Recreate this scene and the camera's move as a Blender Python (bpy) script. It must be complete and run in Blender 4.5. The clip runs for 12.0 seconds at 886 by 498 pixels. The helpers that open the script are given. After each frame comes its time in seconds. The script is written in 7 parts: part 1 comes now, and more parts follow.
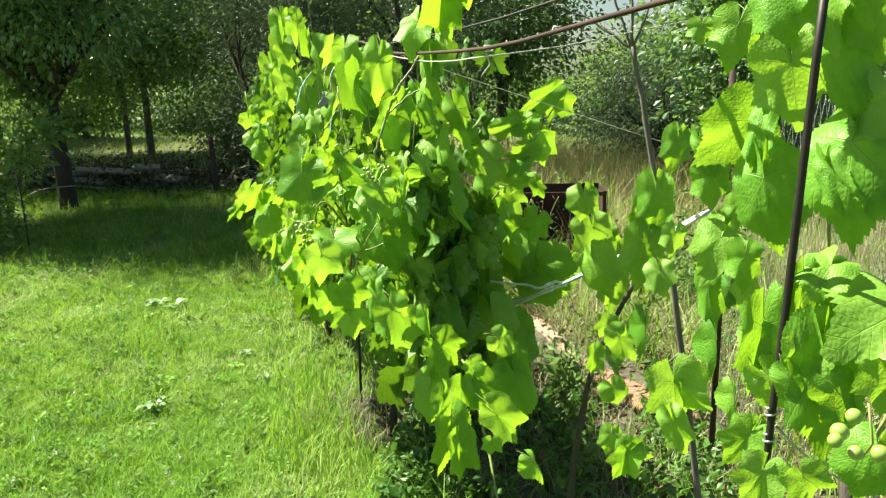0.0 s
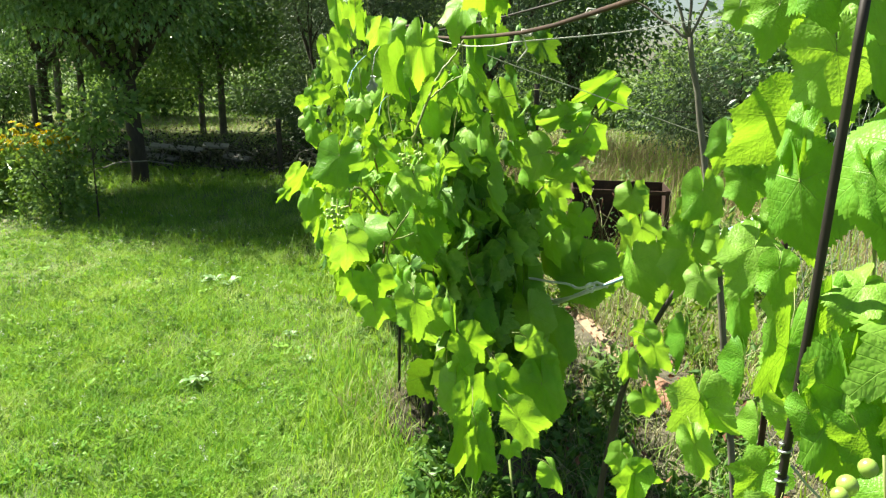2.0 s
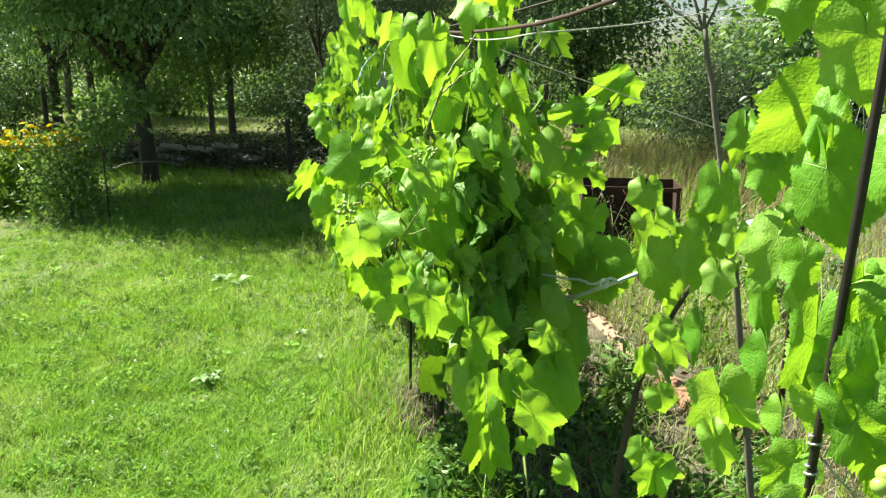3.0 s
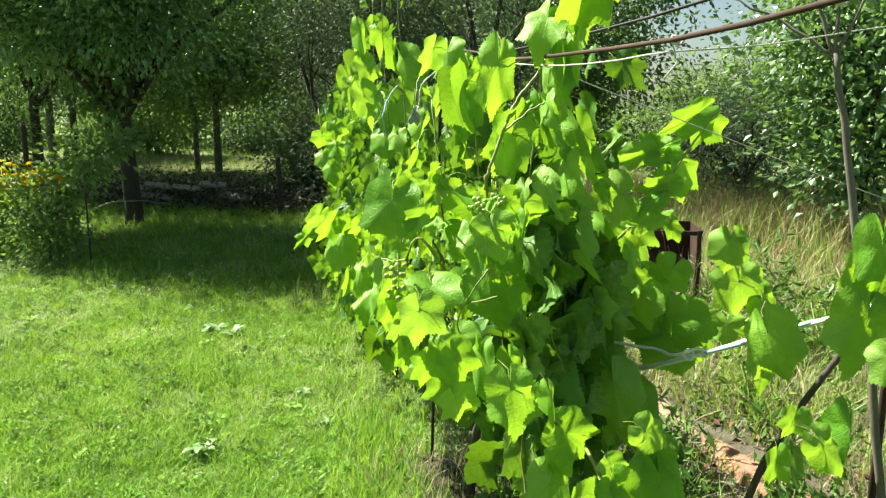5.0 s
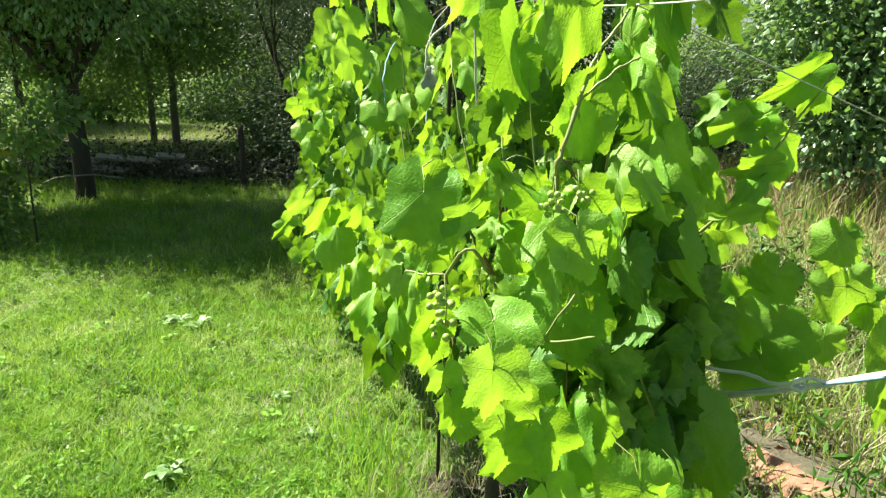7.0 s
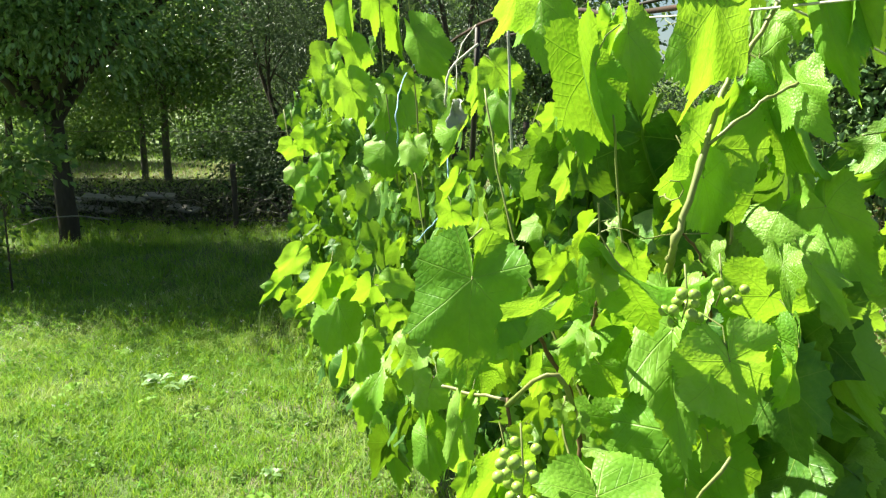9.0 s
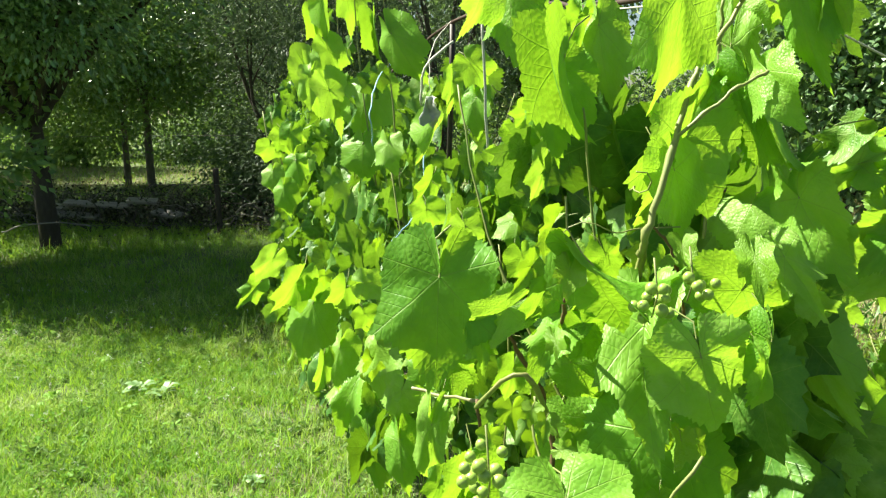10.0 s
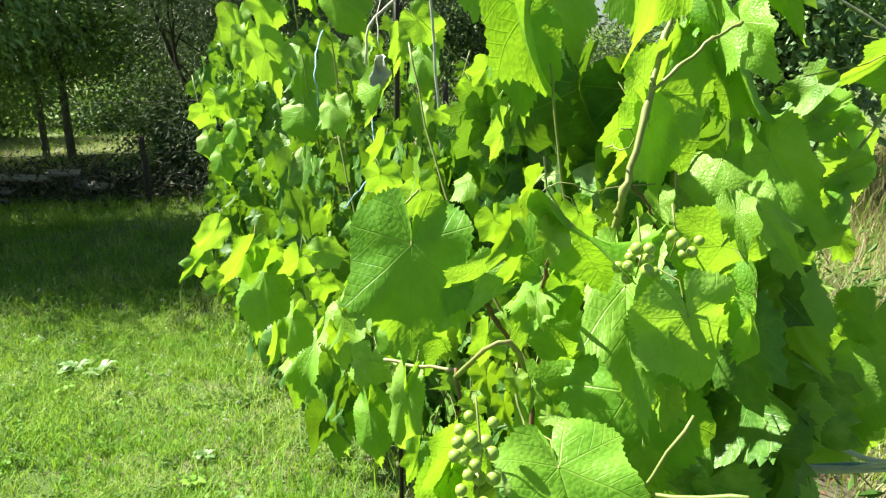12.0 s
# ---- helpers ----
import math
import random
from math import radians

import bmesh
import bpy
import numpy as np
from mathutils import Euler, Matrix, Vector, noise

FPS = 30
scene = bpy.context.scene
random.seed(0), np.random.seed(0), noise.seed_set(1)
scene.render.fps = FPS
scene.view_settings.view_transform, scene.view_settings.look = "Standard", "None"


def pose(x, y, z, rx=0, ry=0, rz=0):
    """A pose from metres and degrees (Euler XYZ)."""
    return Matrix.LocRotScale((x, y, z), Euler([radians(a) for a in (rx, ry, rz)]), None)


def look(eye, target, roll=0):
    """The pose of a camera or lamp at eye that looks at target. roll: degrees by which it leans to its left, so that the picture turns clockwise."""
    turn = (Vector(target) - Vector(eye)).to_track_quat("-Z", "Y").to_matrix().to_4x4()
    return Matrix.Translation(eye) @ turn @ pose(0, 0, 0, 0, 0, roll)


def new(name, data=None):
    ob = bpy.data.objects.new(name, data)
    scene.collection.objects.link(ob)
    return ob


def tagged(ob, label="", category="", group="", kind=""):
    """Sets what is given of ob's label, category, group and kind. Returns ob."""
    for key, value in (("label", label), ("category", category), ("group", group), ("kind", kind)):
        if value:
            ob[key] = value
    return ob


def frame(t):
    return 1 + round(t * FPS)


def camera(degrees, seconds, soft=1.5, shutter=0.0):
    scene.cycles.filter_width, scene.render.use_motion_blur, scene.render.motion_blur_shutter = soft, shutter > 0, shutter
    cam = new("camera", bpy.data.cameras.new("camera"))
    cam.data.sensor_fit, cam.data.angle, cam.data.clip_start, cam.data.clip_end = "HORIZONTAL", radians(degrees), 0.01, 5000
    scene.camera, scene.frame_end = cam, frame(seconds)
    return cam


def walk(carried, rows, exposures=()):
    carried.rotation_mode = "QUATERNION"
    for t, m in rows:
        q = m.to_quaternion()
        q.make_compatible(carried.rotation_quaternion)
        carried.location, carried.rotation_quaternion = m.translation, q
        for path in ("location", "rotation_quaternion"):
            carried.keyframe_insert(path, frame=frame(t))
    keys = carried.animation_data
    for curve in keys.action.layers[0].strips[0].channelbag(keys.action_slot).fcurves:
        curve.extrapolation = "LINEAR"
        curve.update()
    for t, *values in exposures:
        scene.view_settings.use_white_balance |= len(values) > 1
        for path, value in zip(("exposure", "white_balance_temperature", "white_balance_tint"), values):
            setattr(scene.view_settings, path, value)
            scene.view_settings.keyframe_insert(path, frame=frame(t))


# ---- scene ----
cam = camera(62.4, 12.0, soft=1.3)
PATH = [
    (0, (0.0, 0.0, 1.462), (-0.5299, 2.5405, 0.8615), -1.4),
    (0.5, (0.0413, 0.0533, 1.458), (-0.747, 2.5418, 0.9267), -1),
    (1, (0.0599, 0.0599, 1.4567), (-0.7909, 2.5205, 0.8974), -0.3),
    (1.5, (0.0612, 0.0719, 1.4487), (-0.743, 2.5365, 0.8415), 0.1),
    (2, (0.0586, 0.0786, 1.45), (-0.6937, 2.5551, 0.8189), 0.6),
    (2.5, (0.0573, 0.0772, 1.446), (-0.6817, 2.5565, 0.8162), 0.5),
    (3, (0.0466, 0.0852, 1.438), (-0.735, 2.5498, 0.8056), 0.2),
    (3.2, (0.0346, 0.0945, 1.438), (-0.7763, 2.5498, 0.8016), 0.5),
    (4.8, (-0.2011, 0.3076, 1.422), (-0.9134, 2.8201, 0.9041), 0.5),
    (5, (-0.217, 0.3542, 1.4234), (-0.948, 2.8654, 0.9227), 0.4),
    (5.5, (-0.269, 0.4767, 1.4314), (-1.1091, 2.9533, 0.9307), 0),
    (6, (-0.3089, 0.5978, 1.4194), (-1.217, 3.0478, 0.8988), -0.4),
    (6.5, (-0.3662, 0.6591, 1.4061), (-1.2117, 3.1077, 0.7896), -1.6),
    (6.7, (-0.4101, 0.6924, 1.4074), (-1.0865, 3.1903, 0.7803), -0.9),
    (8.3, (-0.6018, 0.9067, 1.414), (-1.1105, 3.4659, 0.8828), 1.8),
    (8.5, (-0.6085, 0.9733, 1.414), (-1.1464, 3.5311, 0.9014), 1.2),
    (9, (-0.6231, 1.0772, 1.4087), (-1.2077, 3.6283, 0.9187), 0.1),
    (9.5, (-0.6205, 1.1025, 1.4061), (-1.2303, 3.6536, 0.9454), -0.6),
    (10, (-0.6058, 1.1038, 1.3994), (-1.1464, 3.6656, 0.9174), -0.5),
    (10.5, (-0.5965, 1.1065, 1.4021), (-1.0479, 3.6843, 0.9081), -0.3),
    (11, (-0.5978, 1.1091, 1.3994), (-1.0106, 3.6936, 0.9121), -0.2),
    (11.5, (-0.6285, 1.1371, 1.3914), (-1.0545, 3.7096, 0.8535), -1.7),
    (12, (-0.6471, 1.1278, 1.3981), (-0.9587, 3.6976, 0.7763), -1.6),
]
walk(cam, [(t, look(eye, target, roll)) for t, eye, target, roll in PATH])

# ---- light ----
SUN_AZ, SUN_EL = radians(-74), radians(52)
world = bpy.data.worlds.new("sky_world")
scene.world = world
world.use_nodes = True
wn, wl = world.node_tree.nodes, world.node_tree.links
wn.clear()
sky = wn.new("ShaderNodeTexSky")
sky.sky_type, sky.sun_disc = "NISHITA", False
sky.sun_elevation, sky.sun_rotation = SUN_EL, SUN_AZ
sky.dust_density, sky.ozone_density = 1.5, 1.0
back = wn.new("ShaderNodeBackground")
back.inputs["Strength"].default_value = 0.036
wout = wn.new("ShaderNodeOutputWorld")
wl.new(sky.outputs["Color"], back.inputs["Color"])
wl.new(back.outputs["Background"], wout.inputs["Surface"])
sun = new("sun", bpy.data.lights.new("sun", "SUN"))
sun.data.energy, sun.data.angle, sun.data.color = 5.0, radians(0.55), (1.0, 0.95, 0.86)
sun_way = Vector((math.sin(SUN_AZ) * math.cos(SUN_EL), math.cos(SUN_AZ) * math.cos(SUN_EL), math.sin(SUN_EL)))
sun.matrix_world = look(sun_way * 30, (0, 0, 0))
scene.view_settings.exposure = 1.94
scene.view_settings.use_white_balance = True
scene.view_settings.white_balance_temperature, scene.view_settings.white_balance_tint = 6900, 0


# ---- materials ----
def material(name):
    m = bpy.data.materials.new(name)
    m.use_nodes = True
    m.node_tree.nodes.clear()
    return m, m.node_tree.nodes, m.node_tree.links


def math_node(n, l, op, a, b=None, c=None):
    k = n.new("ShaderNodeMath")
    k.operation = op
    for i, v in enumerate((a, b, c)):
        if v is None:
            continue
        if isinstance(v, (int, float)):
            k.inputs[i].default_value = v
        else:
            l.new(v, k.inputs[i])
    return k.outputs[0]


def ramp(n, l, fac, stops):
    r = n.new("ShaderNodeValToRGB")
    while len(r.color_ramp.elements) > 1:
        r.color_ramp.elements.remove(r.color_ramp.elements[-1])
    for i, (p, c) in enumerate(stops):
        e = r.color_ramp.elements[0] if i == 0 else r.color_ramp.elements.new(p)
        e.position, e.color = p, (*c, 1)
    l.new(fac, r.inputs["Fac"])
    return r.outputs["Color"]


def noise_node(n, l, scale, detail=4.0, coords=None, rough=0.55):
    k = n.new("ShaderNodeTexNoise")
    k.inputs["Scale"].default_value, k.inputs["Detail"].default_value = scale, detail
    k.inputs["Roughness"].default_value = rough
    if coords is not None:
        l.new(coords, k.inputs["Vector"])
    return k.outputs["Fac"]


def mixed(n, l, fac, a, b, mode="MIX"):
    k = n.new("ShaderNodeMix")
    k.data_type, k.blend_type = "RGBA", mode
    for sock, v in ((k.inputs[0], fac), (k.inputs[6], a), (k.inputs[7], b)):
        if isinstance(v, (int, float)):
            sock.default_value = v
        elif isinstance(v, tuple):
            sock.default_value = (*v, 1)
        else:
            l.new(v, sock)
    return k.outputs[2]


def leafy(name, stops, through_tint, share=0.45, rough=0.45, veins=False, per_island=False, gloss=0.07, patch=60.0, patchy=1.0):
    """Leaf surface: diffuse front, light coming through, thin waxy gloss."""
    stops = [(p, (0.68 * c[0], 0.75 * c[1], 0.66 * c[2])) for p, c in stops]
    through_tint = tuple(0.8 * v for v in through_tint)
    m, n, l = material(name)
    if per_island:
        rnd = n.new("ShaderNodeNewGeometry").outputs["Random Per Island"]
    else:
        rnd = n.new("ShaderNodeObjectInfo").outputs["Random"]
    tc = n.new("ShaderNodeTexCoord").outputs["Object"]
    nz = noise_node(n, l, patch if per_island else 4.0, 3.0, tc)
    fac = math_node(n, l, "ADD", math_node(n, l, "MULTIPLY", rnd, 0.75 - 0.25 * (patchy - 1.0)), math_node(n, l, "MULTIPLY_ADD", nz, patchy, 0.12 - 0.5 * patchy + 0.125 * (patchy - 1.0)))
    col = ramp(n, l, fac, stops)
    trans = mixed(n, l, 0.72, col, through_tint)
    bump = n.new("ShaderNodeBump")
    bump.inputs["Distance"].default_value = 0.004
    height = noise_node(n, l, 25.0, 2.0, tc)
    if veins:
        uv = n.new("ShaderNodeUVMap").outputs["UV"]
        sep = n.new("ShaderNodeSeparateXYZ")
        l.new(uv, sep.inputs[0])
        u, v = sep.outputs[0], sep.outputs[1]
        ang = math_node(n, l, "ARCTAN2", u, v)
        rad = math_node(n, l, "SQRT", math_node(n, l, "ADD", math_node(n, l, "MULTIPLY", u, u), math_node(n, l, "MULTIPLY", v, v)))
        step = radians(52)
        turn = math_node(n, l, "FRACT", math_node(n, l, "ADD", math_node(n, l, "DIVIDE", ang, step), 10.5))
        off = math_node(n, l, "MULTIPLY", math_node(n, l, "ABSOLUTE", math_node(n, l, "SUBTRACT", turn, 0.5)), step)
        perp = math_node(n, l, "MULTIPLY", rad, math_node(n, l, "SINE", off))
        along = math_node(n, l, "MULTIPLY", rad, math_node(n, l, "COSINE", off))
        wide = math_node(n, l, "MULTIPLY_ADD", along, -0.008, 0.0115)
        main = math_node(n, l, "SUBTRACT", 1.0, math_node(n, l, "MINIMUM", math_node(n, l, "DIVIDE", perp, wide), 1.0))
        cell = math_node(n, l, "FRACT", math_node(n, l, "MULTIPLY", math_node(n, l, "SUBTRACT", along, math_node(n, l, "MULTIPLY", perp, 0.9)), 8.0))
        side = math_node(n, l, "SUBTRACT", 1.0, math_node(n, l, "MINIMUM", math_node(n, l, "MULTIPLY", math_node(n, l, "ABSOLUTE", math_node(n, l, "SUBTRACT", cell, 0.5)), 14.0), 1.0))
        ribs = math_node(n, l, "MAXIMUM", main, math_node(n, l, "MULTIPLY", side, 0.28))
        col = mixed(n, l, math_node(n, l, "MULTIPLY", ribs, 0.5), col, (0.3, 0.42, 0.09))
        trans = mixed(n, l, math_node(n, l, "MULTIPLY", ribs, 0.35), trans, (0.05, 0.13, 0.01))
        vor = n.new("ShaderNodeTexVoronoi")
        vor.inputs["Scale"].default_value = 22.0
        l.new(uv, vor.inputs["Vector"])
        height = math_node(n, l, "ADD", math_node(n, l, "MULTIPLY", vor.outputs["Distance"], -0.2), math_node(n, l, "MULTIPLY", ribs, -0.5))
        bump.inputs["Distance"].default_value = 0.012
        bump.inputs["Strength"].default_value = 0.3
    l.new(height, bump.inputs["Height"])
    d = n.new("ShaderNodeBsdfDiffuse")
    t = n.new("ShaderNodeBsdfTranslucent")
    g = n.new("ShaderNodeBsdfGlossy")
    g.inputs["Roughness"].default_value = rough
    l.new(col, d.inputs["Color"])
    l.new(trans, t.inputs["Color"])
    for s in (d, t, g):
        l.new(bump.outputs["Normal"], s.inputs["Normal"])
    a, b = n.new("ShaderNodeMixShader"), n.new("ShaderNodeMixShader")
    a.inputs[0].default_value = share
    fr = n.new("ShaderNodeLayerWeight")
    fr.inputs["Blend"].default_value = 0.5
    l.new(math_node(n, l, "MULTIPLY_ADD", math_node(n, l, "POWER", fr.outputs["Facing"], 3.0), gloss * 1.6, gloss * 0.3), b.inputs[0])
    l.new(d.outputs[0], a.inputs[1])
    l.new(t.outputs[0], a.inputs[2])
    l.new(a.outputs[0], b.inputs[1])
    l.new(g.outputs[0], b.inputs[2])
    out = n.new("ShaderNodeOutputMaterial")
    l.new(b.outputs[0], out.inputs["Surface"])
    return m


def solid(name, stops, scale=8.0, rough=0.8, metal=0.0, bump=0.3, stretch=(1, 1, 1), fine=60.0, dist=0.01):
    """Plain stuff with stains at one scale and grain at another."""
    stops = [(p, tuple(0.78 * v for v in c)) for p, c in stops]
    m, n, l = material(name)
    tc = n.new("ShaderNodeTexCoord").outputs["Object"]
    mp = n.new("ShaderNodeMapping")
    mp.inputs["Scale"].default_value = stretch
    l.new(tc, mp.inputs["Vector"])
    big, small = noise_node(n, l, scale, 5.0, mp.outputs[0]), noise_node(n, l, fine, 6.0, mp.outputs[0], 0.7)
    fac = math_node(n, l, "ADD", math_node(n, l, "MULTIPLY", big, 0.6), math_node(n, l, "MULTIPLY", small, 0.4))
    col = ramp(n, l, fac, stops)
    p = n.new("ShaderNodeBsdfPrincipled")
    l.new(col, p.inputs["Base Color"])
    p.inputs["Roughness"].default_value, p.inputs["Metallic"].default_value = rough, metal
    b = n.new("ShaderNodeBump")
    b.inputs["Strength"].default_value, b.inputs["Distance"].default_value = bump, dist
    l.new(fac, b.inputs["Height"])
    l.new(b.outputs["Normal"], p.inputs["Normal"])
    out = n.new("ShaderNodeOutputMaterial")
    l.new(p.outputs[0], out.inputs["Surface"])
    return m


# Near leaves: colour raised to stand in for sunlight they miss.
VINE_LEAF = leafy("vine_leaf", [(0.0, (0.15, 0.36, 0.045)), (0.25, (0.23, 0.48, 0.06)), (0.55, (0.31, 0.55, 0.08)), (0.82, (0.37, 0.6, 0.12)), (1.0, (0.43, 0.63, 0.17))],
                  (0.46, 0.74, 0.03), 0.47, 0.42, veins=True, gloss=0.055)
# Darker copy of the vine leaf: the row's dimmer light is in the colour.
DIMMED_ROW_LEAF = leafy("dimmed_row_leaf", [(0.0, (0.032, 0.1, 0.024)), (0.3, (0.08, 0.205, 0.036)), (0.6, (0.15, 0.31, 0.053)), (1.0, (0.34, 0.47, 0.12))],
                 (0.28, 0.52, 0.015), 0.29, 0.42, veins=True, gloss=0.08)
# Vine leaf darkened for joined foliage: inner shade is put into the colour.
DIMMED_FOLIAGE = leafy("dimmed_vine_foliage", [(0.0, (0.028, 0.09, 0.023)), (0.3, (0.072, 0.185, 0.034)), (0.6, (0.14, 0.29, 0.05)), (1.0, (0.32, 0.45, 0.12))],
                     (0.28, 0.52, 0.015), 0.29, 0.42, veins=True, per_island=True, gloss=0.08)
YOUNG_LEAF = leafy("young_leaf", [(0.0, (0.21, 0.4, 0.035)), (1.0, (0.33, 0.5, 0.075))], (0.46, 0.72, 0.02), 0.42, 0.42, veins=True)
DARK_CROWN = leafy("dark_crown_leaf", [(0.0, (0.04, 0.08, 0.045)), (0.5, (0.08, 0.145, 0.075)), (1.0, (0.21, 0.29, 0.15))],
                   (0.26, 0.44, 0.07), 0.32, 0.5, per_island=True, patch=2.0, gloss=0.08)
T1_CROWN = leafy("fruit_tree_leaf", [(0.0, (0.045, 0.1, 0.045)), (0.5, (0.13, 0.24, 0.095)), (1.0, (0.34, 0.47, 0.22))],
                 (0.34, 0.58, 0.09), 0.3, 0.36, per_island=True, patch=2.0, gloss=0.2)
BRUSH = leafy("withered_brush_leaf", [(0.0, (0.035, 0.038, 0.024)), (0.5, (0.1, 0.105, 0.066)), (1.0, (0.36, 0.34, 0.25))],
              (0.05, 0.06, 0.02), 0.2, 0.6, per_island=True, patch=2.0, gloss=0.04)
GREY_CROWN = leafy("grey_crown_leaf", [(0.0, (0.045, 0.078, 0.05)), (0.5, (0.1, 0.15, 0.095)), (1.0, (0.24, 0.3, 0.2))],
                   (0.16, 0.24, 0.08), 0.25, 0.5, per_island=True, patch=2.0, gloss=0.08)
BED_LEAF = leafy("flower_bed_leaf", [(0.0, (0.09, 0.19, 0.055)), (0.5, (0.2, 0.34, 0.1)), (1.0, (0.42, 0.54, 0.24))],
                 (0.38, 0.6, 0.08), 0.4, 0.42, per_island=True, patch=2.0, gloss=0.14)
BRIGHT_SHRUB = leafy("sunlit_shrub_leaf", [(0.0, (0.07, 0.14, 0.02)), (0.5, (0.15, 0.26, 0.04)), (1.0, (0.28, 0.38, 0.08))],
                     (0.3, 0.45, 0.04), 0.35, 0.5, per_island=True, patch=2.0, gloss=0.05)
LIGHT_CROWN = leafy("light_crown_leaf", [(0.0, (0.06, 0.12, 0.045)), (0.5, (0.14, 0.23, 0.085)), (1.0, (0.3, 0.4, 0.17))],
                    (0.34, 0.53, 0.08), 0.38, 0.5, per_island=True, patch=2.0, gloss=0.05)
GRASS = leafy("grass_blade", [(0.0, (0.122, 0.27, 0.03)), (0.35, (0.2, 0.42, 0.044)), (0.65, (0.345, 0.54, 0.095)), (1.0, (0.63, 0.66, 0.3))],
              (0.42, 0.6, 0.04), 0.38, 0.5, per_island=True, gloss=0.05, patch=1.6, patchy=1.9)
STRAW = leafy("dry_grass", [(0.0, (0.14, 0.17, 0.045)), (0.4, (0.32, 0.29, 0.13)), (1.0, (0.58, 0.52, 0.3))],
              (0.42, 0.36, 0.15), 0.3, 0.6, per_island=True, gloss=0.15, patch=1.5)
TAN_GRASS = leafy("tan_seed_grass", [(0.0, (0.2, 0.16, 0.07)), (0.5, (0.4, 0.29, 0.17)), (1.0, (0.58, 0.45, 0.31))], (0.4, 0.3, 0.17), 0.3, 0.6, per_island=True, gloss=0.05, patch=1.5)
WEED_LEAF = leafy("weed_leaf", [(0.0, (0.05, 0.13, 0.02)), (0.6, (0.1, 0.21, 0.04)), (1.0, (0.2, 0.3, 0.1))], (0.2, 0.36, 0.04), 0.3, 0.45, per_island=True)
HERB = leafy("lawn_herb_leaf", [(0.0, (0.12, 0.28, 0.04)), (0.6, (0.24, 0.45, 0.09)), (1.0, (0.45, 0.6, 0.2))], (0.3, 0.5, 0.05), 0.35, 0.6, per_island=True, gloss=0.03, patch=1.3)
CLOVER = leafy("clover_white", [(0.0, (0.6, 0.6, 0.52)), (1.0, (0.8, 0.8, 0.74))], (0.7, 0.7, 0.6), 0.3, 0.6, per_island=True, gloss=0.05)
WEED_PALE = leafy("pale_weed_leaf", [(0.0, (0.12, 0.22, 0.05)), (1.0, (0.25, 0.36, 0.13))], (0.3, 0.45, 0.08), 0.3, 0.6, per_island=True, gloss=0.03)
WEED_SILVER = leafy("silvery_weed_leaf", [(0.0, (0.14, 0.27, 0.09)), (1.0, (0.28, 0.41, 0.18))], (0.3, 0.48, 0.1), 0.25, 0.4, per_island=True, gloss=0.12)
YELLOW_DRY = leafy("yellow_floret", [(0.0, (0.2, 0.24, 0.04)), (1.0, (0.38, 0.36, 0.1))], (0.4, 0.4, 0.08), 0.3, 0.6, per_island=True)
PETAL = leafy("petal", [(0.0, (0.75, 0.36, 0.001)), (0.6, (0.85, 0.55, 0.001)), (1.0, (0.9, 0.66, 0.002))], (0.7, 0.42, 0.001), 0.35, 0.6, per_island=True, gloss=0.02)
BERRY = solid("berry_skin", [(0.3, (0.25, 0.4, 0.06)), (0.7, (0.38, 0.52, 0.12))], 30, 0.3, 0, 0.05)
CANE = solid("cane_bark", [(0.3, (0.09, 0.05, 0.02)), (0.7, (0.2, 0.125, 0.05))], 10, 0.75, 0, 0.5, (1, 1, 0.25), 120, 0.003)
GREEN_CANE = solid("green_cane", [(0.3, (0.16, 0.25, 0.05)), (0.7, (0.32, 0.3, 0.11))], 9, 0.55, 0, 0.25, (1, 1, 0.3), 90, 0.002)
OLD_BARK = solid("old_bark", [(0.3, (0.035, 0.028, 0.021)), (0.55, (0.075, 0.061, 0.047)), (0.75, (0.15, 0.125, 0.1))], 9, 0.95, 0, 0.9, (1, 1, 0.25), 45, 0.02)
GREY_BARK = solid("grey_bark", [(0.3, (0.07, 0.06, 0.05)), (0.55, (0.15, 0.135, 0.115)), (0.75, (0.28, 0.26, 0.23))], 14, 0.9, 0, 0.6, (1, 1, 0.3), 80, 0.004)
RUST = solid("rusty_steel", [(0.3, (0.02, 0.012, 0.01)), (0.55, (0.06, 0.028, 0.018)), (0.75, (0.13, 0.07, 0.045))], 12, 0.82, 0.25, 0.5, (1, 1, 1), 140, 0.002)
DARK_STEEL = solid("dark_steel", [(0.3, (0.014, 0.012, 0.012)), (0.6, (0.035, 0.026, 0.023)), (0.78, (0.1, 0.055, 0.035))], 18, 0.55, 0.4, 0.35, (1, 1, 0.4), 160, 0.002)
WIRE = solid("zinc_wire", [(0.3, (0.35, 0.36, 0.36)), (0.7, (0.62, 0.63, 0.63))], 20, 0.45, 0.7, 0.2)
ROPE = solid("pale_rope", [(0.3, (0.42, 0.41, 0.36)), (0.7, (0.66, 0.65, 0.59))], 40, 0.85, 0, 0.6, (1, 1, 1), 300, 0.002)
# Whiter copy of the pale rope: the bundle's missing sunlight is in the colour.
CORD = solid("white_cord", [(0.3, (0.75, 0.75, 0.72)), (0.7, (1.0, 1.0, 0.96))], 40, 0.7, 0, 0.5, (1, 1, 1), 300, 0.002)
BLUE_ROPE = solid("blue_twine", [(0.3, (0.16, 0.33, 0.5)), (0.7, (0.4, 0.58, 0.7))], 40, 0.8, 0, 0.6, (1, 1, 1), 300, 0.002)
SOIL = solid("mounded_soil", [(0.3, (0.02, 0.014, 0.01)), (0.5, (0.045, 0.034, 0.024)), (0.75, (0.11, 0.09, 0.065))], 14, 0.97, 0, 1.0, (1, 1, 1), 70, 0.03)
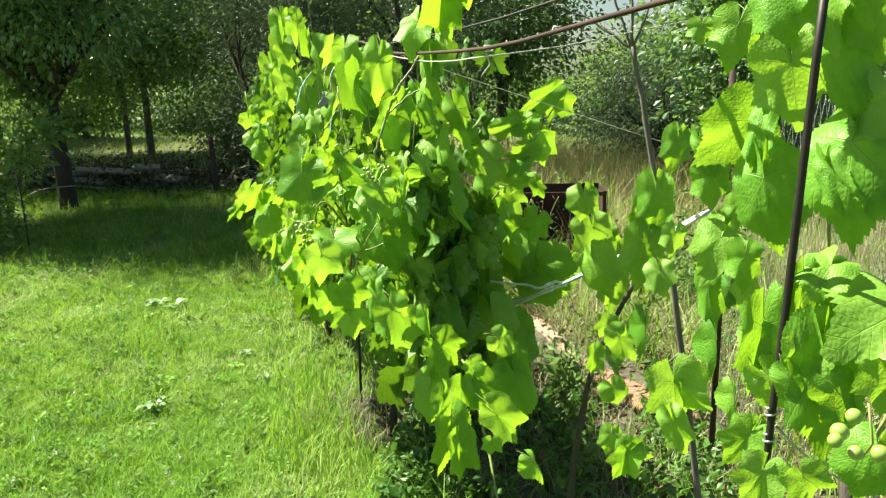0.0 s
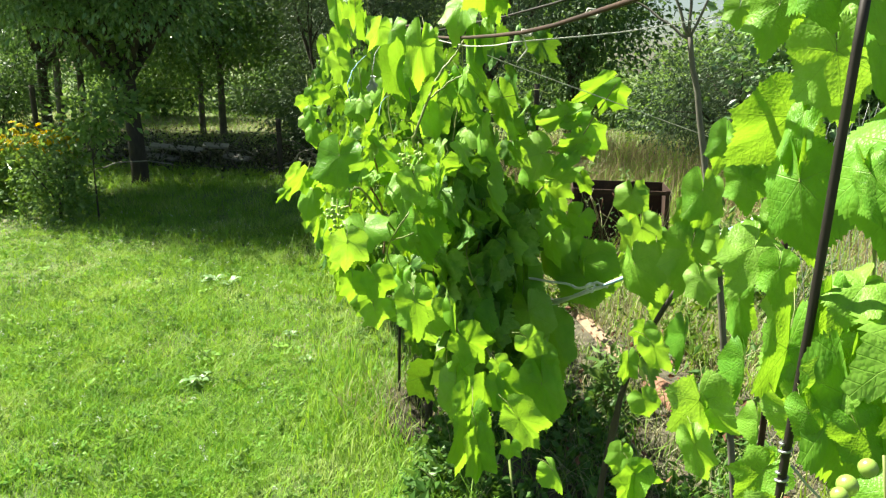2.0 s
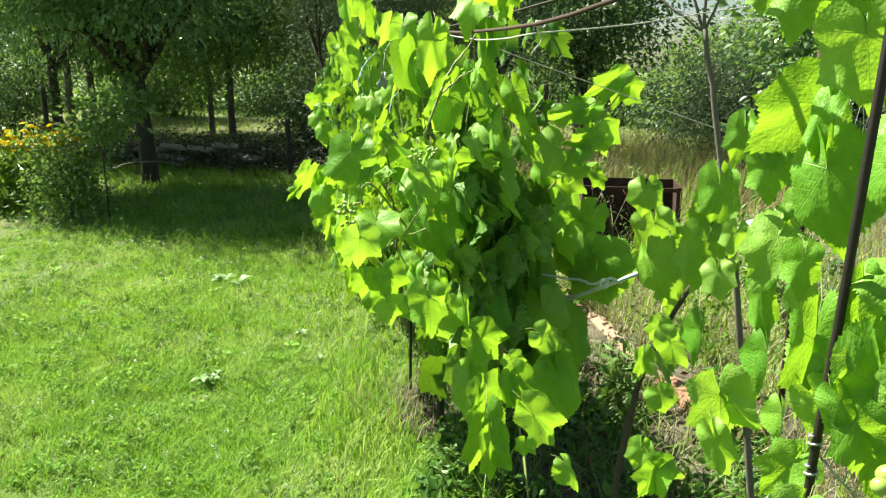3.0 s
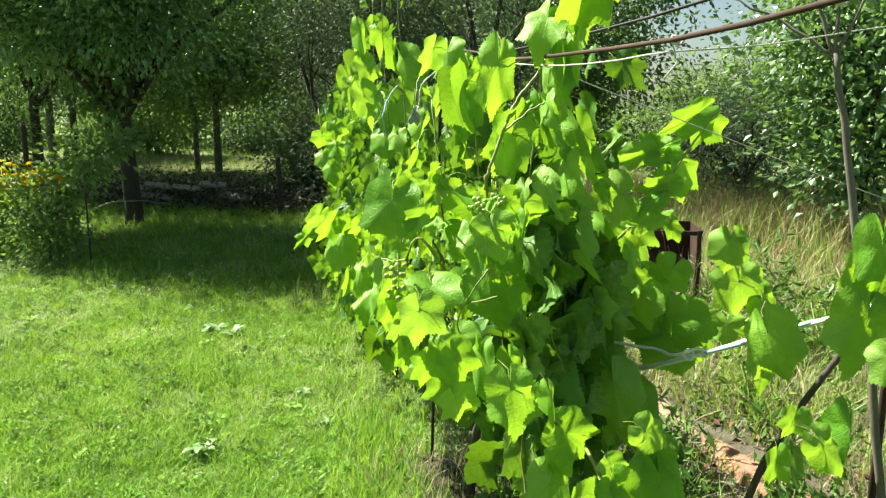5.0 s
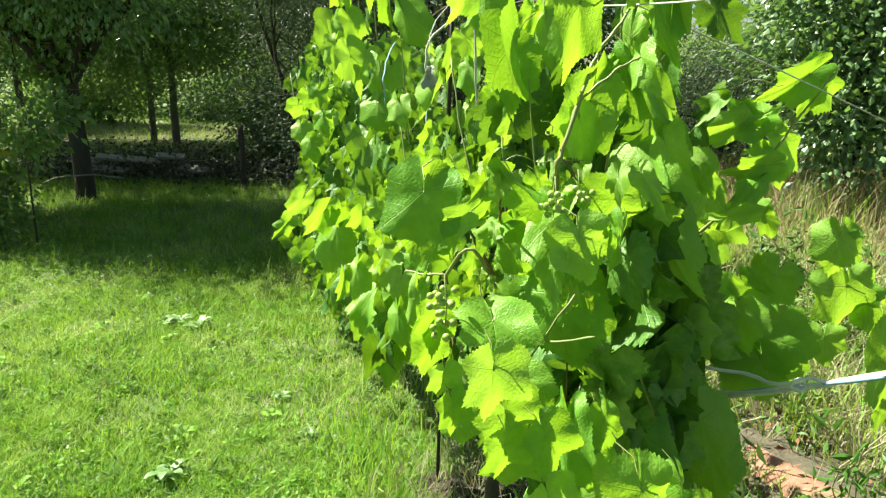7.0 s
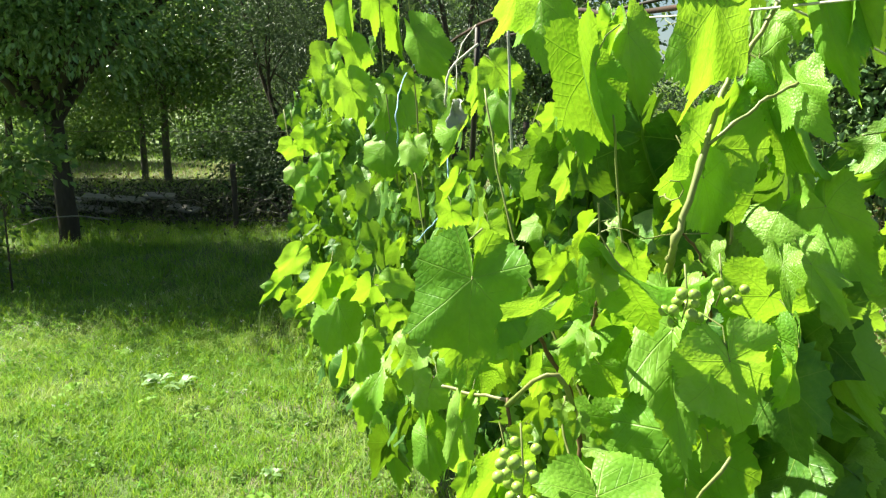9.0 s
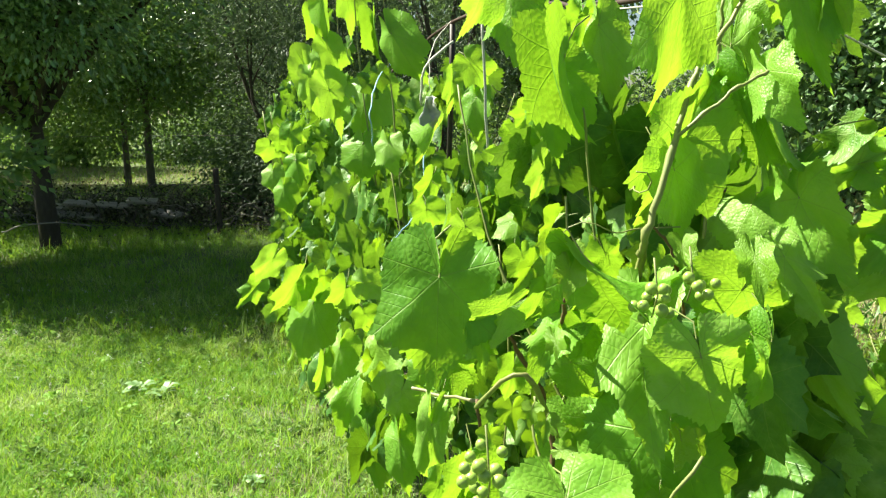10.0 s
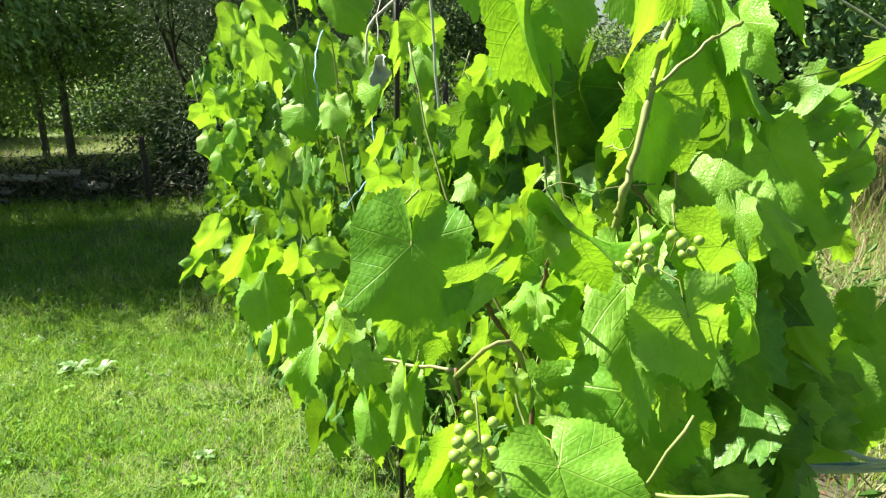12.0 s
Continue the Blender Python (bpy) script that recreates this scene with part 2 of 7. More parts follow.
DRY_SOIL = solid("dry_soil", [(0.3, (0.05, 0.045, 0.03)), (0.5, (0.1, 0.088, 0.058)), (0.75, (0.19, 0.165, 0.11))], 14, 0.97, 0, 0.8, (1, 1, 1), 70, 0.02)
TAN_EARTH = solid("tan_earth", [(0.3, (0.2, 0.13, 0.085)), (0.5, (0.34, 0.235, 0.16)), (0.75, (0.46, 0.35, 0.25))], 14, 0.97, 0, 0.8, (1, 1, 1), 70, 0.02)
CLAY = solid("terracotta", [(0.3, (0.22, 0.1, 0.06)), (0.5, (0.34, 0.17, 0.11)), (0.75, (0.46, 0.28, 0.2))], 9, 0.85, 0, 0.3, (1, 1, 1), 90, 0.003)
GREY_WOOD = solid("weathered_board", [(0.3, (0.17, 0.16, 0.14)), (0.7, (0.36, 0.34, 0.3))], 6, 0.9, 0, 0.4, (0.3, 3, 3), 70, 0.004)
BROWN_DRY = solid("dry_brown_leaf", [(0.3, (0.09, 0.035, 0.02)), (0.7, (0.3, 0.14, 0.08))], 20, 0.9, 0, 0.4)
PLASTIC = solid("milky_plastic", [(0.3, (0.4, 0.42, 0.4)), (0.7, (0.55, 0.58, 0.55))], 8, 0.35, 0, 0.1)
BLUE_PLASTIC = solid("blue_plastic", [(0.3, (0.05, 0.13, 0.42)), (0.7, (0.1, 0.22, 0.55))], 8, 0.45, 0, 0.1)


def ground_material():
    m, n, l = material("lawn_soil")
    tc = n.new("ShaderNodeTexCoord").outputs["Object"]
    a, b, c = noise_node(n, l, 0.7, 4.0, tc), noise_node(n, l, 9.0, 5.0, tc), noise_node(n, l, 90.0, 6.0, tc, 0.7)
    mixf = math_node(n, l, "ADD", math_node(n, l, "MULTIPLY", b, 0.5), math_node(n, l, "MULTIPLY", c, 0.5))
    green = ramp(n, l, mixf, [(0.3, (0.045, 0.08, 0.018)), (0.5, (0.085, 0.14, 0.03)), (0.7, (0.15, 0.19, 0.06))])
    bare = ramp(n, l, mixf, [(0.3, (0.09, 0.08, 0.045)), (0.6, (0.18, 0.16, 0.105)), (0.8, (0.26, 0.23, 0.165))])
    spots = ramp(n, l, math_node(n, l, "ADD", math_node(n, l, "MULTIPLY", a, 0.5), math_node(n, l, "MULTIPLY", b, 0.5)), [(0.5, (0, 0, 0)), (0.62, (1, 1, 1))])
    col = mixed(n, l, spots, green, bare)
    p = n.new("ShaderNodeBsdfPrincipled")
    p.inputs["Roughness"].default_value = 0.95
    l.new(col, p.inputs["Base Color"])
    bp = n.new("ShaderNodeBump")
    bp.inputs["Distance"].default_value = 0.03
    l.new(mixf, bp.inputs["Height"])
    l.new(bp.outputs["Normal"], p.inputs["Normal"])
    out = n.new("ShaderNodeOutputMaterial")
    l.new(p.outputs[0], out.inputs["Surface"])
    return m


LAWN = ground_material()


# ---- builders ----
def mesh_of(name, verts, faces, mats, uv=None, smooth=True, slots=None):
    """A mesh from arrays; faces of one size as an array, or a list of tuples."""
    me = bpy.data.meshes.new(name)
    if isinstance(faces, np.ndarray):
        k = faces.shape[1]
        me.vertices.add(len(verts))
        me.vertices.foreach_set("co", np.asarray(verts, dtype=np.float32).ravel())
        me.loops.add(faces.size)
        me.loops.foreach_set("vertex_index", faces.astype(np.int32).ravel())
        me.polygons.add(len(faces))
        me.polygons.foreach_set("loop_start", np.arange(0, faces.size, k, dtype=np.int32))
        me.update(calc_edges=True)
    else:
        me.from_pydata([tuple(v) for v in verts], [], faces)
    me.polygons.foreach_set("use_smooth", [smooth] * len(me.polygons))
    for m in mats if isinstance(mats, (list, tuple)) else [mats]:
        me.materials.append(m)
    if slots is not None:
        me.polygons.foreach_set("material_index", slots)
    if uv is not None:
        lay = me.uv_layers.new(name="UVMap")
        idx = np.zeros(len(me.loops), dtype=np.int32)
        me.loops.foreach_get("vertex_index", idx)
        lay.data.foreach_set("uv", np.asarray(uv, dtype=np.float32)[idx].ravel())
    me.update()
    return me


def thing(name, at, label, category, group="", kind=""):
    ob = new(name)
    ob.location = at
    ob.empty_display_size = 0.1
    return tagged(ob, label, category, group, kind)


def under(ob, parent):
    """Hang a mesh built in world coordinates under its thing."""
    base = Vector(parent.location)
    up = parent.parent
    while up:
        base += Vector(up.location)
        up = up.parent
    ob.parent = parent
    ob.location = Vector(ob.location) - base
    return ob


def piece(name, me, parent, label="", kind=""):
    ob = under(new(name, me), parent)
    return tagged(ob, label, "", "", kind)


def tube_arrays(points, radii, sides=7, cap=True):
    pts = [Vector(p) for p in points]
    n = len(pts)
    if isinstance(radii, (int, float)):
        radii = [radii] * n
    vs, fs = [], []
    side = None
    for i, p in enumerate(pts):
        d = (pts[min(i + 1, n - 1)] - pts[max(i - 1, 0)]).normalized()
        if side is None:
            side = d.orthogonal().normalized()
        side = (side - d * side.dot(d)).normalized()
        other = d.cross(side)
        for k in range(sides):
            a = 2 * math.pi * k / sides
            vs.append(p + (side * math.cos(a) + other * math.sin(a)) * radii[i])
    for i in range(n - 1):
        for k in range(sides):
            a, b = i * sides + k, i * sides + (k + 1) % sides
            fs.append((a, b, b + sides, a + sides))
    if cap:
        fs.append(tuple(reversed(range(sides))))
        fs.append(tuple(range((n - 1) * sides, n * sides)))
    return vs, fs


def tube(name, points, radii, mat, parent=None, label="", sides=7):
    vs, fs = tube_arrays(points, radii, sides)
    me = mesh_of(name, vs, fs, mat)
    return piece(name, me, parent, label) if parent else new(name, me)


def bent(points, rng, sway=0.01, steps=4):
    """A smooth, slightly crooked line through points."""
    pts = [Vector(p) for p in points]
    out = []
    for i in range(len(pts) - 1):
        p0, p1, p2, p3 = pts[max(i - 1, 0)], pts[i], pts[i + 1], pts[min(i + 2, len(pts) - 1)]
        for s in range(steps):
            t = s / steps
            q = 0.5 * ((2 * p1) + (p2 - p0) * t + (2 * p0 - 5 * p1 + 4 * p2 - p3) * t * t + (3 * p1 - p0 - 3 * p2 + p3) * t ** 3)
            if s or i:
                q = q + Vector([rng.uniform(-sway, sway) for _ in range(3)])
            out.append(q)
    return out + [pts[-1]]


def taper(n, a, b):
    return [a + (b - a) * i / max(n - 1, 1) for i in range(n)]


# vine leaf: junction at the origin, tip along +y, face along +z, about one unit wide
def leaf_mesh(name, seed, rim, rings, lobes, fold, curl, wave, teeth=0.05, stalk=True, mats=None, bend=0.25, roll=0.0):
    rng = random.Random(seed)
    knots = [(0, 0.98), (30, 0.80 - 0.30 * lobes), (54, 0.80), (80, 0.68 - 0.22 * lobes), (104, 0.63), (138, 0.52), (164, 0.46), (180, 0.1)]
    ph, ph2 = rng.uniform(0, 6), rng.uniform(0, 6)
    skew = rng.uniform(-0.06, 0.06)

    def reach(deg):
        a = abs(deg)
        for (a0, r0), (a1, r1) in zip(knots, knots[1:]):
            if a <= a1:
                w = (a - a0) / (a1 - a0)
                w = math.sin(w * math.pi / 2) ** 0.9 if r1 < r0 and a1 < 120 else 1 - math.cos(w * math.pi / 2) if r1 > r0 else w * w * (3 - 2 * w)
                return (r0 + (r1 - r0) * w) * (1 + (skew if deg > 0 else -skew))
        return 0.16

    vs, uv = [(0, 0, 0)], [(0, 0)]
    for k in range(1, rings + 1):
        f = k / rings
        for i in range(rim):
            deg = -180 + 360 * (i + 0.5) / rim
            r = reach(deg)
            if k == rings:
                tooth = 0.7 + 0.9 * noise.noise(Vector((i * 0.31, seed * 2.3, 0.5)))
                r *= 1 + teeth * ((1.15 if i % 2 else -0.85) * max(0.1, tooth) * rng.uniform(0.3, 1.9))
            a = radians(deg)
            x, y = f * r * math.sin(a), f * r * math.cos(a)
            z = fold * abs(x) - curl * (x * x + y * y) + wave * f * f * (math.sin(3 * a + ph) + 0.6 * math.sin(5 * a + ph2)) * 0.5
            z += 0.009 * f * math.cos(a * 360 / 52) * r
            z += 0.09 * f * noise.noise(Vector((x * 2.6, y * 2.6, seed * 1.7)))
            uv.append((x, y))
            x += 0.05 * f * noise.noise(Vector((x * 3, y * 3, seed * 0.9)))
            if roll:
                x, z = math.sin(roll * x) / roll * (1 - 0.2 * abs(roll) * abs(x)), z - (1 - math.cos(roll * x)) / roll
            if bend:
                y, z = math.sin(bend * y) / bend + z * math.sin(bend * y), z * math.cos(bend * y) - (1 - math.cos(bend * y)) / bend
            vs.append((x, y, z))
    fs = []
    for i in range(rim):
        j = (i + 1) % rim
        if i == rim - 1:
            continue
        fs.append((0, 1 + j, 1 + i))
        for k in range(1, rings):
            a, b = 1 + (k - 1) * rim, 1 + k * rim
            fs.append((a + i, a + j, b + j, b + i))
    slots = [0] * len(fs)
    if stalk:
        pv, pf = tube_arrays([(0, 0.01, 0.0), (0.0, -0.12, -0.03), (rng.uniform(-0.1, 0.1), -0.34, -0.16), (rng.uniform(-0.15, 0.15), -0.5, -0.36)], [0.012, 0.01, 0.01, 0.011], 4, False)
        base = len(vs)
        vs += [tuple(v) for v in pv]
        uv += [(0.02, 0.3)] * len(pv)
        fs += [tuple(base + q for q in f) for f in pf]
        slots += [1] * len(pf)
    return mesh_of(name, vs, fs, mats or [VINE_LEAF, GREEN_CANE], uv, True, slots)


LEAF_KINDS = [(0.5, 0.16, 0.2, 0.13, 0.35, 0.3), (0.65, 0.4, 0.2, 0.12, 0.5, 0.0), (0.4, 0.1, 0.3, 0.2, 0.3, 0.6), (0.9, 0.22, 0.15, 0.16, 0.4, 0.2), (0.55, 0.75, 0.15, 0.12, 0.5, 0.0),
              (0.5, -0.3, 0.3, 0.14, 0.6, 0.5), (0.45, 0.9, 0.1, 0.14, 1.0, 0.0), (0.35, 0.25, 0.1, 0.2, 0.6, 1.1), (0.5, -0.45, 0.1, 0.2, 0.7, 0.7), (0.7, 0.3, 0.15, 0.24, 0.7, -0.6),
              (0.35, 0.06, 0.1, 0.12, 0.2, 0.15), (0.5, -0.08, 0.12, 0.14, 0.25, 0.25), (0.6, 0.3, 0.15, 0.15, 0.35, 0.0), (0.45, 0.15, 0.2, 0.17, 0.4, 0.35), (0.3, -0.15, 0.2, 0.12, 0.35, 0.3)]
NEAR_LEAVES = [leaf_mesh("leaf", 10 + i, 116, 7, lo, fo, cu, wa, 0.037, True, None, be, ro) for i, (lo, fo, cu, wa, be, ro) in enumerate(LEAF_KINDS)]
# Small leaves take the darkened copy of the vine leaf material.
SMALL_LEAVES = [leaf_mesh("leaf", 40 + i, 48, 3, lo, fo, cu, wa * 1.1, 0.085, True, [DIMMED_ROW_LEAF, GREEN_CANE], be, ro) for i, (lo, fo, cu, wa, be, ro) in enumerate(LEAF_KINDS)]
YOUNG_LEAVES = [leaf_mesh("leaf", 70 + i, 40, 2, lo, fo, cu, wa, 0.08, True, [YOUNG_LEAF, GREEN_CANE]) for i, (lo, fo, cu, wa) in enumerate(
    [(0.8, 0.3, 0.1, 0.16), (0.9, 0.5, 0.25, 0.12)])]


def leaf_frame(tip, face):
    y = Vector(tip).normalized()
    z = Vector(face)
    z = (z - y * z.dot(y))
    z = z.normalized() if z.length > 1e-4 else y.orthogonal().normalized()
    x = y.cross(z)
    return Matrix((x, y, z)).transposed().to_4x4()


def leaf_at(vine, place, size, tip, face, kind=0, wide=1.0, young=False):
    pool = YOUNG_LEAVES if young else NEAR_LEAVES
    ob = new("leaf", pool[kind % len(pool)])
    ob.parent = vine
    ob.matrix_basis = Matrix.Translation(Vector(place) - vine.location) @ leaf_frame(tip, face) @ Matrix.Diagonal((size * wide, size, size, 1))
    return ob


def random_leaf(vine, place, size, out, rng, pool):
    """A leaf that hangs with its tip down and turns its face outwards and to the light."""
    tip = Vector((rng.gauss(0, 0.4), rng.gauss(0, 0.4), -1)) + Vector(out) * rng.uniform(0.0, 0.6)
    face = Vector(out) * rng.uniform(0.2, 1.1) + Vector((rng.gauss(-0.3, 0.7), rng.gauss(-0.15, 0.7), rng.uniform(-0.1, 0.9)))
    if rng.random() < 0.45:
        a = rng.uniform(0, 6.28)
        tip, face = Vector((rng.gauss(0, 0.15), rng.gauss(0, 0.15), -1)), Vector((math.cos(a), math.sin(a), 0.1))
    ob = new("leaf", rng.choice(pool))
    ob.parent = vine
    ob.matrix_basis = Matrix.Translation(Vector(place) - vine.location) @ leaf_frame(tip, face) @ Matrix.Diagonal((size * rng.uniform(0.6, 1.0), size * rng.uniform(0.85, 1.15), size, 1))
    return ob


def leaf_cloud(name, places, sizes, outs, rng, mat, parent, label=""):
    """Many vine leaves joined in one mesh, for those past the ones that can be picked apart."""
    shapes = []
    for me in SMALL_LEAVES:
        keep = [tuple(p.vertices) for p in me.polygons if p.material_index == 0]
        top = 1 + max(max(f) for f in keep)
        shapes.append(([v.co.copy() for v in me.vertices[:top]], keep))
    vs, fs, uv = [], [], []
    for p, s, o in zip(places, sizes, outs):
        co, keep = rng.choice(shapes)
        tip = Vector((rng.gauss(0, 0.4), rng.gauss(0, 0.4), -1)) + Vector(o) * rng.uniform(0, 0.6)
        face = Vector(o) * rng.uniform(0.2, 1.1) + Vector((rng.gauss(-0.3, 0.7), rng.gauss(-0.15, 0.7), rng.uniform(-0.1, 0.9)))
        if rng.random() < 0.45:
            a = rng.uniform(0, 6.28)
            tip, face = Vector((rng.gauss(0, 0.15), rng.gauss(0, 0.15), -1)), Vector((math.cos(a), math.sin(a), 0.1))
        m = Matrix.Translation(p) @ leaf_frame(tip, face) @ Matrix.Diagonal((s * rng.uniform(0.6, 1.0), s * rng.uniform(0.85, 1.15), s, 1))
        b = len(vs)
        vs += [tuple(m @ q) for q in co]
        uv += [(q.x, q.y) for q in co]
        fs += [tuple(b + i for i in f) for f in keep]
    return piece(name, mesh_of(name, vs, fs, mat, uv), parent, label, "stuff")


def blades(name, x, y, z, height, width, lean, seed, mat, parent=None, label=""):
    """Grass: one thin bent ribbon for each root."""
    rs = np.random.RandomState(seed)
    n = len(x)
    a = rs.uniform(0, 2 * np.pi, n)
    dx, dy = np.cos(a), np.sin(a)
    b = a + rs.uniform(0.6, 2.5, n)
    lx, ly = np.cos(b) * lean * height, np.sin(b) * lean * height
    w = width
    v = np.zeros((n, 5, 3), dtype=np.float32)
    for i, (f, g) in enumerate(((0.0, 1.0), (0.55, 0.8))):
        cx, cy, cz = x + lx * f * f, y + ly * f * f, z + height * f * (1 - 0.12 * f)
        v[:, 2 * i] = np.stack([cx - dx * w * g, cy - dy * w * g, cz], 1)
        v[:, 2 * i + 1] = np.stack([cx + dx * w * g, cy + dy * w * g, cz], 1)
    v[:, 4] = np.stack([x + lx, y + ly, z + height * 0.88], 1)
    k = np.arange(n)[:, None] * 5
    tris = np.concatenate([k + np.array([[0, 1, 3]]), k + np.array([[0, 3, 2]]), k + np.array([[2, 3, 4]])], 0)
    me = mesh_of(name, v.reshape(-1, 3), tris, mat)
    if parent:
        return piece(name, me, parent, label, "stuff")
    return new(name, me)


def leaf_quads(name, c, size, seed, mat, parent=None, label="", narrow=0.5, droop=0.4):
    """Small pointed tree leaves, folded along the middle: six corners each."""
    rs = np.random.RandomState(seed)
    n = len(c)
    t = rs.normal(0, 1, (n, 3))
    t[:, 2] -= droop
    t /= np.linalg.norm(t, axis=1, keepdims=True)
    s = np.cross(t, rs.normal(0, 1, (n, 3)) + np.array([0, 0, 0.8]))
    s /= np.linalg.norm(s, axis=1, keepdims=True)
    u = np.cross(t, s)
    L = (size * rs.uniform(0.6, 1.3, n))[:, None]
    v = np.stack([c, c + L * (0.45 * t + narrow * 0.5 * s + 0.1 * u), c + L * t, c + L * (0.45 * t - narrow * 0.5 * s + 0.1 * u)], 1)
    k = np.arange(n)[:, None] * 4
    tris = np.concatenate([k + np.array([[0, 1, 2]]), k + np.array([[0, 2, 3]])], 0)
    me = mesh_of(name, v.reshape(-1, 3), tris, mat, smooth=False)
    if parent:
        return piece(name, me, parent, label, "stuff")
    return new(name, me)


def tree(at, label, trunk, fork, limbs, crown, leaves, leaf, mat, seed, spread=1.0, rise=0.55, name="tree", clump=0.32, lean=(0, 0), group="", bark=None, narrow=0.5, category="tree", droop=0.4, floor_z=0.3):
    """trunk: base radius; fork: height of the fork; crown: centre (offset) and radii; leaves: how many."""
    bark = bark or OLD_BARK
    rng, rs = random.Random(seed), np.random.RandomState(seed)
    x, y, z = at
    ob = thing(name, at, label, category, group)
    top = Vector((x + lean[0], y + lean[1], z + fork))
    tpts = bent([(x, y, z - 0.08), (x + lean[0] * 0.35, y + lean[1] * 0.35, z + fork * 0.45), top], rng, trunk * 0.06)
    tr = taper(len(tpts), trunk * 1.12, trunk * 0.82)
    tr[0] = trunk * 1.45
    tube("trunk", tpts, tr, bark, ob, "", 10)
    cc, cr = Vector(crown[0]) + Vector(at), crown[1]
    tips = []
    for i in range(limbs):
        a = 2 * math.pi * (i + rng.uniform(-0.3, 0.3)) / limbs
        up = rng.uniform(0.25, 1.0)
        end = Vector((cc.x + cr[0] * 0.75 * spread * math.cos(a) * rng.uniform(0.6, 1), cc.y + cr[1] * 0.75 * spread * math.sin(a) * rng.uniform(0.6, 1), cc.z + cr[2] * (rng.uniform(-0.35, 0.7) if i else 0.75)))
        start = top - Vector((0, 0, rng.uniform(0, 0.18) * fork))
        mid = start.lerp(end, 0.45) + Vector((rng.uniform(-.2, .2), rng.uniform(-.2, .2), rise * rng.uniform(0, 0.5)))
        lp = bent([start, mid, end], rng, trunk * 0.15, 5)
        tube("limb", lp, taper(len(lp), trunk * 0.52, trunk * 0.09), bark, ob, "", 7)
        tips += lp[3:]
        for _ in range(3):
            s = lp[rng.randrange(3, len(lp) - 1)]
            e2 = s + Vector((rng.gauss(0, cr[0] * 0.3), rng.gauss(0, cr[1] * 0.3), rng.gauss(0.1, cr[2] * 0.28)))
            bp = bent([s, s.lerp(e2, 0.5) + Vector((0, 0, 0.12)), e2], rng, trunk * 0.1, 4)
            tube("branch", bp, taper(len(bp), trunk * 0.2, trunk * 0.04), bark, ob, "", 5)
            tips += bp[2:]
    per = 42
    nc = leaves // per
    cents = []
    while len(cents) < nc:
        if rng.random() < 0.5 and tips:
            q = rng.choice(tips) + Vector([rng.gauss(0, min(0.22, 0.3 * cr[0])) for _ in range(3)])
        else:
            d = Vector((rng.gauss(0, 1), rng.gauss(0, 1), rng.gauss(0, 1))).normalized()
            f = rng.uniform(0.35, 1.0) ** 0.6
            f *= 0.82 + 0.36 * noise.noise(d * 2.3 + Vector((seed, 0, 0)))
            q = cc + Vector((d.x * cr[0] * f, d.y * cr[1] * f, d.z * cr[2] * f))
        if q.z < z + floor_z:
            continue
        if noise.noise(q * 0.9 + Vector((seed * 3.1, 0, 0))) < -0.22:
            continue
        cents.append(q)
    cents = np.array([tuple(q) for q in cents])
    c = np.repeat(cents, per, 0) + rs.normal(0, 1, (len(cents) * per, 3)) * np.array([clump, clump, clump * 0.7])
    leaf_quads("crown", c, leaf, seed, mat, ob, "", narrow, droop)
    return ob


# ---- ground ----
def ground_height(x, y):
    return 0.018 * noise.noise(Vector((x * 0.8, y * 0.8, 0))) + 0.02 * noise.noise(Vector((x * 0.25, y * 0.25, 3)))


def build_ground():
    xs = np.unique(np.concatenate([np.linspace(-400, -30, 12), np.linspace(-30, 16, 93), np.linspace(16, 400, 12)]))
    ys = np.unique(np.concatenate([np.linspace(-400, -4, 12), np.linspace(-4, 32, 73), np.linspace(32, 600, 14)]))
    vs = [(x, y, ground_height(x, y)) for y in ys for x in xs]
    w = len(xs)
    fs = np.array([(j * w + i, j * w + i + 1, (j + 1) * w + i + 1, (j + 1) * w + i) for j in range(len(ys) - 1) for i in range(w - 1)])
    return tagged(new("ground", mesh_of("ground", np.array(vs), fs, LAWN)), "sunlit lawn ground with worn bare patches", "ground", "", "structure")


build_ground()


def row_x(y):
    """Where the trellis row runs."""
    return 0.18 - 0.536 * (y - 0.71)


ALONG = Vector((-0.472, 0.881, 0))
ACROSS = Vector((0.881, 0.472, 0))  # to the bed side of the row


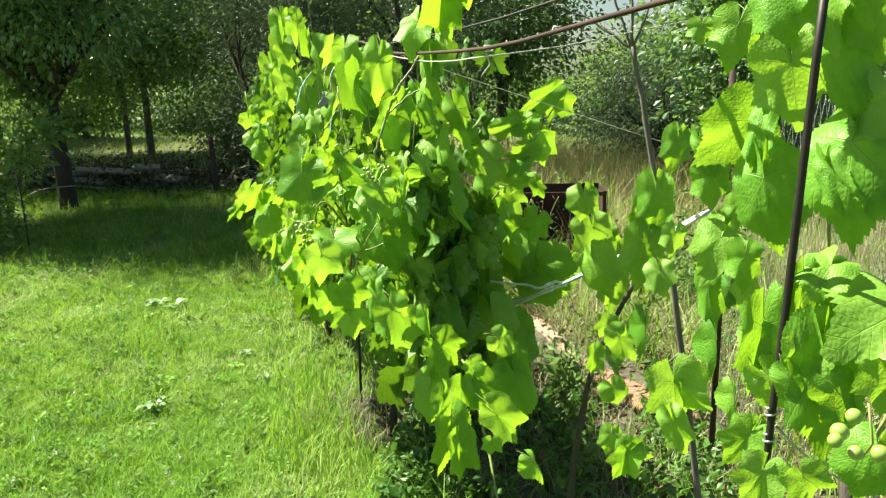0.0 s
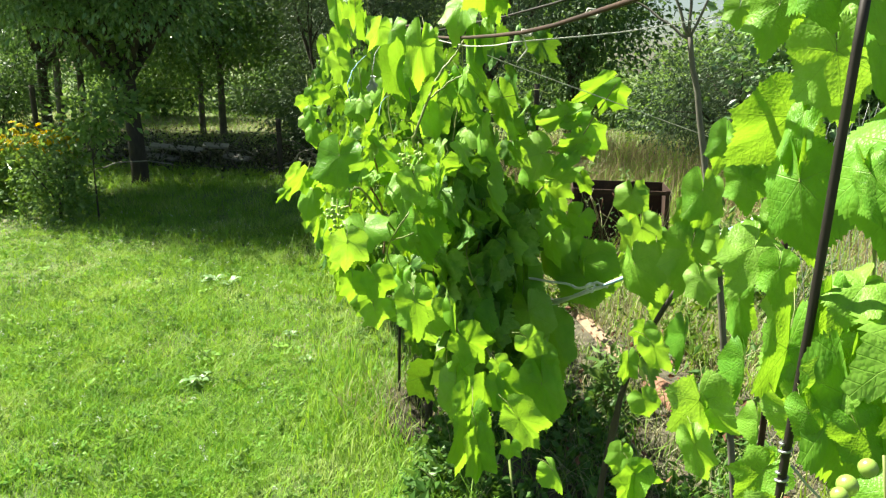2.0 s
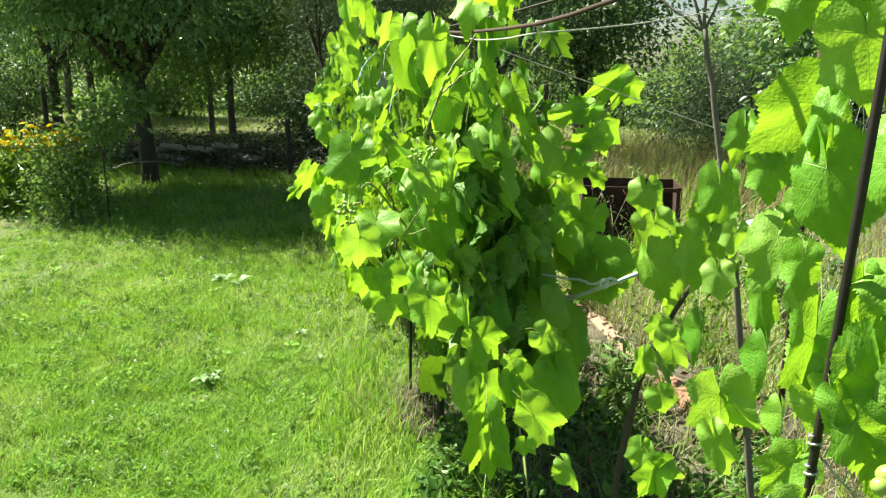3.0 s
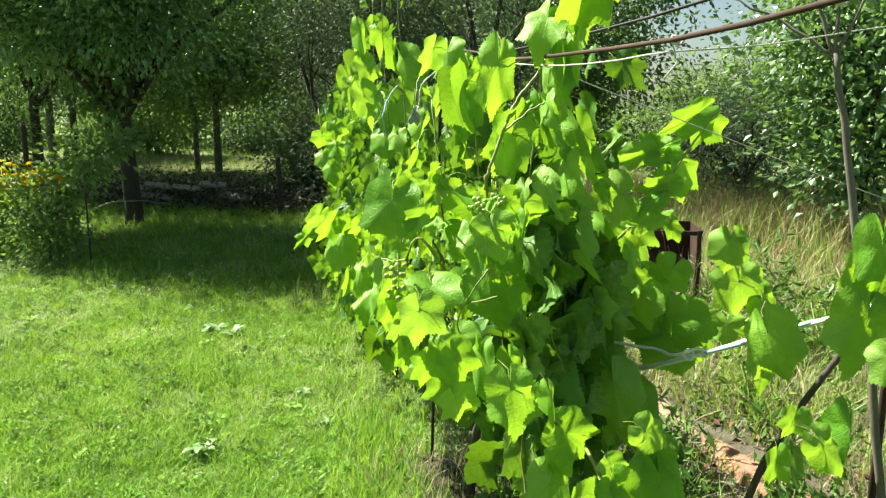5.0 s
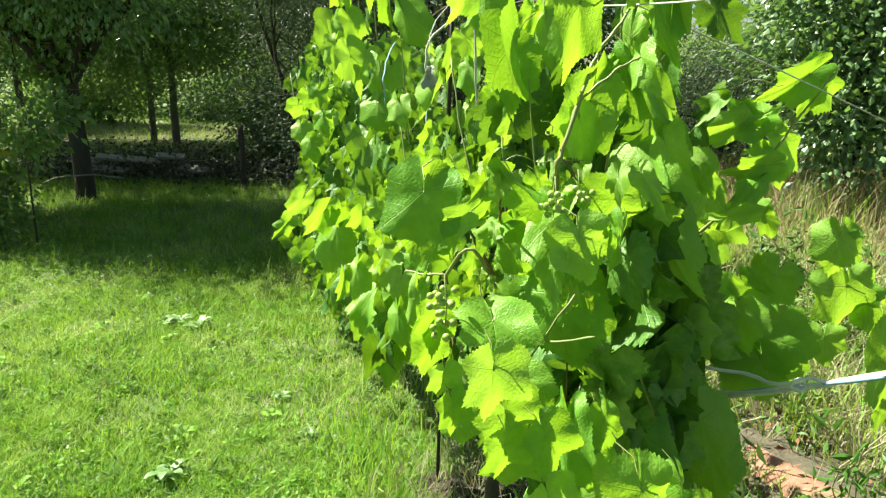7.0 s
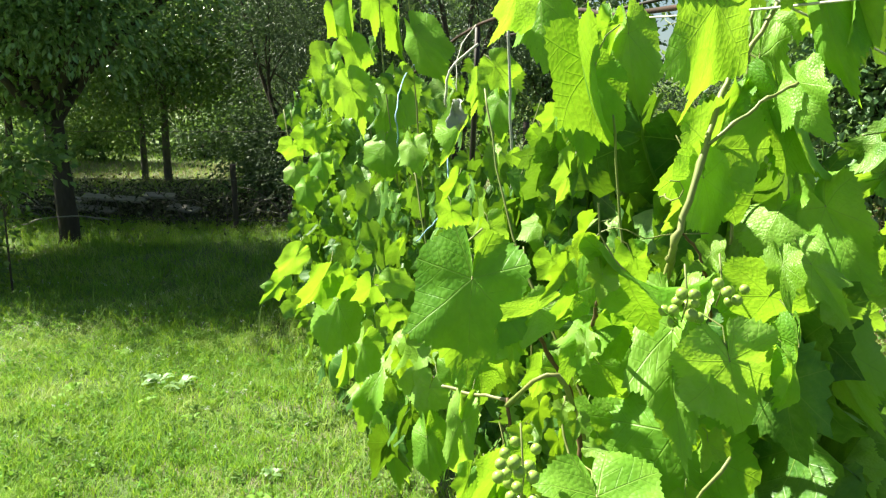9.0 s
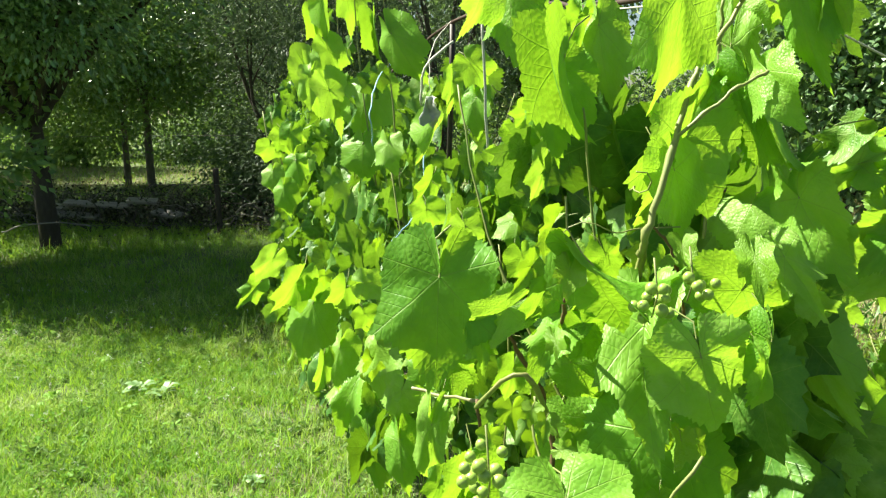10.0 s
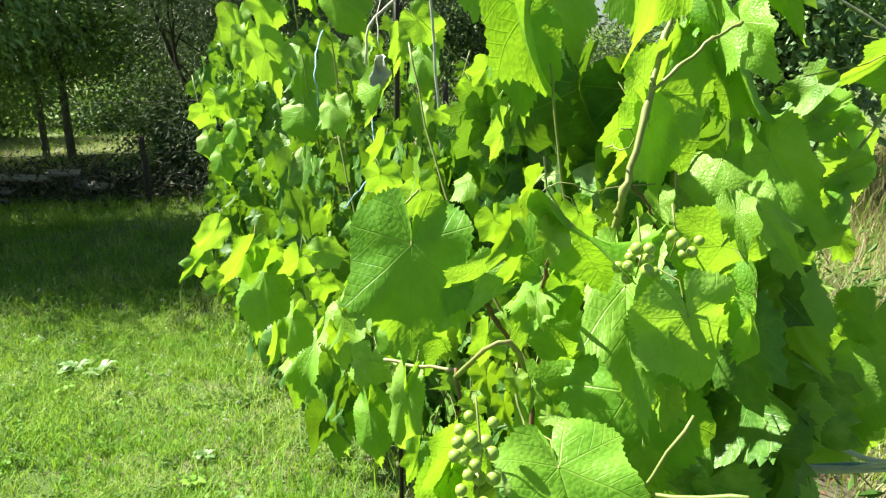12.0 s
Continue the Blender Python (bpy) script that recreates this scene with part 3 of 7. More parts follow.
def lawn_grass():
    rs = np.random.RandomState(5)

    def scatter(n, x0, x1, y0, y1):
        return rs.uniform(x0, x1, n), rs.uniform(y0, y1, n)

    def keep(x, y, rowgap):
        pat = np.array([noise.noise(Vector((a * 2.3, b * 2.3, 7))) + 0.5 * noise.noise(Vector((a * 7, b * 7, 2))) for a, b in zip(x, y)])
        ok = (x < 0.18 - 0.536 * (y - 0.71) + rowgap) & (rs.uniform(-0.75, 0.75, len(x)) < 1.2 * pat + 0.42)
        return x[ok], y[ok]

    near = keep(*scatter(290000, -5.6, 0.3, 1.6, 5.2), 0.1)
    far = keep(*scatter(85000, -9.0, -0.5, 5.2, 10.5), 0.3)
    close = keep(*scatter(120000, -3.4, 0.2, 1.6, 3.3), 0.1)
    behind = scatter(130000, -9.0, 3.0, -4.0, 1.6)
    side = scatter(60000, -12.0, -5.6, 1.6, 5.2)
    away = scatter(26000, -26, 2, 10.5, 30)
    pale = scatter(52000, -26, 2, 13.0, 19.5)
    for name, (x, y), h, w in (("near_lawn_grass", near, 0.037, 0.0018), ("near_lawn_grass", close, 0.032, 0.0015), ("open_lawn_grass", behind, 0.042, 0.0026), ("open_lawn_grass", side, 0.045, 0.003), ("shaded_lawn_grass", far, 0.085, 0.003), ("clearing_grass", away, 0.14, 0.006), ("pale_grass", pale, 0.07, 0.007)):
        n = len(x)
        hh = h * rs.uniform(0.45, 1.5, n) * np.where(rs.uniform(0, 1, n) < 0.06, 1.9, 1.0)
        ob = blades("lawn_grass", x, y, np.zeros(n) - 0.012, hh, w * rs.uniform(0.6, 1.4, n), rs.uniform(0.25, 1.5, n), 11, STRAW if name == "pale_grass" else GRASS)
        tagged(ob, {"near_lawn_grass": "short sunlit lawn grass with thin yellowed patches", "shaded_lawn_grass": "longer lawn grass in tree shade", "open_lawn_grass": "short sunlit grass of the open lawn", "pale_grass": "short sunbleached grass of the clearing", "clearing_grass": "rough pale grass of the clearing behind the fence"}[name], "grass", "", "stuff")


lawn_grass()


def lawn_thatch():
    """Dry short blades in worn patches, and softer green tufts between them."""
    rs = np.random.RandomState(23)
    n = 90000
    x, y = rs.uniform(-5.6, 0.3, n), rs.uniform(1.6, 7.0, n)
    pat = np.array([noise.noise(Vector((a * 1.1, b * 1.1, 11))) + 0.6 * noise.noise(Vector((a * 3.7, b * 3.7, 4))) for a, b in zip(x, y)])
    ok = (pat > rs.uniform(-0.1, 0.5, n)) & (x < 0.18 - 0.536 * (y - 0.71) + 0.1)
    m = ok.sum()
    tagged(blades("lawn_thatch", x[ok], y[ok], np.zeros(m) - 0.008, rs.uniform(0.012, 0.04, m), rs.uniform(0.001, 0.0022, m), rs.uniform(0.6, 1.6, m), 24, STRAW), "dry pale thatch in worn lawn patches", "grass", "", "stuff")
    k = 900
    cx, cy = rs.uniform(-5.4, 0.0, k), rs.uniform(1.7, 6.6, k)
    per = 46
    wide = np.repeat(rs.uniform(0.012, 0.06, k), per)
    x, y = np.repeat(cx, per) + rs.normal(0, 1, k * per) * wide, np.repeat(cy, per) + rs.normal(0, 1, k * per) * wide
    ok = x < 0.18 - 0.536 * (y - 0.71) - 0.1
    m = ok.sum()
    tagged(blades("lawn_tufts", x[ok], y[ok], np.zeros(m) - 0.01, rs.uniform(0.03, 0.085, m), rs.uniform(0.001, 0.0022, m), rs.uniform(0.3, 1.1, m), 25, GRASS), "taller soft green tufts in the lawn", "grass", "", "stuff")
    k = 1900
    cx, cy = rs.uniform(-5.4, 0.1, k), rs.uniform(1.7, 6.4, k)
    per = 24
    wide = np.repeat(rs.uniform(0.01, 0.05, k), per)
    c = np.stack([np.repeat(cx, per) + rs.normal(0, 1, k * per) * wide, np.repeat(cy, per) + rs.normal(0, 1, k * per) * wide, rs.uniform(0.004, 0.035, k * per)], 1)
    c = c[c[:, 0] < 0.18 - 0.536 * (c[:, 1] - 0.71) - 0.05]
    half = len(c) // 2
    tagged(leaf_quads("lawn_herbs", c[:half], 0.02, 26, HERB, None, "", 0.75, -0.1), "small round-leaved herbs and clover creeping through the lawn", "weeds", "", "stuff")
    tagged(leaf_quads("lawn_herbs", c[half:], 0.03, 27, WEED_PALE, None, "", 0.4, -0.2), "narrow pale herb leaves creeping through the lawn", "weeds", "", "stuff")


lawn_thatch()


def row_strip():
    """Taller grass along the row and dry weeds on the bed behind it."""
    rs = np.random.RandomState(9)
    n = 2600
    t = np.where(rs.uniform(0, 1, n) < 0.5, rs.normal(2.75, 0.3, n), rs.uniform(1.8, 6.5, n))
    off = rs.normal(-0.2, 0.12, n)
    x, y = 0.18 - 0.536 * (t - 0.71) + off * 0.881, t + off * 0.472
    h = rs.uniform(0.05, 0.17, n)
    tagged(blades("tall_grass", x, y, np.zeros(n) - 0.01, h, rs.uniform(0.0015, 0.003, n), rs.uniform(0.2, 0.9, n), 3, GRASS), "tall uncut grass along the foot of the vines", "grass", "", "stuff")
    n = 34000
    t = rs.uniform(0.9, 8.5, n)
    off = rs.uniform(0.05, 3.4, n) ** 1.0
    x, y = 0.18 - 0.536 * (t - 0.71) + off * 0.881, t + off * 0.472
    h = rs.uniform(0.05, 0.22, n) * (1 + 0.8 * (off > 1.2))
    clear = np.abs((x - 0.06) * 0.806 + (y - 3.52) * 0.592) > 0.12
    clear |= (y > 4.5) | (y < 2.95)
    green = rs.uniform(0, 1, n) < np.where(off < 1.1, 0.75, 0.45)
    green &= clear
    for sel, mat, lab in ((green, GRASS, "green weeds of the overgrown bed"), (~green & clear, STRAW, "dry straw-coloured grass of the overgrown bed")):
        tagged(blades("bed_grass", x[sel], y[sel], np.zeros(sel.sum()) - 0.01, h[sel], rs.uniform(0.0015, 0.0035, sel.sum()), rs.uniform(0.2, 1.0, sel.sum()), 4, mat), lab, "grass", "", "stuff")
    n = 26000
    x, y = rs.uniform(-2.2, 4.5, n), rs.uniform(5.4, 13.5, n)
    keep = (y > 7.5) | (x > 0.1)
    x, y, n = x[keep], y[keep], keep.sum()
    h = rs.uniform(0.2, 0.72, n) * np.where(y < 7.5, 0.65, 1.0)
    green = rs.uniform(0, 1, n) < 0.3
    for sel, mat, lab in ((green, GRASS, "tall green grass behind the bed"), (~green, TAN_GRASS, "tall tan seeding grass behind the bed")):
        tagged(blades("tall_grass", x[sel], y[sel], np.zeros(sel.sum()) - 0.01, h[sel], rs.uniform(0.002, 0.005, sel.sum()), rs.uniform(0.1, 0.8, sel.sum()), 6, mat), lab, "grass", "", "stuff")


row_strip()


def bed_litter():
    """Matted dry stalks, seed heads and reddish dead leaves over the bed."""
    rs = np.random.RandomState(41)
    n = 24000
    t, off = rs.uniform(1.6, 6.5, n), rs.uniform(0.45, 2.6, n)
    x, y = 0.18 - 0.536 * (t - 0.71) + off * 0.881, t + off * 0.472
    pat = np.array([noise.noise(Vector((a * 2.5, b * 2.5, 21))) for a, b in zip(x, y)])
    ok = (pat > rs.uniform(-0.45, 0.35, n)) & (np.abs((x - 0.06) * 0.806 + (y - 3.52) * 0.592) > 0.11)
    m = ok.sum()
    tagged(blades("bed_straw", x[ok], y[ok], rs.uniform(0.0, 0.05, m), rs.uniform(0.02, 0.13, m), rs.uniform(0.001, 0.0028, m), rs.uniform(0.8, 2.2, m), 42, STRAW), "matted pale straw covering the bed", "grass", "", "stuff")
    k = 900
    t, off = rs.uniform(1.7, 5.5, k), rs.uniform(0.5, 2.2, k)
    c = np.stack([0.18 - 0.536 * (t - 0.71) + off * 0.881, t + off * 0.472, rs.uniform(0.02, 0.12, k)], 1)
    tagged(leaf_quads("dead_leaves", c, 0.035, 43, BROWN_DRY, None, "", 0.6, 0.0), "reddish brown dead leaves lying in the straw", "leaves", "", "stuff")


bed_litter()


def bed_soil():
    """Bare dry earth of the bed, lying on the ground."""
    vs, fs = [], []
    n, m = 60, 26
    for i in range(n + 1):
        t = 1.1 + 7.9 * i / n
        for k in range(m + 1):
            off = 0.25 + 0.1 * noise.noise(Vector((t * 2, 0, 3))) + 3.4 * k / m
            x, y = 0.18 - 0.536 * (t - 0.71) + off * 0.881, t + off * 0.472
            edge = 0.0 if 0 < i < n and 0 < k < m else -0.03
            vs.append((x, y, ground_height(x, y) + 0.012 + 0.012 * noise.noise(Vector((x * 6, y * 6, 1))) + edge))
    for i in range(n):
        for k in range(m):
            a = i * (m + 1) + k
            fs.append((a, a + 1, a + m + 2, a + m + 1))
    tagged(new("bed_soil", mesh_of("bed_soil", vs, fs, DRY_SOIL)), "dry bare earth of the overgrown bed", "soil", "", "structure")


bed_soil()


# ---- trellis ----
def trellis():
    rng = random.Random(3)
    rod = thing("trellis_rod", (-0.2, 1.43, 1.52), "rusty brown steel trellis rod tied along the row", "rod")
    pts = bent([(0.3, 0.48, 1.56), (0.08, 0.89, 1.543), (-0.207, 1.432, 1.518), (-0.585, 2.137, 1.541), (-0.70, 2.35, 1.574), (-0.93, 2.78, 1.605), (-1.249, 3.397, 1.535)], rng, 0.001)
    tube("bar", pts, 0.0038, RUST, rod, "", 8)
    for y, z in ((1.43, 1.518), (1.16, 1.5305)):
        c = Vector((row_x(y), y, z))
        ring = [c + Vector((0.004 * s, 0.008 * s, 0)) + 0.0058 * (ACROSS * math.cos(a) + Vector((0, 0, 1)) * math.sin(a)) for s, a in ((k / 6, k * 1.05) for k in range(14))]
        tube("tie", ring, 0.0022, ROPE, rod, "pale string tie", 5)
    tube("tie_tail", bent([(-0.207, 1.436, 1.51), (-0.2, 1.44, 1.49), (-0.215, 1.43, 1.465)], rng, 0.002), 0.0014, ROPE, rod, "frayed string end", 5)
    back_rod = thing("trellis_rod", (-0.1, 2.0, 1.6), "thin dark second rod above the trellis", "rod")
    tube("bar", bent([(-0.9, 3.0, 1.6), (-0.25, 2.05, 1.62), (0.5, 1.0, 1.72)], rng, 0.001), 0.0035, DARK_STEEL, back_rod, "", 7)
    stake = thing("stake", (-1.02, 2.96, 0), "thin black steel stake standing in the row", "stake", "row stakes")
    tube("shaft", bent([(-1.02, 2.96, -0.2), (-0.975, 2.87, 0.8), (-0.935, 2.79, 1.6)], rng, 0.001), 0.0065, DARK_STEEL, stake, "", 8)
    near = thing("stake", (0.16, 0.75, 0), "dark rusty steel stake wrapped with wire", "stake", "row stakes")
    tube("shaft", bent([(0.15, 0.74, -0.2), (0.168, 0.722, 0.7), (0.178, 0.715, 1.13), (0.19, 0.705, 1.545)], rng, 0.0008), 0.0038, DARK_STEEL, near, "", 9)
    for z in (1.128, 1.10):
        c = Vector((0.177, 0.716, z))
        ring = [c + Vector((0.005 * math.cos(a), 0.005 * math.sin(a), 0.0012 * a)) for a in (k * 0.7 for k in range(16))]
        tube("wire_wrap", ring, 0.0013, WIRE, near, "zinc wire wound round the stake", 5)
    tube("wire_tail", bent([(0.183, 0.716, 1.12), (0.22, 0.7, 1.09), (0.3, 0.66, 1.06)], rng, 0.002), 0.0012, WIRE, near, "loose wire end", 5)
    for y, h, r in ((4.15, 1.35, 0.008), (5.5, 1.4, 0.008)):
        s = thing("stake", (row_x(y), y, 0), "black steel stake half hidden in vine leaves", "stake", "row stakes")
        tube("shaft", bent([(row_x(y), y, -0.2), (row_x(y) + 0.02, y, h * 0.5), (row_x(y), y + 0.03, h)], rng, 0.002), r, DARK_STEEL, s, "", 7)
    line = thing("rope", (-0.3, 1.6, 1.5), "pale nylon rope knotted under the rod and tied to the sapling", "rope", "trellis ropes")
    tube("strand", bent([(-0.68, 2.31, 1.55), (-0.40, 1.79, 1.506), (-0.212, 1.445, 1.503)], rng, 0.0006), 0.0013, ROPE, line, "", 6)
    tube("strand", bent([(-0.212, 1.445, 1.503), (-0.06, 1.67, 1.529), (0.09, 1.9, 1.565), (0.26, 2.16, 1.605)], rng, 0.0006), 0.0013, ROPE, line, "", 6)
    guy = thing("rope", (-0.45, 1.85, 1.5), "pale rope tied from the rod to the rusty post", "rope", "trellis ropes")
    tube("strand", bent([(-0.47, 1.9, 1.52), (-0.29, 2.0, 1.448), (0.176, 2.4, 1.268), (0.44, 2.63, 1.17)], rng, 0.001), 0.0012, ROPE, guy, "", 6)
    bundle = thing("cord_bundle", (0.0, 2.0, 0.93), "bundle of white and bluish cords knotted below the vine", "rope")
    for k in range(5):
        o = Vector((rng.uniform(-.006, .006), rng.uniform(-.006, .006), rng.uniform(-.006, .006)))
        tube("strand", bent([Vector((-0.36, 2.44, 0.64 + 0.03 * (k % 3))) + o * 3, Vector((-0.17, 2.18, 0.805)) + o, Vector((-0.003, 2.0, 0.934)) - o, Vector((0.17, 1.74, 1.1)) + o, Vector((0.25, 1.62, 1.18))], rng, 0.003), 0.0038, CORD if k else BLUE_ROPE, bundle, "", 5)
    tube("strand", bent([(-0.4, 2.25, 0.83), (-0.2, 2.19, 0.835), (-0.15, 2.13, 0.845), (-0.10, 2.1, 0.875), (-0.07, 2.08, 0.87)], rng, 0.002), 0.004, CORD, bundle, "white cord with a knotted end", 6)
    knot = [Vector((-0.12, 2.11, 0.855)) + 0.012 * Vector((math.cos(a), 0.5 * math.sin(2 * a), math.sin(a))) for a in (k * 0.5 for k in range(26))]
    tube("knot", knot, 0.0035, CORD, bundle, "", 5)
    twine = thing("twine", (-1.24, 3.38, 1.53), "loose pale blue twine hanging from the rod end", "twine")
    tube("strand", bent([(-1.24, 3.38, 1.54), (-1.202, 3.217, 1.546), (-1.122, 2.826, 1.488), (-1.081, 2.631, 1.429), (-1.069, 2.582, 1.382), (-1.081, 2.630, 1.334)], rng, 0.002), 0.0017, BLUE_ROPE, twine, "", 5)
    tube("strand", bent([(-0.980, 2.762, 1.354), (-0.979, 2.679, 1.332), (-0.962, 2.606, 1.258), (-0.954, 2.552, 1.220), (-0.970, 2.491, 1.185), (-0.999, 2.477, 1.153)], rng, 0.002), 0.0015, BLUE_ROPE, twine, "", 5)
    hang = thing("cord", (-0.84, 2.62, 1.5), "pale cord hanging from the rod beside the stake", "rope")
    tube("strand", bent([(-0.84, 2.61, 1.59), (-0.83, 2.6, 1.4), (-0.82, 2.6, 1.2), (-0.79, 2.58, 1.07)], rng, 0.002), 0.003, ROPE, hang, "", 5)
    tube("loop", bent([(-0.93, 2.77, 1.56), (-0.99, 2.74, 1.5), (-1.0, 2.75, 1.42)], rng, 0.002), 0.003, ROPE, hang, "", 5)


trellis()


# ---- vines ----
def vine_fill(vine, rng, count, y0, y1, z0, z1, spread, size, pool, cloud=0, dense=None, shift=0.0):
    """Leaves round the row plane between y0 and y1, thicker outwards; uneven edges."""
    made, places, sizes, outs = 0, [], [], []
    while made < count + cloud:
        y = rng.uniform(y0, y1)
        side = rng.choice((-1, -1, 1)) * abs(rng.gauss(0.6, 0.35)) * spread + shift
        z = rng.uniform(z0, z1)
        p = Vector((row_x(y), y, z)) + ACROSS * side
        if dense and not dense(p, side):
            continue
        if noise.noise(p * 3.1) < -0.3:
            continue
        out = (ACROSS * (1 if side > 0 else -1) + Vector((0, -0.35, 0.15))).normalized()
        s = size * rng.choice((0.55, 0.75, 0.9, 1.0, 1.1, 1.2))
        if made < count:
            random_leaf(vine, p, s, out, rng, pool)
        else:
            places.append(p), sizes.append(s), outs.append(out)
        made += 1
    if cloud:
        leaf_cloud("foliage", places, sizes, outs, rng, DIMMED_FOLIAGE, vine)


def cane(vine, rng, points, r0, r1, mat=None, name="cane"):
    pts = bent(points, rng, 0.0015, 5)
    radii = taper(len(pts), r0, r1)
    for i in range(4, len(radii) - 1, 5):
        radii[i] *= 1.35
    return tube(name, pts, radii, mat or GREEN_CANE, vine, "", 6)


def bunch(vine, rng, at, n, size, length):
    """A hanging bunch of hard green grapes."""
    ob = under(new("grape_bunch"), vine)
    ob.location = Vector(at) - vine.location
    tagged(ob, "bunch of small unripe green grapes")
    vs, fs = tube_arrays([(0, 0.004, 0.02), (0.004, 0, -length * 0.4), (0, 0.004, -length)], [0.001, 0.001, 0.0007], 5)
    st = new("stem", mesh_of("stem", vs, fs, GREEN_CANE))
    st.parent = ob
    bm = bmesh.new()
    bmesh.ops.create_uvsphere(bm, u_segments=10, v_segments=7, radius=1.0)
    me = bpy.data.meshes.new("berry")
    bm.to_mesh(me)
    bm.free()
    me.materials.append(BERRY)
    me.polygons.foreach_set("use_smooth", [True] * len(me.polygons))
    placed = []
    for _ in range(n * 12):
        if len(placed) >= n:
            break
        f = rng.uniform(0, 1)
        a = rng.uniform(0, 6.28)
        rr = (0.03 - 0.016 * f) * rng.uniform(0.4, 1)
        p = Vector((rr * math.cos(a), rr * math.sin(a), -f * length))
        if all((p - q).length > size * 1.7 for q in placed):
            placed.append(p)
            b = new("berry", me)
            b.parent = ob
            b.location = p
            b.scale = [size * rng.uniform(0.8, 1.1)] * 3
    return ob


def shoot(vine, rng, points, size, step=0.075, r=0.0026):
    """A long green shoot with leaves turning from side to side."""
    cane(vine, rng, points, r, 0.0012)
    pts = bent(points, rng, 0.0, 12)
    run, k = 0.0, 0
    total = sum((b - a).length for a, b in zip(pts, pts[1:]))
    gone = 0.0
    for a, b in zip(pts, pts[1:]):
        run += (b - a).length
        gone += (b - a).length
        if run > step:
            run = 0.0
            k += 1
            side = (ACROSS if k % 2 else -ACROSS) + Vector((rng.gauss(0, 0.5), rng.gauss(-0.4, 0.4), 0.2))
            place = b + side.normalized() * size * 0.45
            random_leaf(vine, place, size * (1.0 - 0.55 * gone / total) * rng.uniform(0.8, 1.15), side.normalized(), rng, SMALL_LEAVES)


def main_vine():
    rng = random.Random(21)
    vine = thing("grapevine", (-0.8, 2.72, 0), "bushy grapevine with bright green leaves on a trellis rod", "grapevine", "vine row")
    cane(vine, rng, [(-0.8, 2.72, -0.05), (-0.76, 2.62, 0.3), (-0.66, 2.4, 0.62), (-0.6, 2.25, 0.95)], 0.02, 0.009, OLD_BARK, "trunk")
    cane(vine, rng, [(-0.72, 2.55, 0.35), (-0.5, 2.25, 0.6), (-0.35, 1.95, 0.9)], 0.01, 0.006, OLD_BARK, "arm")
    cane(vine, rng, [(-0.6, 2.1, 0.95), (-0.563, 1.885, 1.221), (-0.560, 1.848, 1.265), (-0.554, 1.839, 1.292), (-0.531, 1.868, 1.374), (-0.511, 1.901, 1.439), (-0.482, 1.925, 1.482), (-0.454, 1.945, 1.532)], 0.0046, 0.0022)
    cane(vine, rng, [(-0.530, 1.868, 1.375), (-0.499, 1.870, 1.402), (-0.468, 1.875, 1.426), (-0.446, 1.881, 1.438)], 0.0022, 0.0017)
    cane(vine, rng, [(-0.694, 1.864, 1.165), (-0.677, 1.857, 1.136), (-0.657, 1.865, 1.096), (-0.645, 1.862, 1.038), (-0.645, 1.849, 0.971)], 0.0024, 0.003, CANE)
    cane(vine, rng, [(-0.554, 1.839, 1.292), (-0.535, 1.843, 1.272), (-0.524, 1.846, 1.243), (-0.516, 1.854, 1.195)], 0.0014, 0.0014, CANE, "bunch_stalk")
    cane(vine, rng, [(-0.475, 1.990, 1.522), (-0.476, 1.997, 1.449), (-0.483, 1.977, 1.342), (-0.488, 1.948, 1.261)], 0.0018, 0.0016)
    cane(vine, rng, [(-0.629, 1.755, 1.239), (-0.634, 1.779, 1.211), (-0.643, 1.810, 1.178)], 0.0016, 0.0022, CANE)
    cane(vine, rng, [(-0.582, 1.831, 1.210), (-0.582, 1.841, 1.171), (-0.581, 1.854, 1.117)], 0.0018, 0.002, CANE)
    cane(vine, rng, [(-0.659, 1.781, 1.129), (-0.659, 1.768, 1.100), (-0.647, 1.744, 1.071), (-0.631, 1.718, 1.063)], 0.0014, 0.0012)
    cane(vine, rng, [(-0.5, 2.33, 0.86), (-0.36, 2.29, 1.03), (-0.273, 2.256, 1.134), (-0.19, 2.245, 1.257), (-0.14, 2.24, 1.34), (-0.09, 2.24, 1.42)], 0.0036, 0.0018)
    cane(vine, rng, [(-0.62, 2.2, 0.9), (-0.78, 2.3, 1.2), (-0.85, 2.4, 1.45)], 0.003, 0.0015)
    cane(vine, rng, [(-0.66, 2.4, 0.62), (-0.95, 2.6, 0.9), (-1.08, 2.75, 1.3)], 0.003, 0.0015)
    cane(vine, rng, [(-0.45, 2.1, 0.7), (-0.3, 1.7, 0.75), (-0.2, 1.45, 0.6), (-0.18, 1.4, 0.45)], 0.004, 0.002)
    cane(vine, rng, [(-0.64, 1.95, 1.0), (-0.665, 1.737, 1.165), (-0.72, 1.80, 1.105)], 0.0028, 0.0022)
    cane(vine, rng, [(-0.72, 1.81, 1.11), (-0.712, 1.80, 1.05), (-0.70, 1.77, 1.0)], 0.0022, 0.0015, CANE, "bunch_stalk")
    cane(vine, rng, [(-0.81, 1.89, 1.085), (-0.76, 1.86, 1.09), (-0.72, 1.815, 1.106)], 0.002, 0.0018, STRAW, "cut_twig")
    cane(vine, rng, [(-0.60, 1.8, 0.95), (-0.571, 1.688, 1.032), (-0.515, 1.689, 1.124)], 0.0019, 0.0014)
    cane(vine, rng, [(-0.56, 1.69, 1.05), (-0.485, 1.634, 1.086)], 0.002, 0.0014)
    bunch(vine, rng, (-0.689, 1.657, 1.129), 20, 0.0058, 0.07)
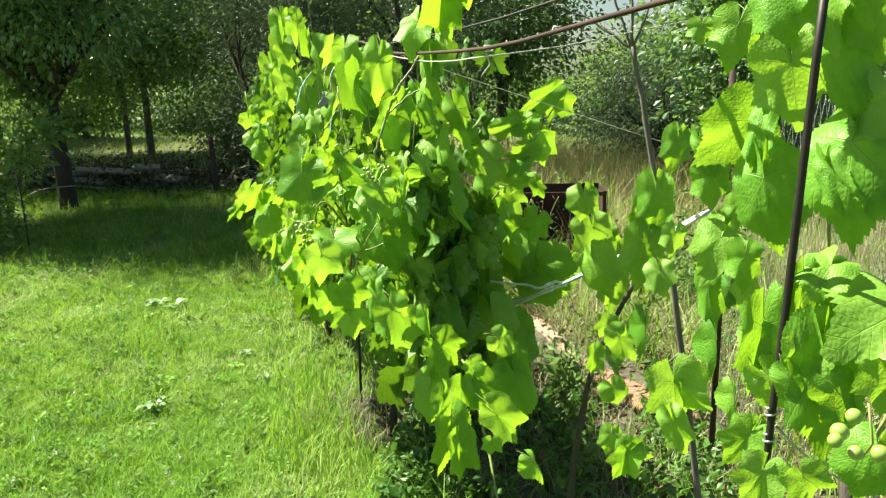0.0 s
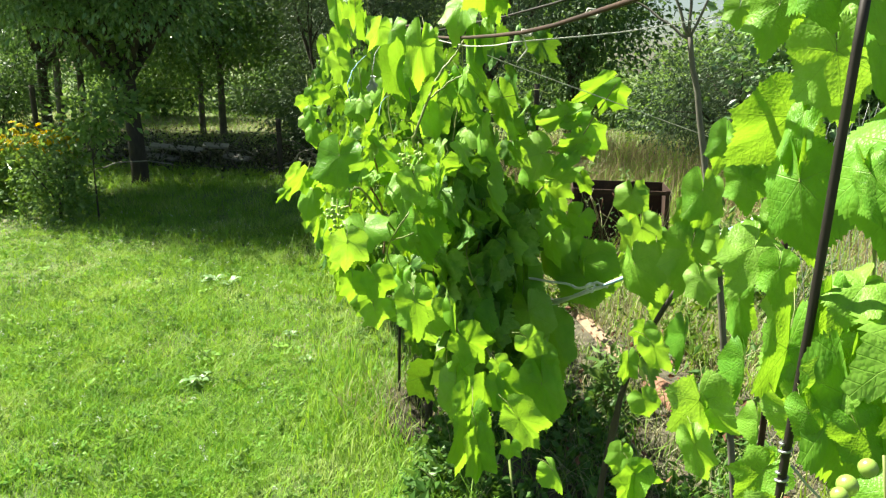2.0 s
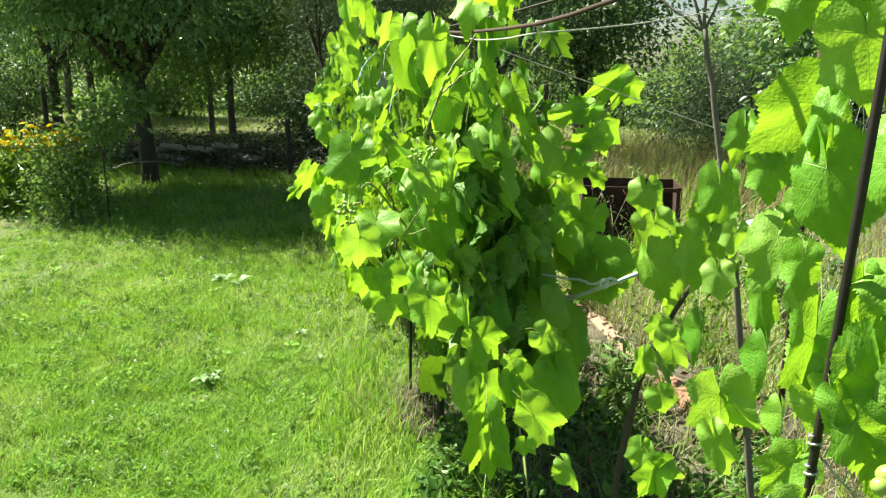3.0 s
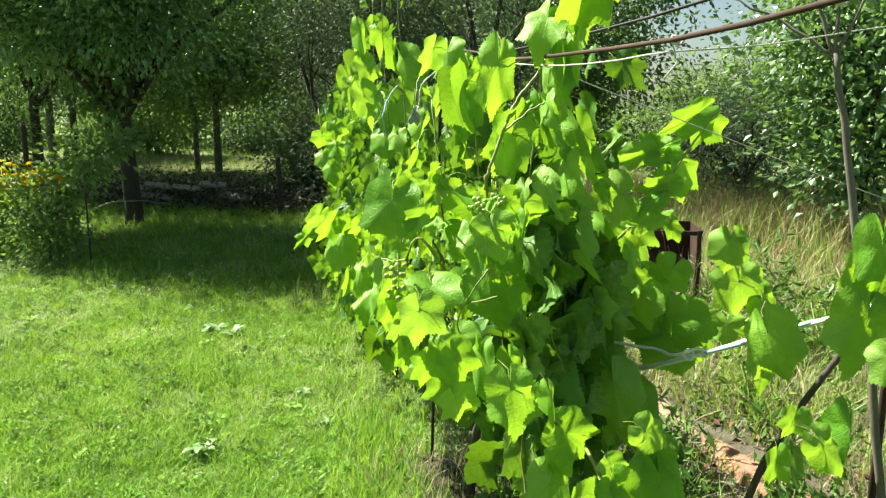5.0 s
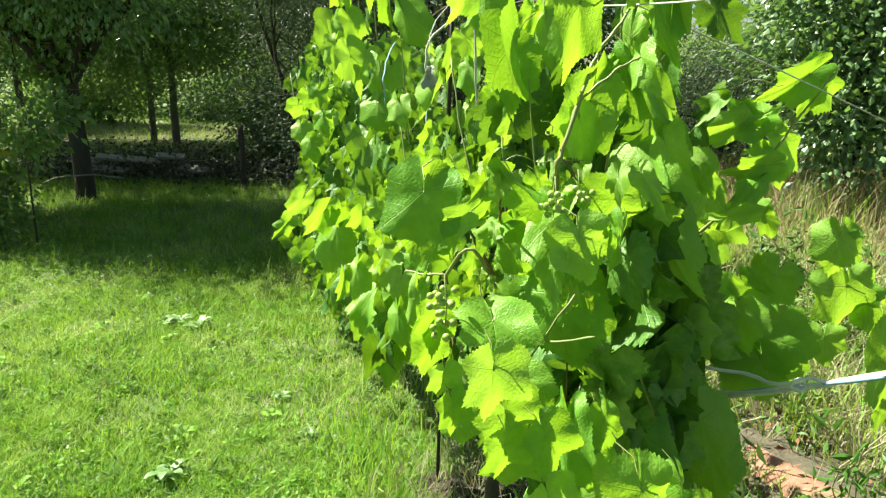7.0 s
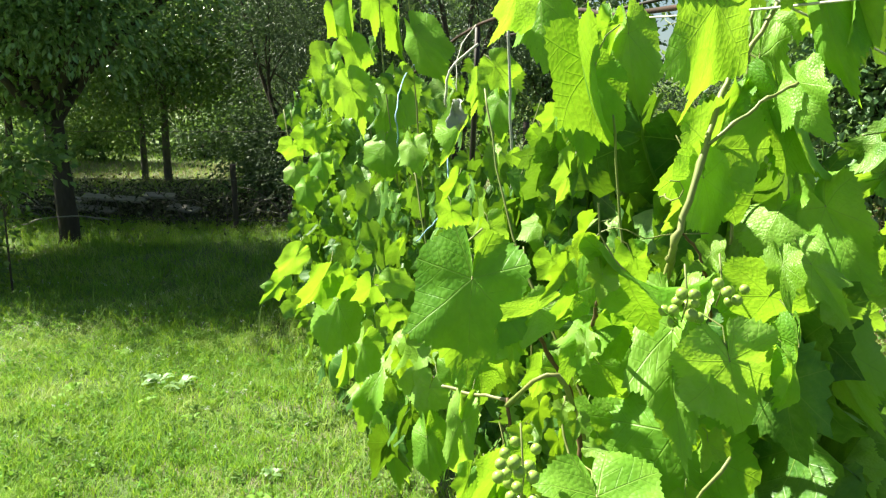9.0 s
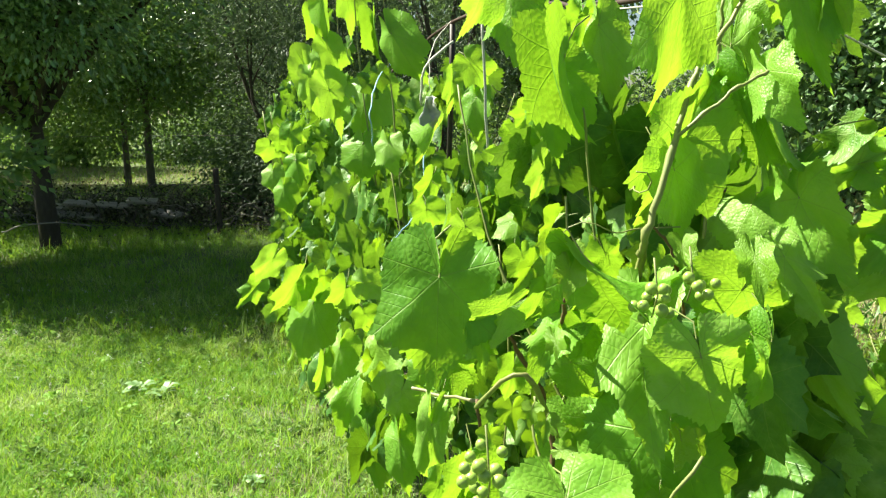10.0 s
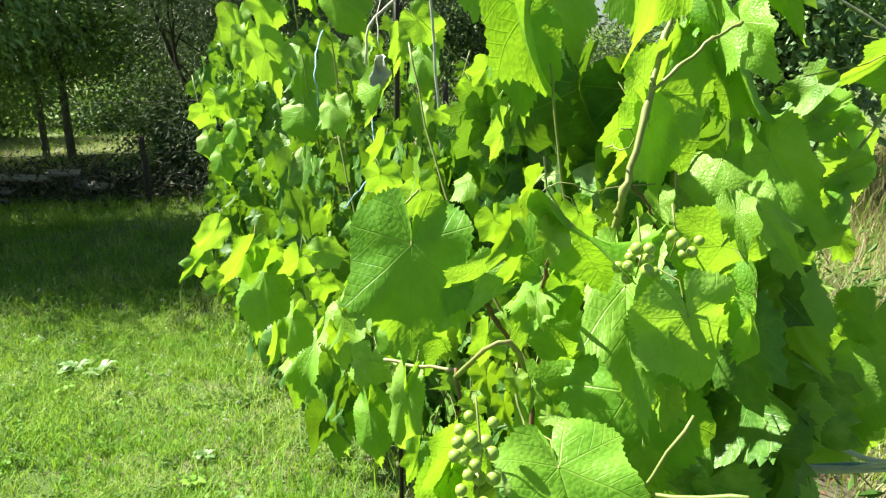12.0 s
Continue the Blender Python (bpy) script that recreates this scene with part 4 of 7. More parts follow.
    bunch(vine, rng, (-0.554, 1.760, 1.253), 12, 0.0058, 0.035)
    bunch(vine, rng, (-0.523, 1.772, 1.262), 8, 0.0055, 0.03)


    def shape(p, side):
        u = (p.y - 2.1) / 0.75
        top = 1.62 - 0.25 * u * u if p.y < 2.3 else 1.22
        low = 0.62 if p.y > 1.7 else 0.5
        if side < -0.12 + 0.45 * max(0.0, 2.45 - p.y) and p.y < 2.45:
            return False
        if side > min(0.25 + 0.62 * (p.y - 2.1), p.y - 1.84) or (p.y > 2.35 and p.z > 1.25 and side > 0):
            return False
        return low < p.z < top and abs(side) < 0.42 - 0.12 * abs(p.z - 1.1)
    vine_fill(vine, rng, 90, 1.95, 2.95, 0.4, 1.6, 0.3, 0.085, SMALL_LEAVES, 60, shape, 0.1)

    for _ in range(100):
        y = rng.uniform(1.8, 2.75)
        p = Vector((row_x(y), y, rng.uniform(0.85, 1.56))) + ACROSS * rng.uniform(-0.34, -0.06)
        if (p.y < 2.05 and p.z < 1.0) or (p.y > 2.0 and p.z > 1.15) or p.z > 1.4:
            continue
        lf = random_leaf(vine, p, rng.uniform(0.02, 0.048), (-0.5, -0.85, 0.3), rng, YOUNG_LEAVES)
        if (p - Vector((-0.68, 1.66, 1.11))).length < 0.08:  # keeps the grapes free
            bpy.data.objects.remove(lf)
    for _ in range(16):
        y = rng.uniform(1.8, 2.6)
        p = Vector((row_x(y), y, rng.uniform(0.95, 1.6))) + ACROSS * rng.uniform(-0.12, 0.15)
        d = Vector((rng.gauss(0, 1), rng.gauss(0, 1), rng.uniform(-0.3, 1))).normalized()
        s = d.orthogonal().normalized()
        o = d.cross(s)
        curl = [p + d * (0.011 * k) + (s * math.cos(k * 0.9) + o * math.sin(k * 0.9)) * (0.0015 * max(0, k - 4)) for k in range(13)]
        tube("tendril", curl, taper(13, 0.0011, 0.0006), GREEN_CANE, vine, "", 4)
    for _ in range(14):
        y = rng.uniform(1.85, 2.6)
        p = Vector((row_x(y), y, rng.uniform(0.55, 1.1))) + ACROSS * rng.uniform(-0.08, 0.08)
        e = p + Vector((rng.gauss(0, 0.04), rng.gauss(0, 0.05), rng.uniform(0.15, 0.4)))
        cane(vine, rng, [p, p.lerp(e, 0.5) + Vector((rng.gauss(0, 0.02), rng.gauss(0, 0.02), 0)), e], rng.uniform(0.0016, 0.0026), 0.0012, CANE if rng.random() < 0.4 else GREEN_CANE)

    # Inner leaves, drawn with the leaf copy that has shade in its colour.
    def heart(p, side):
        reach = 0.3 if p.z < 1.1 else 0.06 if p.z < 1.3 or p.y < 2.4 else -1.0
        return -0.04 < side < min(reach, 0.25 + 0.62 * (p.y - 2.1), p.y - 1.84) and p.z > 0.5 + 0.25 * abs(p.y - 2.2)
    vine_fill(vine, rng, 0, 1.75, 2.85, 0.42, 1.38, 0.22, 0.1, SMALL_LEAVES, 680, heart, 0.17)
    return vine


MAIN = main_vine()


def next_vines():
    for k, (y, y0, y1, n, cloud, seed) in enumerate(((3.9, 2.95, 4.35, 280, 330, 31), (5.0, 4.35, 5.75, 220, 480, 32))):
        rng = random.Random(seed)
        vine = thing("grapevine", (row_x(y), y, 0), "grapevine further along the row, thick with sunlit leaves", "grapevine", "vine row")
        b = Vector((row_x(y), y, 0))
        cane(vine, rng, [b - Vector((0, 0, 0.05)), b + Vector((0.03, 0, 0.4)), b + Vector((0, -0.05, 0.9))], 0.028, 0.014, OLD_BARK, "trunk")
        for j in range(5):
            e = b + ALONG * rng.uniform(-0.7, 0.7) + ACROSS * rng.uniform(-0.3, 0.15)
            cane(vine, rng, [b + Vector((0, -0.05, 0.8)), e + Vector((0, 0, 1.1)), e + Vector((rng.uniform(-.1, .1), 0.05, 1.42))], 0.004, 0.002)

        if k == 0:
            shoot(vine, rng, [(-1.22, 3.1, 1.2), (-1.28, 3.15, 1.6), (-1.3, 3.18, 2.0)], 0.075)
            shoot(vine, rng, [(-1.4, 3.45, 1.2), (-1.46, 3.5, 1.6), (-1.47, 3.52, 1.9)], 0.075)
            shoot(vine, rng, [(-1.1, 2.95, 1.1), (-1.13, 2.95, 1.5), (-1.16, 2.97, 1.85)], 0.07)

        def shape(p, side, y=y):
            u = (p.y - y) / 0.95
            if p.y < 3.5 and p.z > 1.2 and side < 0.05:
                return False
            if side < -0.34 + 0.1 * p.z + 0.22 * noise.noise(p * 2.6) + 0.08 * noise.noise(p * 7):
                return False
            return p.z < 1.55 - 0.3 * u * u + 0.25 * noise.noise(p * 4) and p.z > max(0.22, 0.58 - 0.24 * (p.y - 2.95))
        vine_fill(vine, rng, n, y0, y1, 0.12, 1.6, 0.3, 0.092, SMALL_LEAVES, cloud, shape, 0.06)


next_vines()


def near_vine():
    rng = random.Random(44)
    vine = thing("grapevine", (0.3, 0.78, 0), "grapevine with large pale green leaves round the wired stake", "grapevine", "vine row")
    cane(vine, rng, [(0.32, 0.8, -0.05), (0.34, 0.82, 0.5), (0.3, 0.86, 1.0)], 0.014, 0.006, OLD_BARK, "trunk")
    cane(vine, rng, [(0.3, 0.86, 0.95), (0.27, 0.9, 1.25), (0.25, 0.84, 1.5), (0.28, 0.8, 1.8)], 0.0025, 0.0015)
    cane(vine, rng, [(0.3, 0.86, 0.95), (0.42, 0.9, 1.3), (0.4, 0.8, 1.65)], 0.0025, 0.0015)

    bunch(vine, rng, (0.197, 0.531, 1.209), 5, 0.0062, 0.022)
    n = 0
    while n < 40:
        p = Vector((rng.uniform(0.36, 0.75), rng.uniform(0.85, 1.2), rng.uniform(0.75, 1.75)))
        if p.x < 0.36 + 0.3 * (p.y - 0.8) + 0.1 * math.sin(p.z * 9):
            continue
        random_leaf(vine, p, 0.09 * rng.uniform(0.7, 1.2), (-0.3, -1, 0.2), rng, NEAR_LEAVES)
        n += 1
    return vine


NEAR = near_vine()


def young_vine():
    rng = random.Random(52)
    vine = thing("grapevine", (-0.06, 1.88, 0), "young grapevine with a thin dark trunk tied to a dead sapling", "grapevine", "vine row")
    cane(vine, rng, [(-0.06, 1.9, -0.05), (-0.04, 1.86, 0.35), (-0.01, 1.82, 0.62), (0.03, 1.78, 0.8), (0.14, 1.73, 1.06)], 0.0105, 0.005, OLD_BARK, "trunk")
    for _ in range(4):
        f = rng.uniform(0, 1)
        p = Vector((-0.02 + 0.2 * f, 1.82 - 0.15 * f, 0.62 + 0.62 * f)) + Vector((rng.gauss(0, 0.1), rng.gauss(0, 0.08), rng.gauss(0, 0.08)))
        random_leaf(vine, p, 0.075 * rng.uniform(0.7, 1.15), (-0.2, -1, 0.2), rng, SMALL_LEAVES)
    return vine


YOUNG = young_vine()


# ---- bed side ----
def dead_sapling():
    rng = random.Random(61)
    ob = thing("dead_sapling", (0.36, 1.9, 0), "leafless grey sapling used as a vine support", "sapling")
    pts = bent([(0.36, 1.9, -0.1), (0.27, 1.9, 0.55), (0.195, 1.9, 1.0), (0.125, 1.9, 1.35), (0.088, 1.9, 1.53)], rng, 0.003)
    tube("stem", pts, taper(len(pts), 0.0095, 0.006), GREY_BARK, ob, "", 8)
    for e in ((-0.02, 1.92, 1.78), (0.14, 1.88, 1.66), (-0.1, 1.95, 1.64), (0.07, 1.9, 1.85)):
        bp = bent([(0.088, 1.9, 1.525), Vector((0.088, 1.9, 1.525)).lerp(Vector(e), 0.5) + Vector((0, 0, 0.01)), e], rng, 0.004)
        tube("twig", bp, taper(len(bp), 0.004, 0.0015), GREY_BARK, ob, "", 6)
    ring = [Vector((0.19, 1.9, 1.04)) + Vector((0.016 * math.cos(a), 0.016 * math.sin(a), 0.001 * a)) for a in (k * 0.6 for k in range(22))]
    tube("tie", ring, 0.003, ROPE, ob, "white string tie", 5)


dead_sapling()


def rusty_post():
    ob = thing("fence_post", (0.455, 2.63, 0), "rusty brown fence post with wire netting", "post")
    tube("shaft", [(0.455, 2.63, -0.3), (0.45, 2.63, 0.8), (0.445, 2.63, 1.5)], 0.011, RUST, ob, "", 12)
    return ob


rusty_post()


def netting(name, a, b, z0, z1, pitch, r, label):
    """Diamond wire netting between two posts: each wire a bent zigzag."""
    a, b = Vector(a), Vector(b)
    run = (b - a).length
    d = (b - a).normalized()
    ob = thing(name, a, label, "fence")
    across = Vector((0, 0, 1)).cross(d)
    vs, fs = [], []
    n = int(run / pitch)
    rows = int((z1 - z0) / pitch)
    for i in range(n):
        line = []
        for k in range(rows + 1):
            q = a + d * (pitch * (i + 0.5 * (k % 2) + (0.5 if i % 2 else 0) * 0)) + Vector((0, 0, z0 + k * pitch)) + across * (0.02 * noise.noise(Vector((i * 0.2, k * 0.2, 1))))
            line.append(q)
        line2 = [a + d * (pitch * (i + 1 - 0.5 * (k % 2))) + Vector((0, 0, z0 + k * pitch)) + across * (0.02 * noise.noise(Vector((i * 0.2, k * 0.2, 1)))) for k in range(rows + 1)]
        for ln in (line, line2):
            v, f = tube_arrays(ln, r, 3, False)
            o = len(vs)
            vs += v
            fs += [tuple(o + q for q in ff) for ff in f]
    piece("mesh", mesh_of("mesh", vs, fs, WIRE), ob)
    return ob


netting("wire_netting", (0.47, 2.66, 0), (2.6, 6.4, 0), 0.05, 1.4, 0.1, 0.0013, "slack diamond wire netting on the fence posts")


def rusty_box():
    ob = thing("fire_basket", (-0.27, 5.75, 0), "rusted sheet-metal box with an open front, full of dead stalks", "metal box")
    w, d, h, t = 0.35, 0.22, 0.62, 0.006

    def plate(name, c, s):
        bm = bmesh.new()
        bmesh.ops.create_cube(bm, size=1.0)
        bmesh.ops.scale(bm, vec=s, verts=bm.verts)
        bmesh.ops.translate(bm, vec=c, verts=bm.verts)
        bmesh.ops.bevel(bm, geom=bm.edges[:], offset=0.0015, segments=1, affect="EDGES")
        me = bpy.data.meshes.new(name)
        bm.to_mesh(me)
        bm.free()
        me.materials.append(RUST)
        o = new(name, me)
        o.parent = ob
        return o
    plate("back_plate", (0, d, h / 2), (2 * w, t, h))
    plate("side_plate", (-w, 0, h / 2), (t, 2 * d, h))
    plate("side_plate", (w, 0, h / 2), (t, 2 * d, h))
    plate("top_frame", (0, -d, h - 0.02), (2 * w, 0.012, 0.03))
    plate("corner_post", (-w + 0.02, -d - 0.01, h / 2), (0.03, 0.012, h))
    plate("corner_post", (w - 0.02, -d - 0.01, h / 2), (0.03, 0.012, h))
    rng = random.Random(8)
    for i in range(26):
        x = rng.uniform(-w, w)
        p = [(x, -d - 0.03, 0), (x + rng.uniform(-.06, .06), -d - 0.05, h * 0.5), (x + rng.uniform(-.12, .12), -d - 0.03, h * rng.uniform(0.6, 1.05))]
        vs, fs = tube_arrays(bent(p, rng, 0.01), 0.0022, 4)
        o = new("dead_stalk", mesh_of("dead_stalk", vs, fs, STRAW if i % 2 else BROWN_DRY))
        o.parent = ob
    ob.rotation_euler[2] = radians(8)


rusty_box()


def ridge_tiles():
    line = [((0.075, 3.42), (0.45, 2.92), 0.085)]
    for (x0, y0), (x1, y1), r in line:
        ob = thing("clay_tile", (x0, y0, 0), "half-round terracotta tile edging the bed", "tile", "bed edging")
        a, b = Vector((x0, y0, 0.0)), Vector((x1, y1, 0.0))
        d = (b - a).normalized()
        s = Vector((0, 0, 1)).cross(d)
        vs, fs = [], []
        n, m = 6, 12
        for rr in (r, r - 0.013):
            for i in range(n + 1):
                p = a.lerp(b, i / n)
                q = rr * (0.9 + 0.14 * i / n)
                for k in range(m + 1):
                    ang = math.pi * k / m
                    vs.append(p + s * q * math.cos(ang) + Vector((0, 0, q * math.sin(ang) - 0.005)))
        w, o = m + 1, (n + 1) * (m + 1)
        for i in range(n):
            for k in range(m):
                fs.append((i * w + k, (i + 1) * w + k, (i + 1) * w + k + 1, i * w + k + 1))
                fs.append((o + i * w + k, o + i * w + k + 1, o + (i + 1) * w + k + 1, o + (i + 1) * w + k))
        for k in range(m):
            fs.append((k, k + 1, o + k + 1, o + k))
            e = n * w
            fs.append((e + k + 1, e + k, o + e + k, o + e + k + 1))
        piece("body", mesh_of("body", vs, fs, CLAY), ob)


ridge_tiles()


def soil_ridge():
    """Low tan bank of dry earth in line with the tile."""
    vs, fs = [], []
    n, m = 40, 12
    for i in range(n + 1):
        f = i / n
        c = Vector((-0.62, 4.95, 0)).lerp(Vector((0.1, 3.36, 0)), f)
        w, h = 0.075 + 0.015 * math.sin(9 * f), 0.05 * math.sin(math.pi * min(1.0, 0.08 + f * 0.9)) ** 0.5
        for k in range(m + 1):
            u = -1 + 2 * k / m
            q = c + Vector((0.911, 0.412, 0)) * (w * u)
            lump = 0.016 * noise.noise(q * 9) + 0.015 * noise.noise(q * 30)
            vs.append(q + Vector((0, 0, (h + lump) * max(0.0, 1 - u * u) - 0.012)))
    for i in range(n):
        for k in range(m):
            a = i * (m + 1) + k
            fs.append((a, a + 1, a + m + 2, a + m + 1))
    tagged(new("soil_ridge", mesh_of("soil_ridge", vs, fs, TAN_EARTH)), "low bank of dry tan earth along the bed", "soil", "", "structure")


soil_ridge()


def shaded_weeds():
    """Low leafy weeds in the shade at the foot of the young vine."""
    rs = np.random.RandomState(64)
    n = 12000
    c = np.stack([rs.uniform(-0.75, 0.5, n), rs.uniform(1.35, 3.1, n), np.abs(rs.normal(0.03, 0.05, n)) + 0.01], 1)
    keep = np.array([noise.noise(Vector((a * 4, b * 4, 5))) for a, b in c[:, :2]]) > -0.12
    keep &= c[:, 0] > 0.18 - 0.536 * (c[:, 1] - 0.71) - 0.1
    tagged(leaf_quads("low_weeds", c[keep], 0.045, 65, WEED_LEAF, None, "", 0.6, 0.1), "low leafy weeds in the shade below the vines", "weeds", "", "stuff")


shaded_weeds()


def soil_mound():
    n, m = 40, 16
    cx, cy = -0.84, 2.86

    def lump(x, y):
        return 0.035 * noise.noise(Vector((x * 9, y * 9, 0))) + 0.022 * noise.noise(Vector((x * 26, y * 26, 4))) + 0.01 * noise.noise(Vector((x * 60, y * 60, 2)))
    vs, fs = [(cx, cy, 0.075)], []
    for k in range(1, m + 1):
        for i in range(n):
            a = 2 * math.pi * i / n
            r = (0.26 + 0.05 * math.sin(3 * a)) * k / m
            x, y = cx + r * math.cos(a), cy + r * math.sin(a)
            vs.append((x, y, 0.075 * math.cos(math.pi / 2 * k / m) + lump(x, y) * (1 - (k / m) ** 4) - 0.02 * (k == m)))
    for i in range(n):
        j = (i + 1) % n
        fs.append((0, 1 + i, 1 + j))
        for k in range(1, m):
            a, c = 1 + (k - 1) * n, 1 + k * n
            fs.append((a + i, c + i, c + j, a + j))
    tagged(new("soil_mound", mesh_of("soil_mound", vs, fs, SOIL, None, False)), "heaped dark crumbly soil at the foot of the vine", "soil", "", "structure")
    rs = np.random.RandomState(33)
    k = 480
    a, r = rs.uniform(0, 6.28, k), rs.uniform(0.05, 0.34, k)
    tagged(blades("dry_tuft", cx - 0.06 + r * np.cos(a), cy + r * np.sin(a), np.full(k, 0.02), rs.uniform(0.06, 0.2, k), rs.uniform(0.001, 0.002, k), rs.uniform(0.4, 1.3, k), 34, STRAW), "tuft of dry straw-coloured grass over the soil", "grass", "", "stuff")


soil_mound()


# ---- background ----
def back_fence():
    rng = random.Random(71)
    fence = thing("wire_fence", (-4.97, 8.95, 0), "old wire fence with dark posts in tree shade", "fence")
    for x, y, h in ((-4.97, 8.95, 0.8), (-8.4, 8.3, 1.2), (-1.6, 9.6, 1.3)):
        tube("post", bent([(x, y, -0.2), (x + 0.01, y, h * 0.5), (x, y, h)], rng, 0.003), 0.035, OLD_BARK, fence, "", 8)
    for z in (0.14, 0.62, 1.18):
        tube("wire", bent([(-12.5, 7.5, z), (-8.4, 8.27, z), (-4.97, 8.91, z), (-1.6, 9.56, z)], rng, 0.004), 0.003, GREY_BARK, fence, "", 5)


back_fence()

tree((-6.35, 7.85, 0), "spreading fruit tree with a dark trunk and dense leaves", 0.1, 1.45, 10, ((0.0, -0.4, 3.3), (2.5, 1.9, 2.0)), 68000, 0.074, T1_CROWN, 101, lean=(-0.08, 0.0), floor_z=2.1, rise=0.15)


def low_limbs():
    """Long bare limbs and a few leafy twigs low on the fruit tree."""
    rng, rs = random.Random(105), np.random.RandomState(105)
    ob = bpy.data.objects["tree"]
    fork = Vector((-6.43, 7.85, 1.45))
    for e in ((-1.9, -0.4, 1.75), (-1.35, 0.3, 1.55), (1.6, 0.2, 1.3), (1.0, -0.7, 1.6), (-0.2, 0.6, 1.9)):
        end = fork + Vector(e)
        pts = bent([fork - Vector((0, 0, 0.1)), fork.lerp(end, 0.5) + Vector((0, 0, 0.06)), end], rng, 0.015, 5)
        tube("limb", pts, taper(len(pts), 0.06, 0.022), OLD_BARK, ob, "", 7)
    c = np.concatenate([rs.normal(q, (0.1, 0.1, 0.09), (70, 3)) for q in ((-6.6, 7.7, 1.75), (-6.45, 7.6, 1.35), (-6.25, 7.65, 1.6), (-6.1, 7.6, 1.9), (-6.75, 7.7, 1.5), (-6.3, 7.6, 1.05))])
    leaf_quads("leaf_tuft", c, 0.1, 106, LIGHT_CROWN, ob, "", 0.6, 0.4)


low_limbs()
for k, (x, y, h) in enumerate(((-9.6, 8.7, 0.95), (-11.2, 9.4, 1.1), (-12.8, 9.6, 1.2), (-14.6, 10.4, 1.3))):
    tree((x, y, 0), "leafy bush behind the flower bed", 0.03, 0.35, 6, ((0, 0, h), (0.9, 0.7, h)), 7000, 0.065, T1_CROWN if k % 2 else DARK_CROWN, 115 + k, name="shrub", category="shrub", clump=0.2, floor_z=0.0)
tree((-10.4, 10.5, 0), "old fruit tree with a wide dense crown", 0.09, 1.6, 7, ((0.9, -0.1, 3.9), (2.9, 2.0, 1.7)), 22000, 0.12, DARK_CROWN, 107, floor_z=1.9)
tree((-4.55, 9.7, 0), "grey-green narrow-leaved tree beside the fence", 0.07, 0.9, 6, ((0.2, 0.3, 2.2), (1.5, 1.5, 2.5)), 40000, 0.075, GREY_CROWN, 102, narrow=0.22, clump=0.26)
tree((-4.0, 10.3, 0), "dense dark bush below the fence trees", 0.04, 0.3, 8, ((0, 0, 0.9), (0.85, 0.7, 1.0)), 20000, 0.06, DARK_CROWN, 108, name="shrub", category="shrub", clump=0.2, floor_z=0.0)
tree((-5.25, 10.7, 0), "dense dark bush below the fence trees", 0.04, 0.3, 8, ((0, 0, 0.8), (0.6, 0.6, 0.95)), 15000, 0.06, DARK_CROWN, 109, name="shrub", category="shrub", clump=0.2, floor_z=0.0)
tree((-2.6, 10.6, 0), "tall grey-leaved tree behind the vine row", 0.09, 1.2, 6, ((0, 0, 3.3), (1.9, 1.6, 3.0)), 24000, 0.08, GREY_CROWN, 103, narrow=0.25, clump=0.3)
for k, (x, y, r, h) in enumerate(((-10.1, 14.6, 0.075, 3.7), (-9.3, 14.2, 0.09, 3.9), (-7.6, 14.6, 0.08, 4.0), (-12.9, 13.4, 0.1, 4.1))):
    tree((x, y, 0), "garden tree at the edge of the clearing", 0.85 * r, 1.7, 6, ((0, 0, h - 0.7), (2.3, 2.2, 2.7)), 21000, 0.09, T1_CROWN if k % 2 else LIGHT_CROWN, 110 + k, floor_z=0.55, bark=GREY_BARK)
for k, (x, y, r, h) in enumerate(((-15.8, 17.2, 0.1, 3.9), (-16.2, 19.0, 0.12, 4.4), (-16.8, 14.8, 0.11, 4.2))):
    tree((x, y, 0), "shady garden tree beyond the clearing", r, 1.5, 6, ((0, 0, h - 0.3), (2.5, 2.3, 2.6)), 13000, 0.12, DARK_CROWN, 190 + k, floor_z=0.7)
for k in range(17):
    x = -34 + k * 3.3
    if -1.5 < x < 4.5:
        continue
    y = 27 + 3 * math.sin(k * 2.1)
    tree((x, y, 0), "distant tree behind the clearing", 0.17, 1.6, 5, ((0, 0, 3.9), (2.9, 2.4, 4.4)), 10000, 0.24, DARK_CROWN if k % 2 else LIGHT_CROWN, 130 + k, clump=0.5, group="far trees")
for k in range(11):
    x, y = -21 + k * 2.1, 20.5 + 1.3 * math.sin(k * 1.7)
    tree((x, y, 0), "low sunlit shrub at the far side of the clearing", 0.04, 0.3, 6, ((0, 0, 0.8), (1.5, 1.1, 1.0)), 3600, 0.13, DARK_CROWN if k % 3 == 1 else LIGHT_CROWN, 170 + k, name="shrub", category="shrub", clump=0.25, group="far shrubs", floor_z=0.0)
tree((-1.7, 14.0, 0), "leafy tree behind the dry bed", 0.12, 1.3, 6, ((0, 0, 3.2), (2.2, 2.0, 2.8)), 18000, 0.11, DARK_CROWN, 150)
tree((3.9, 15.5, 0), "light green tree behind the dry bed", 0.12, 1.3, 6, ((0, 0, 2.2), (2.2, 2.0, 2.1)), 14000, 0.11, LIGHT_CROWN, 151)
tree((1.9, 9.2, 0), "dense leafy shrub behind the netting", 0.05, 0.5, 8, ((0, 0, 1.6), (1.05, 1.0, 1.5)), 13000, 0.09, T1_CROWN, 152, name="shrub", category="shrub", narrow=0.7)
tree((1.2, 17.0, 0), "low light green tree beyond the bed", 0.07, 0.6, 6, ((0, 0, 1.2), (2.0, 1.5, 1.35)), 9000, 0.12, LIGHT_CROWN, 155)
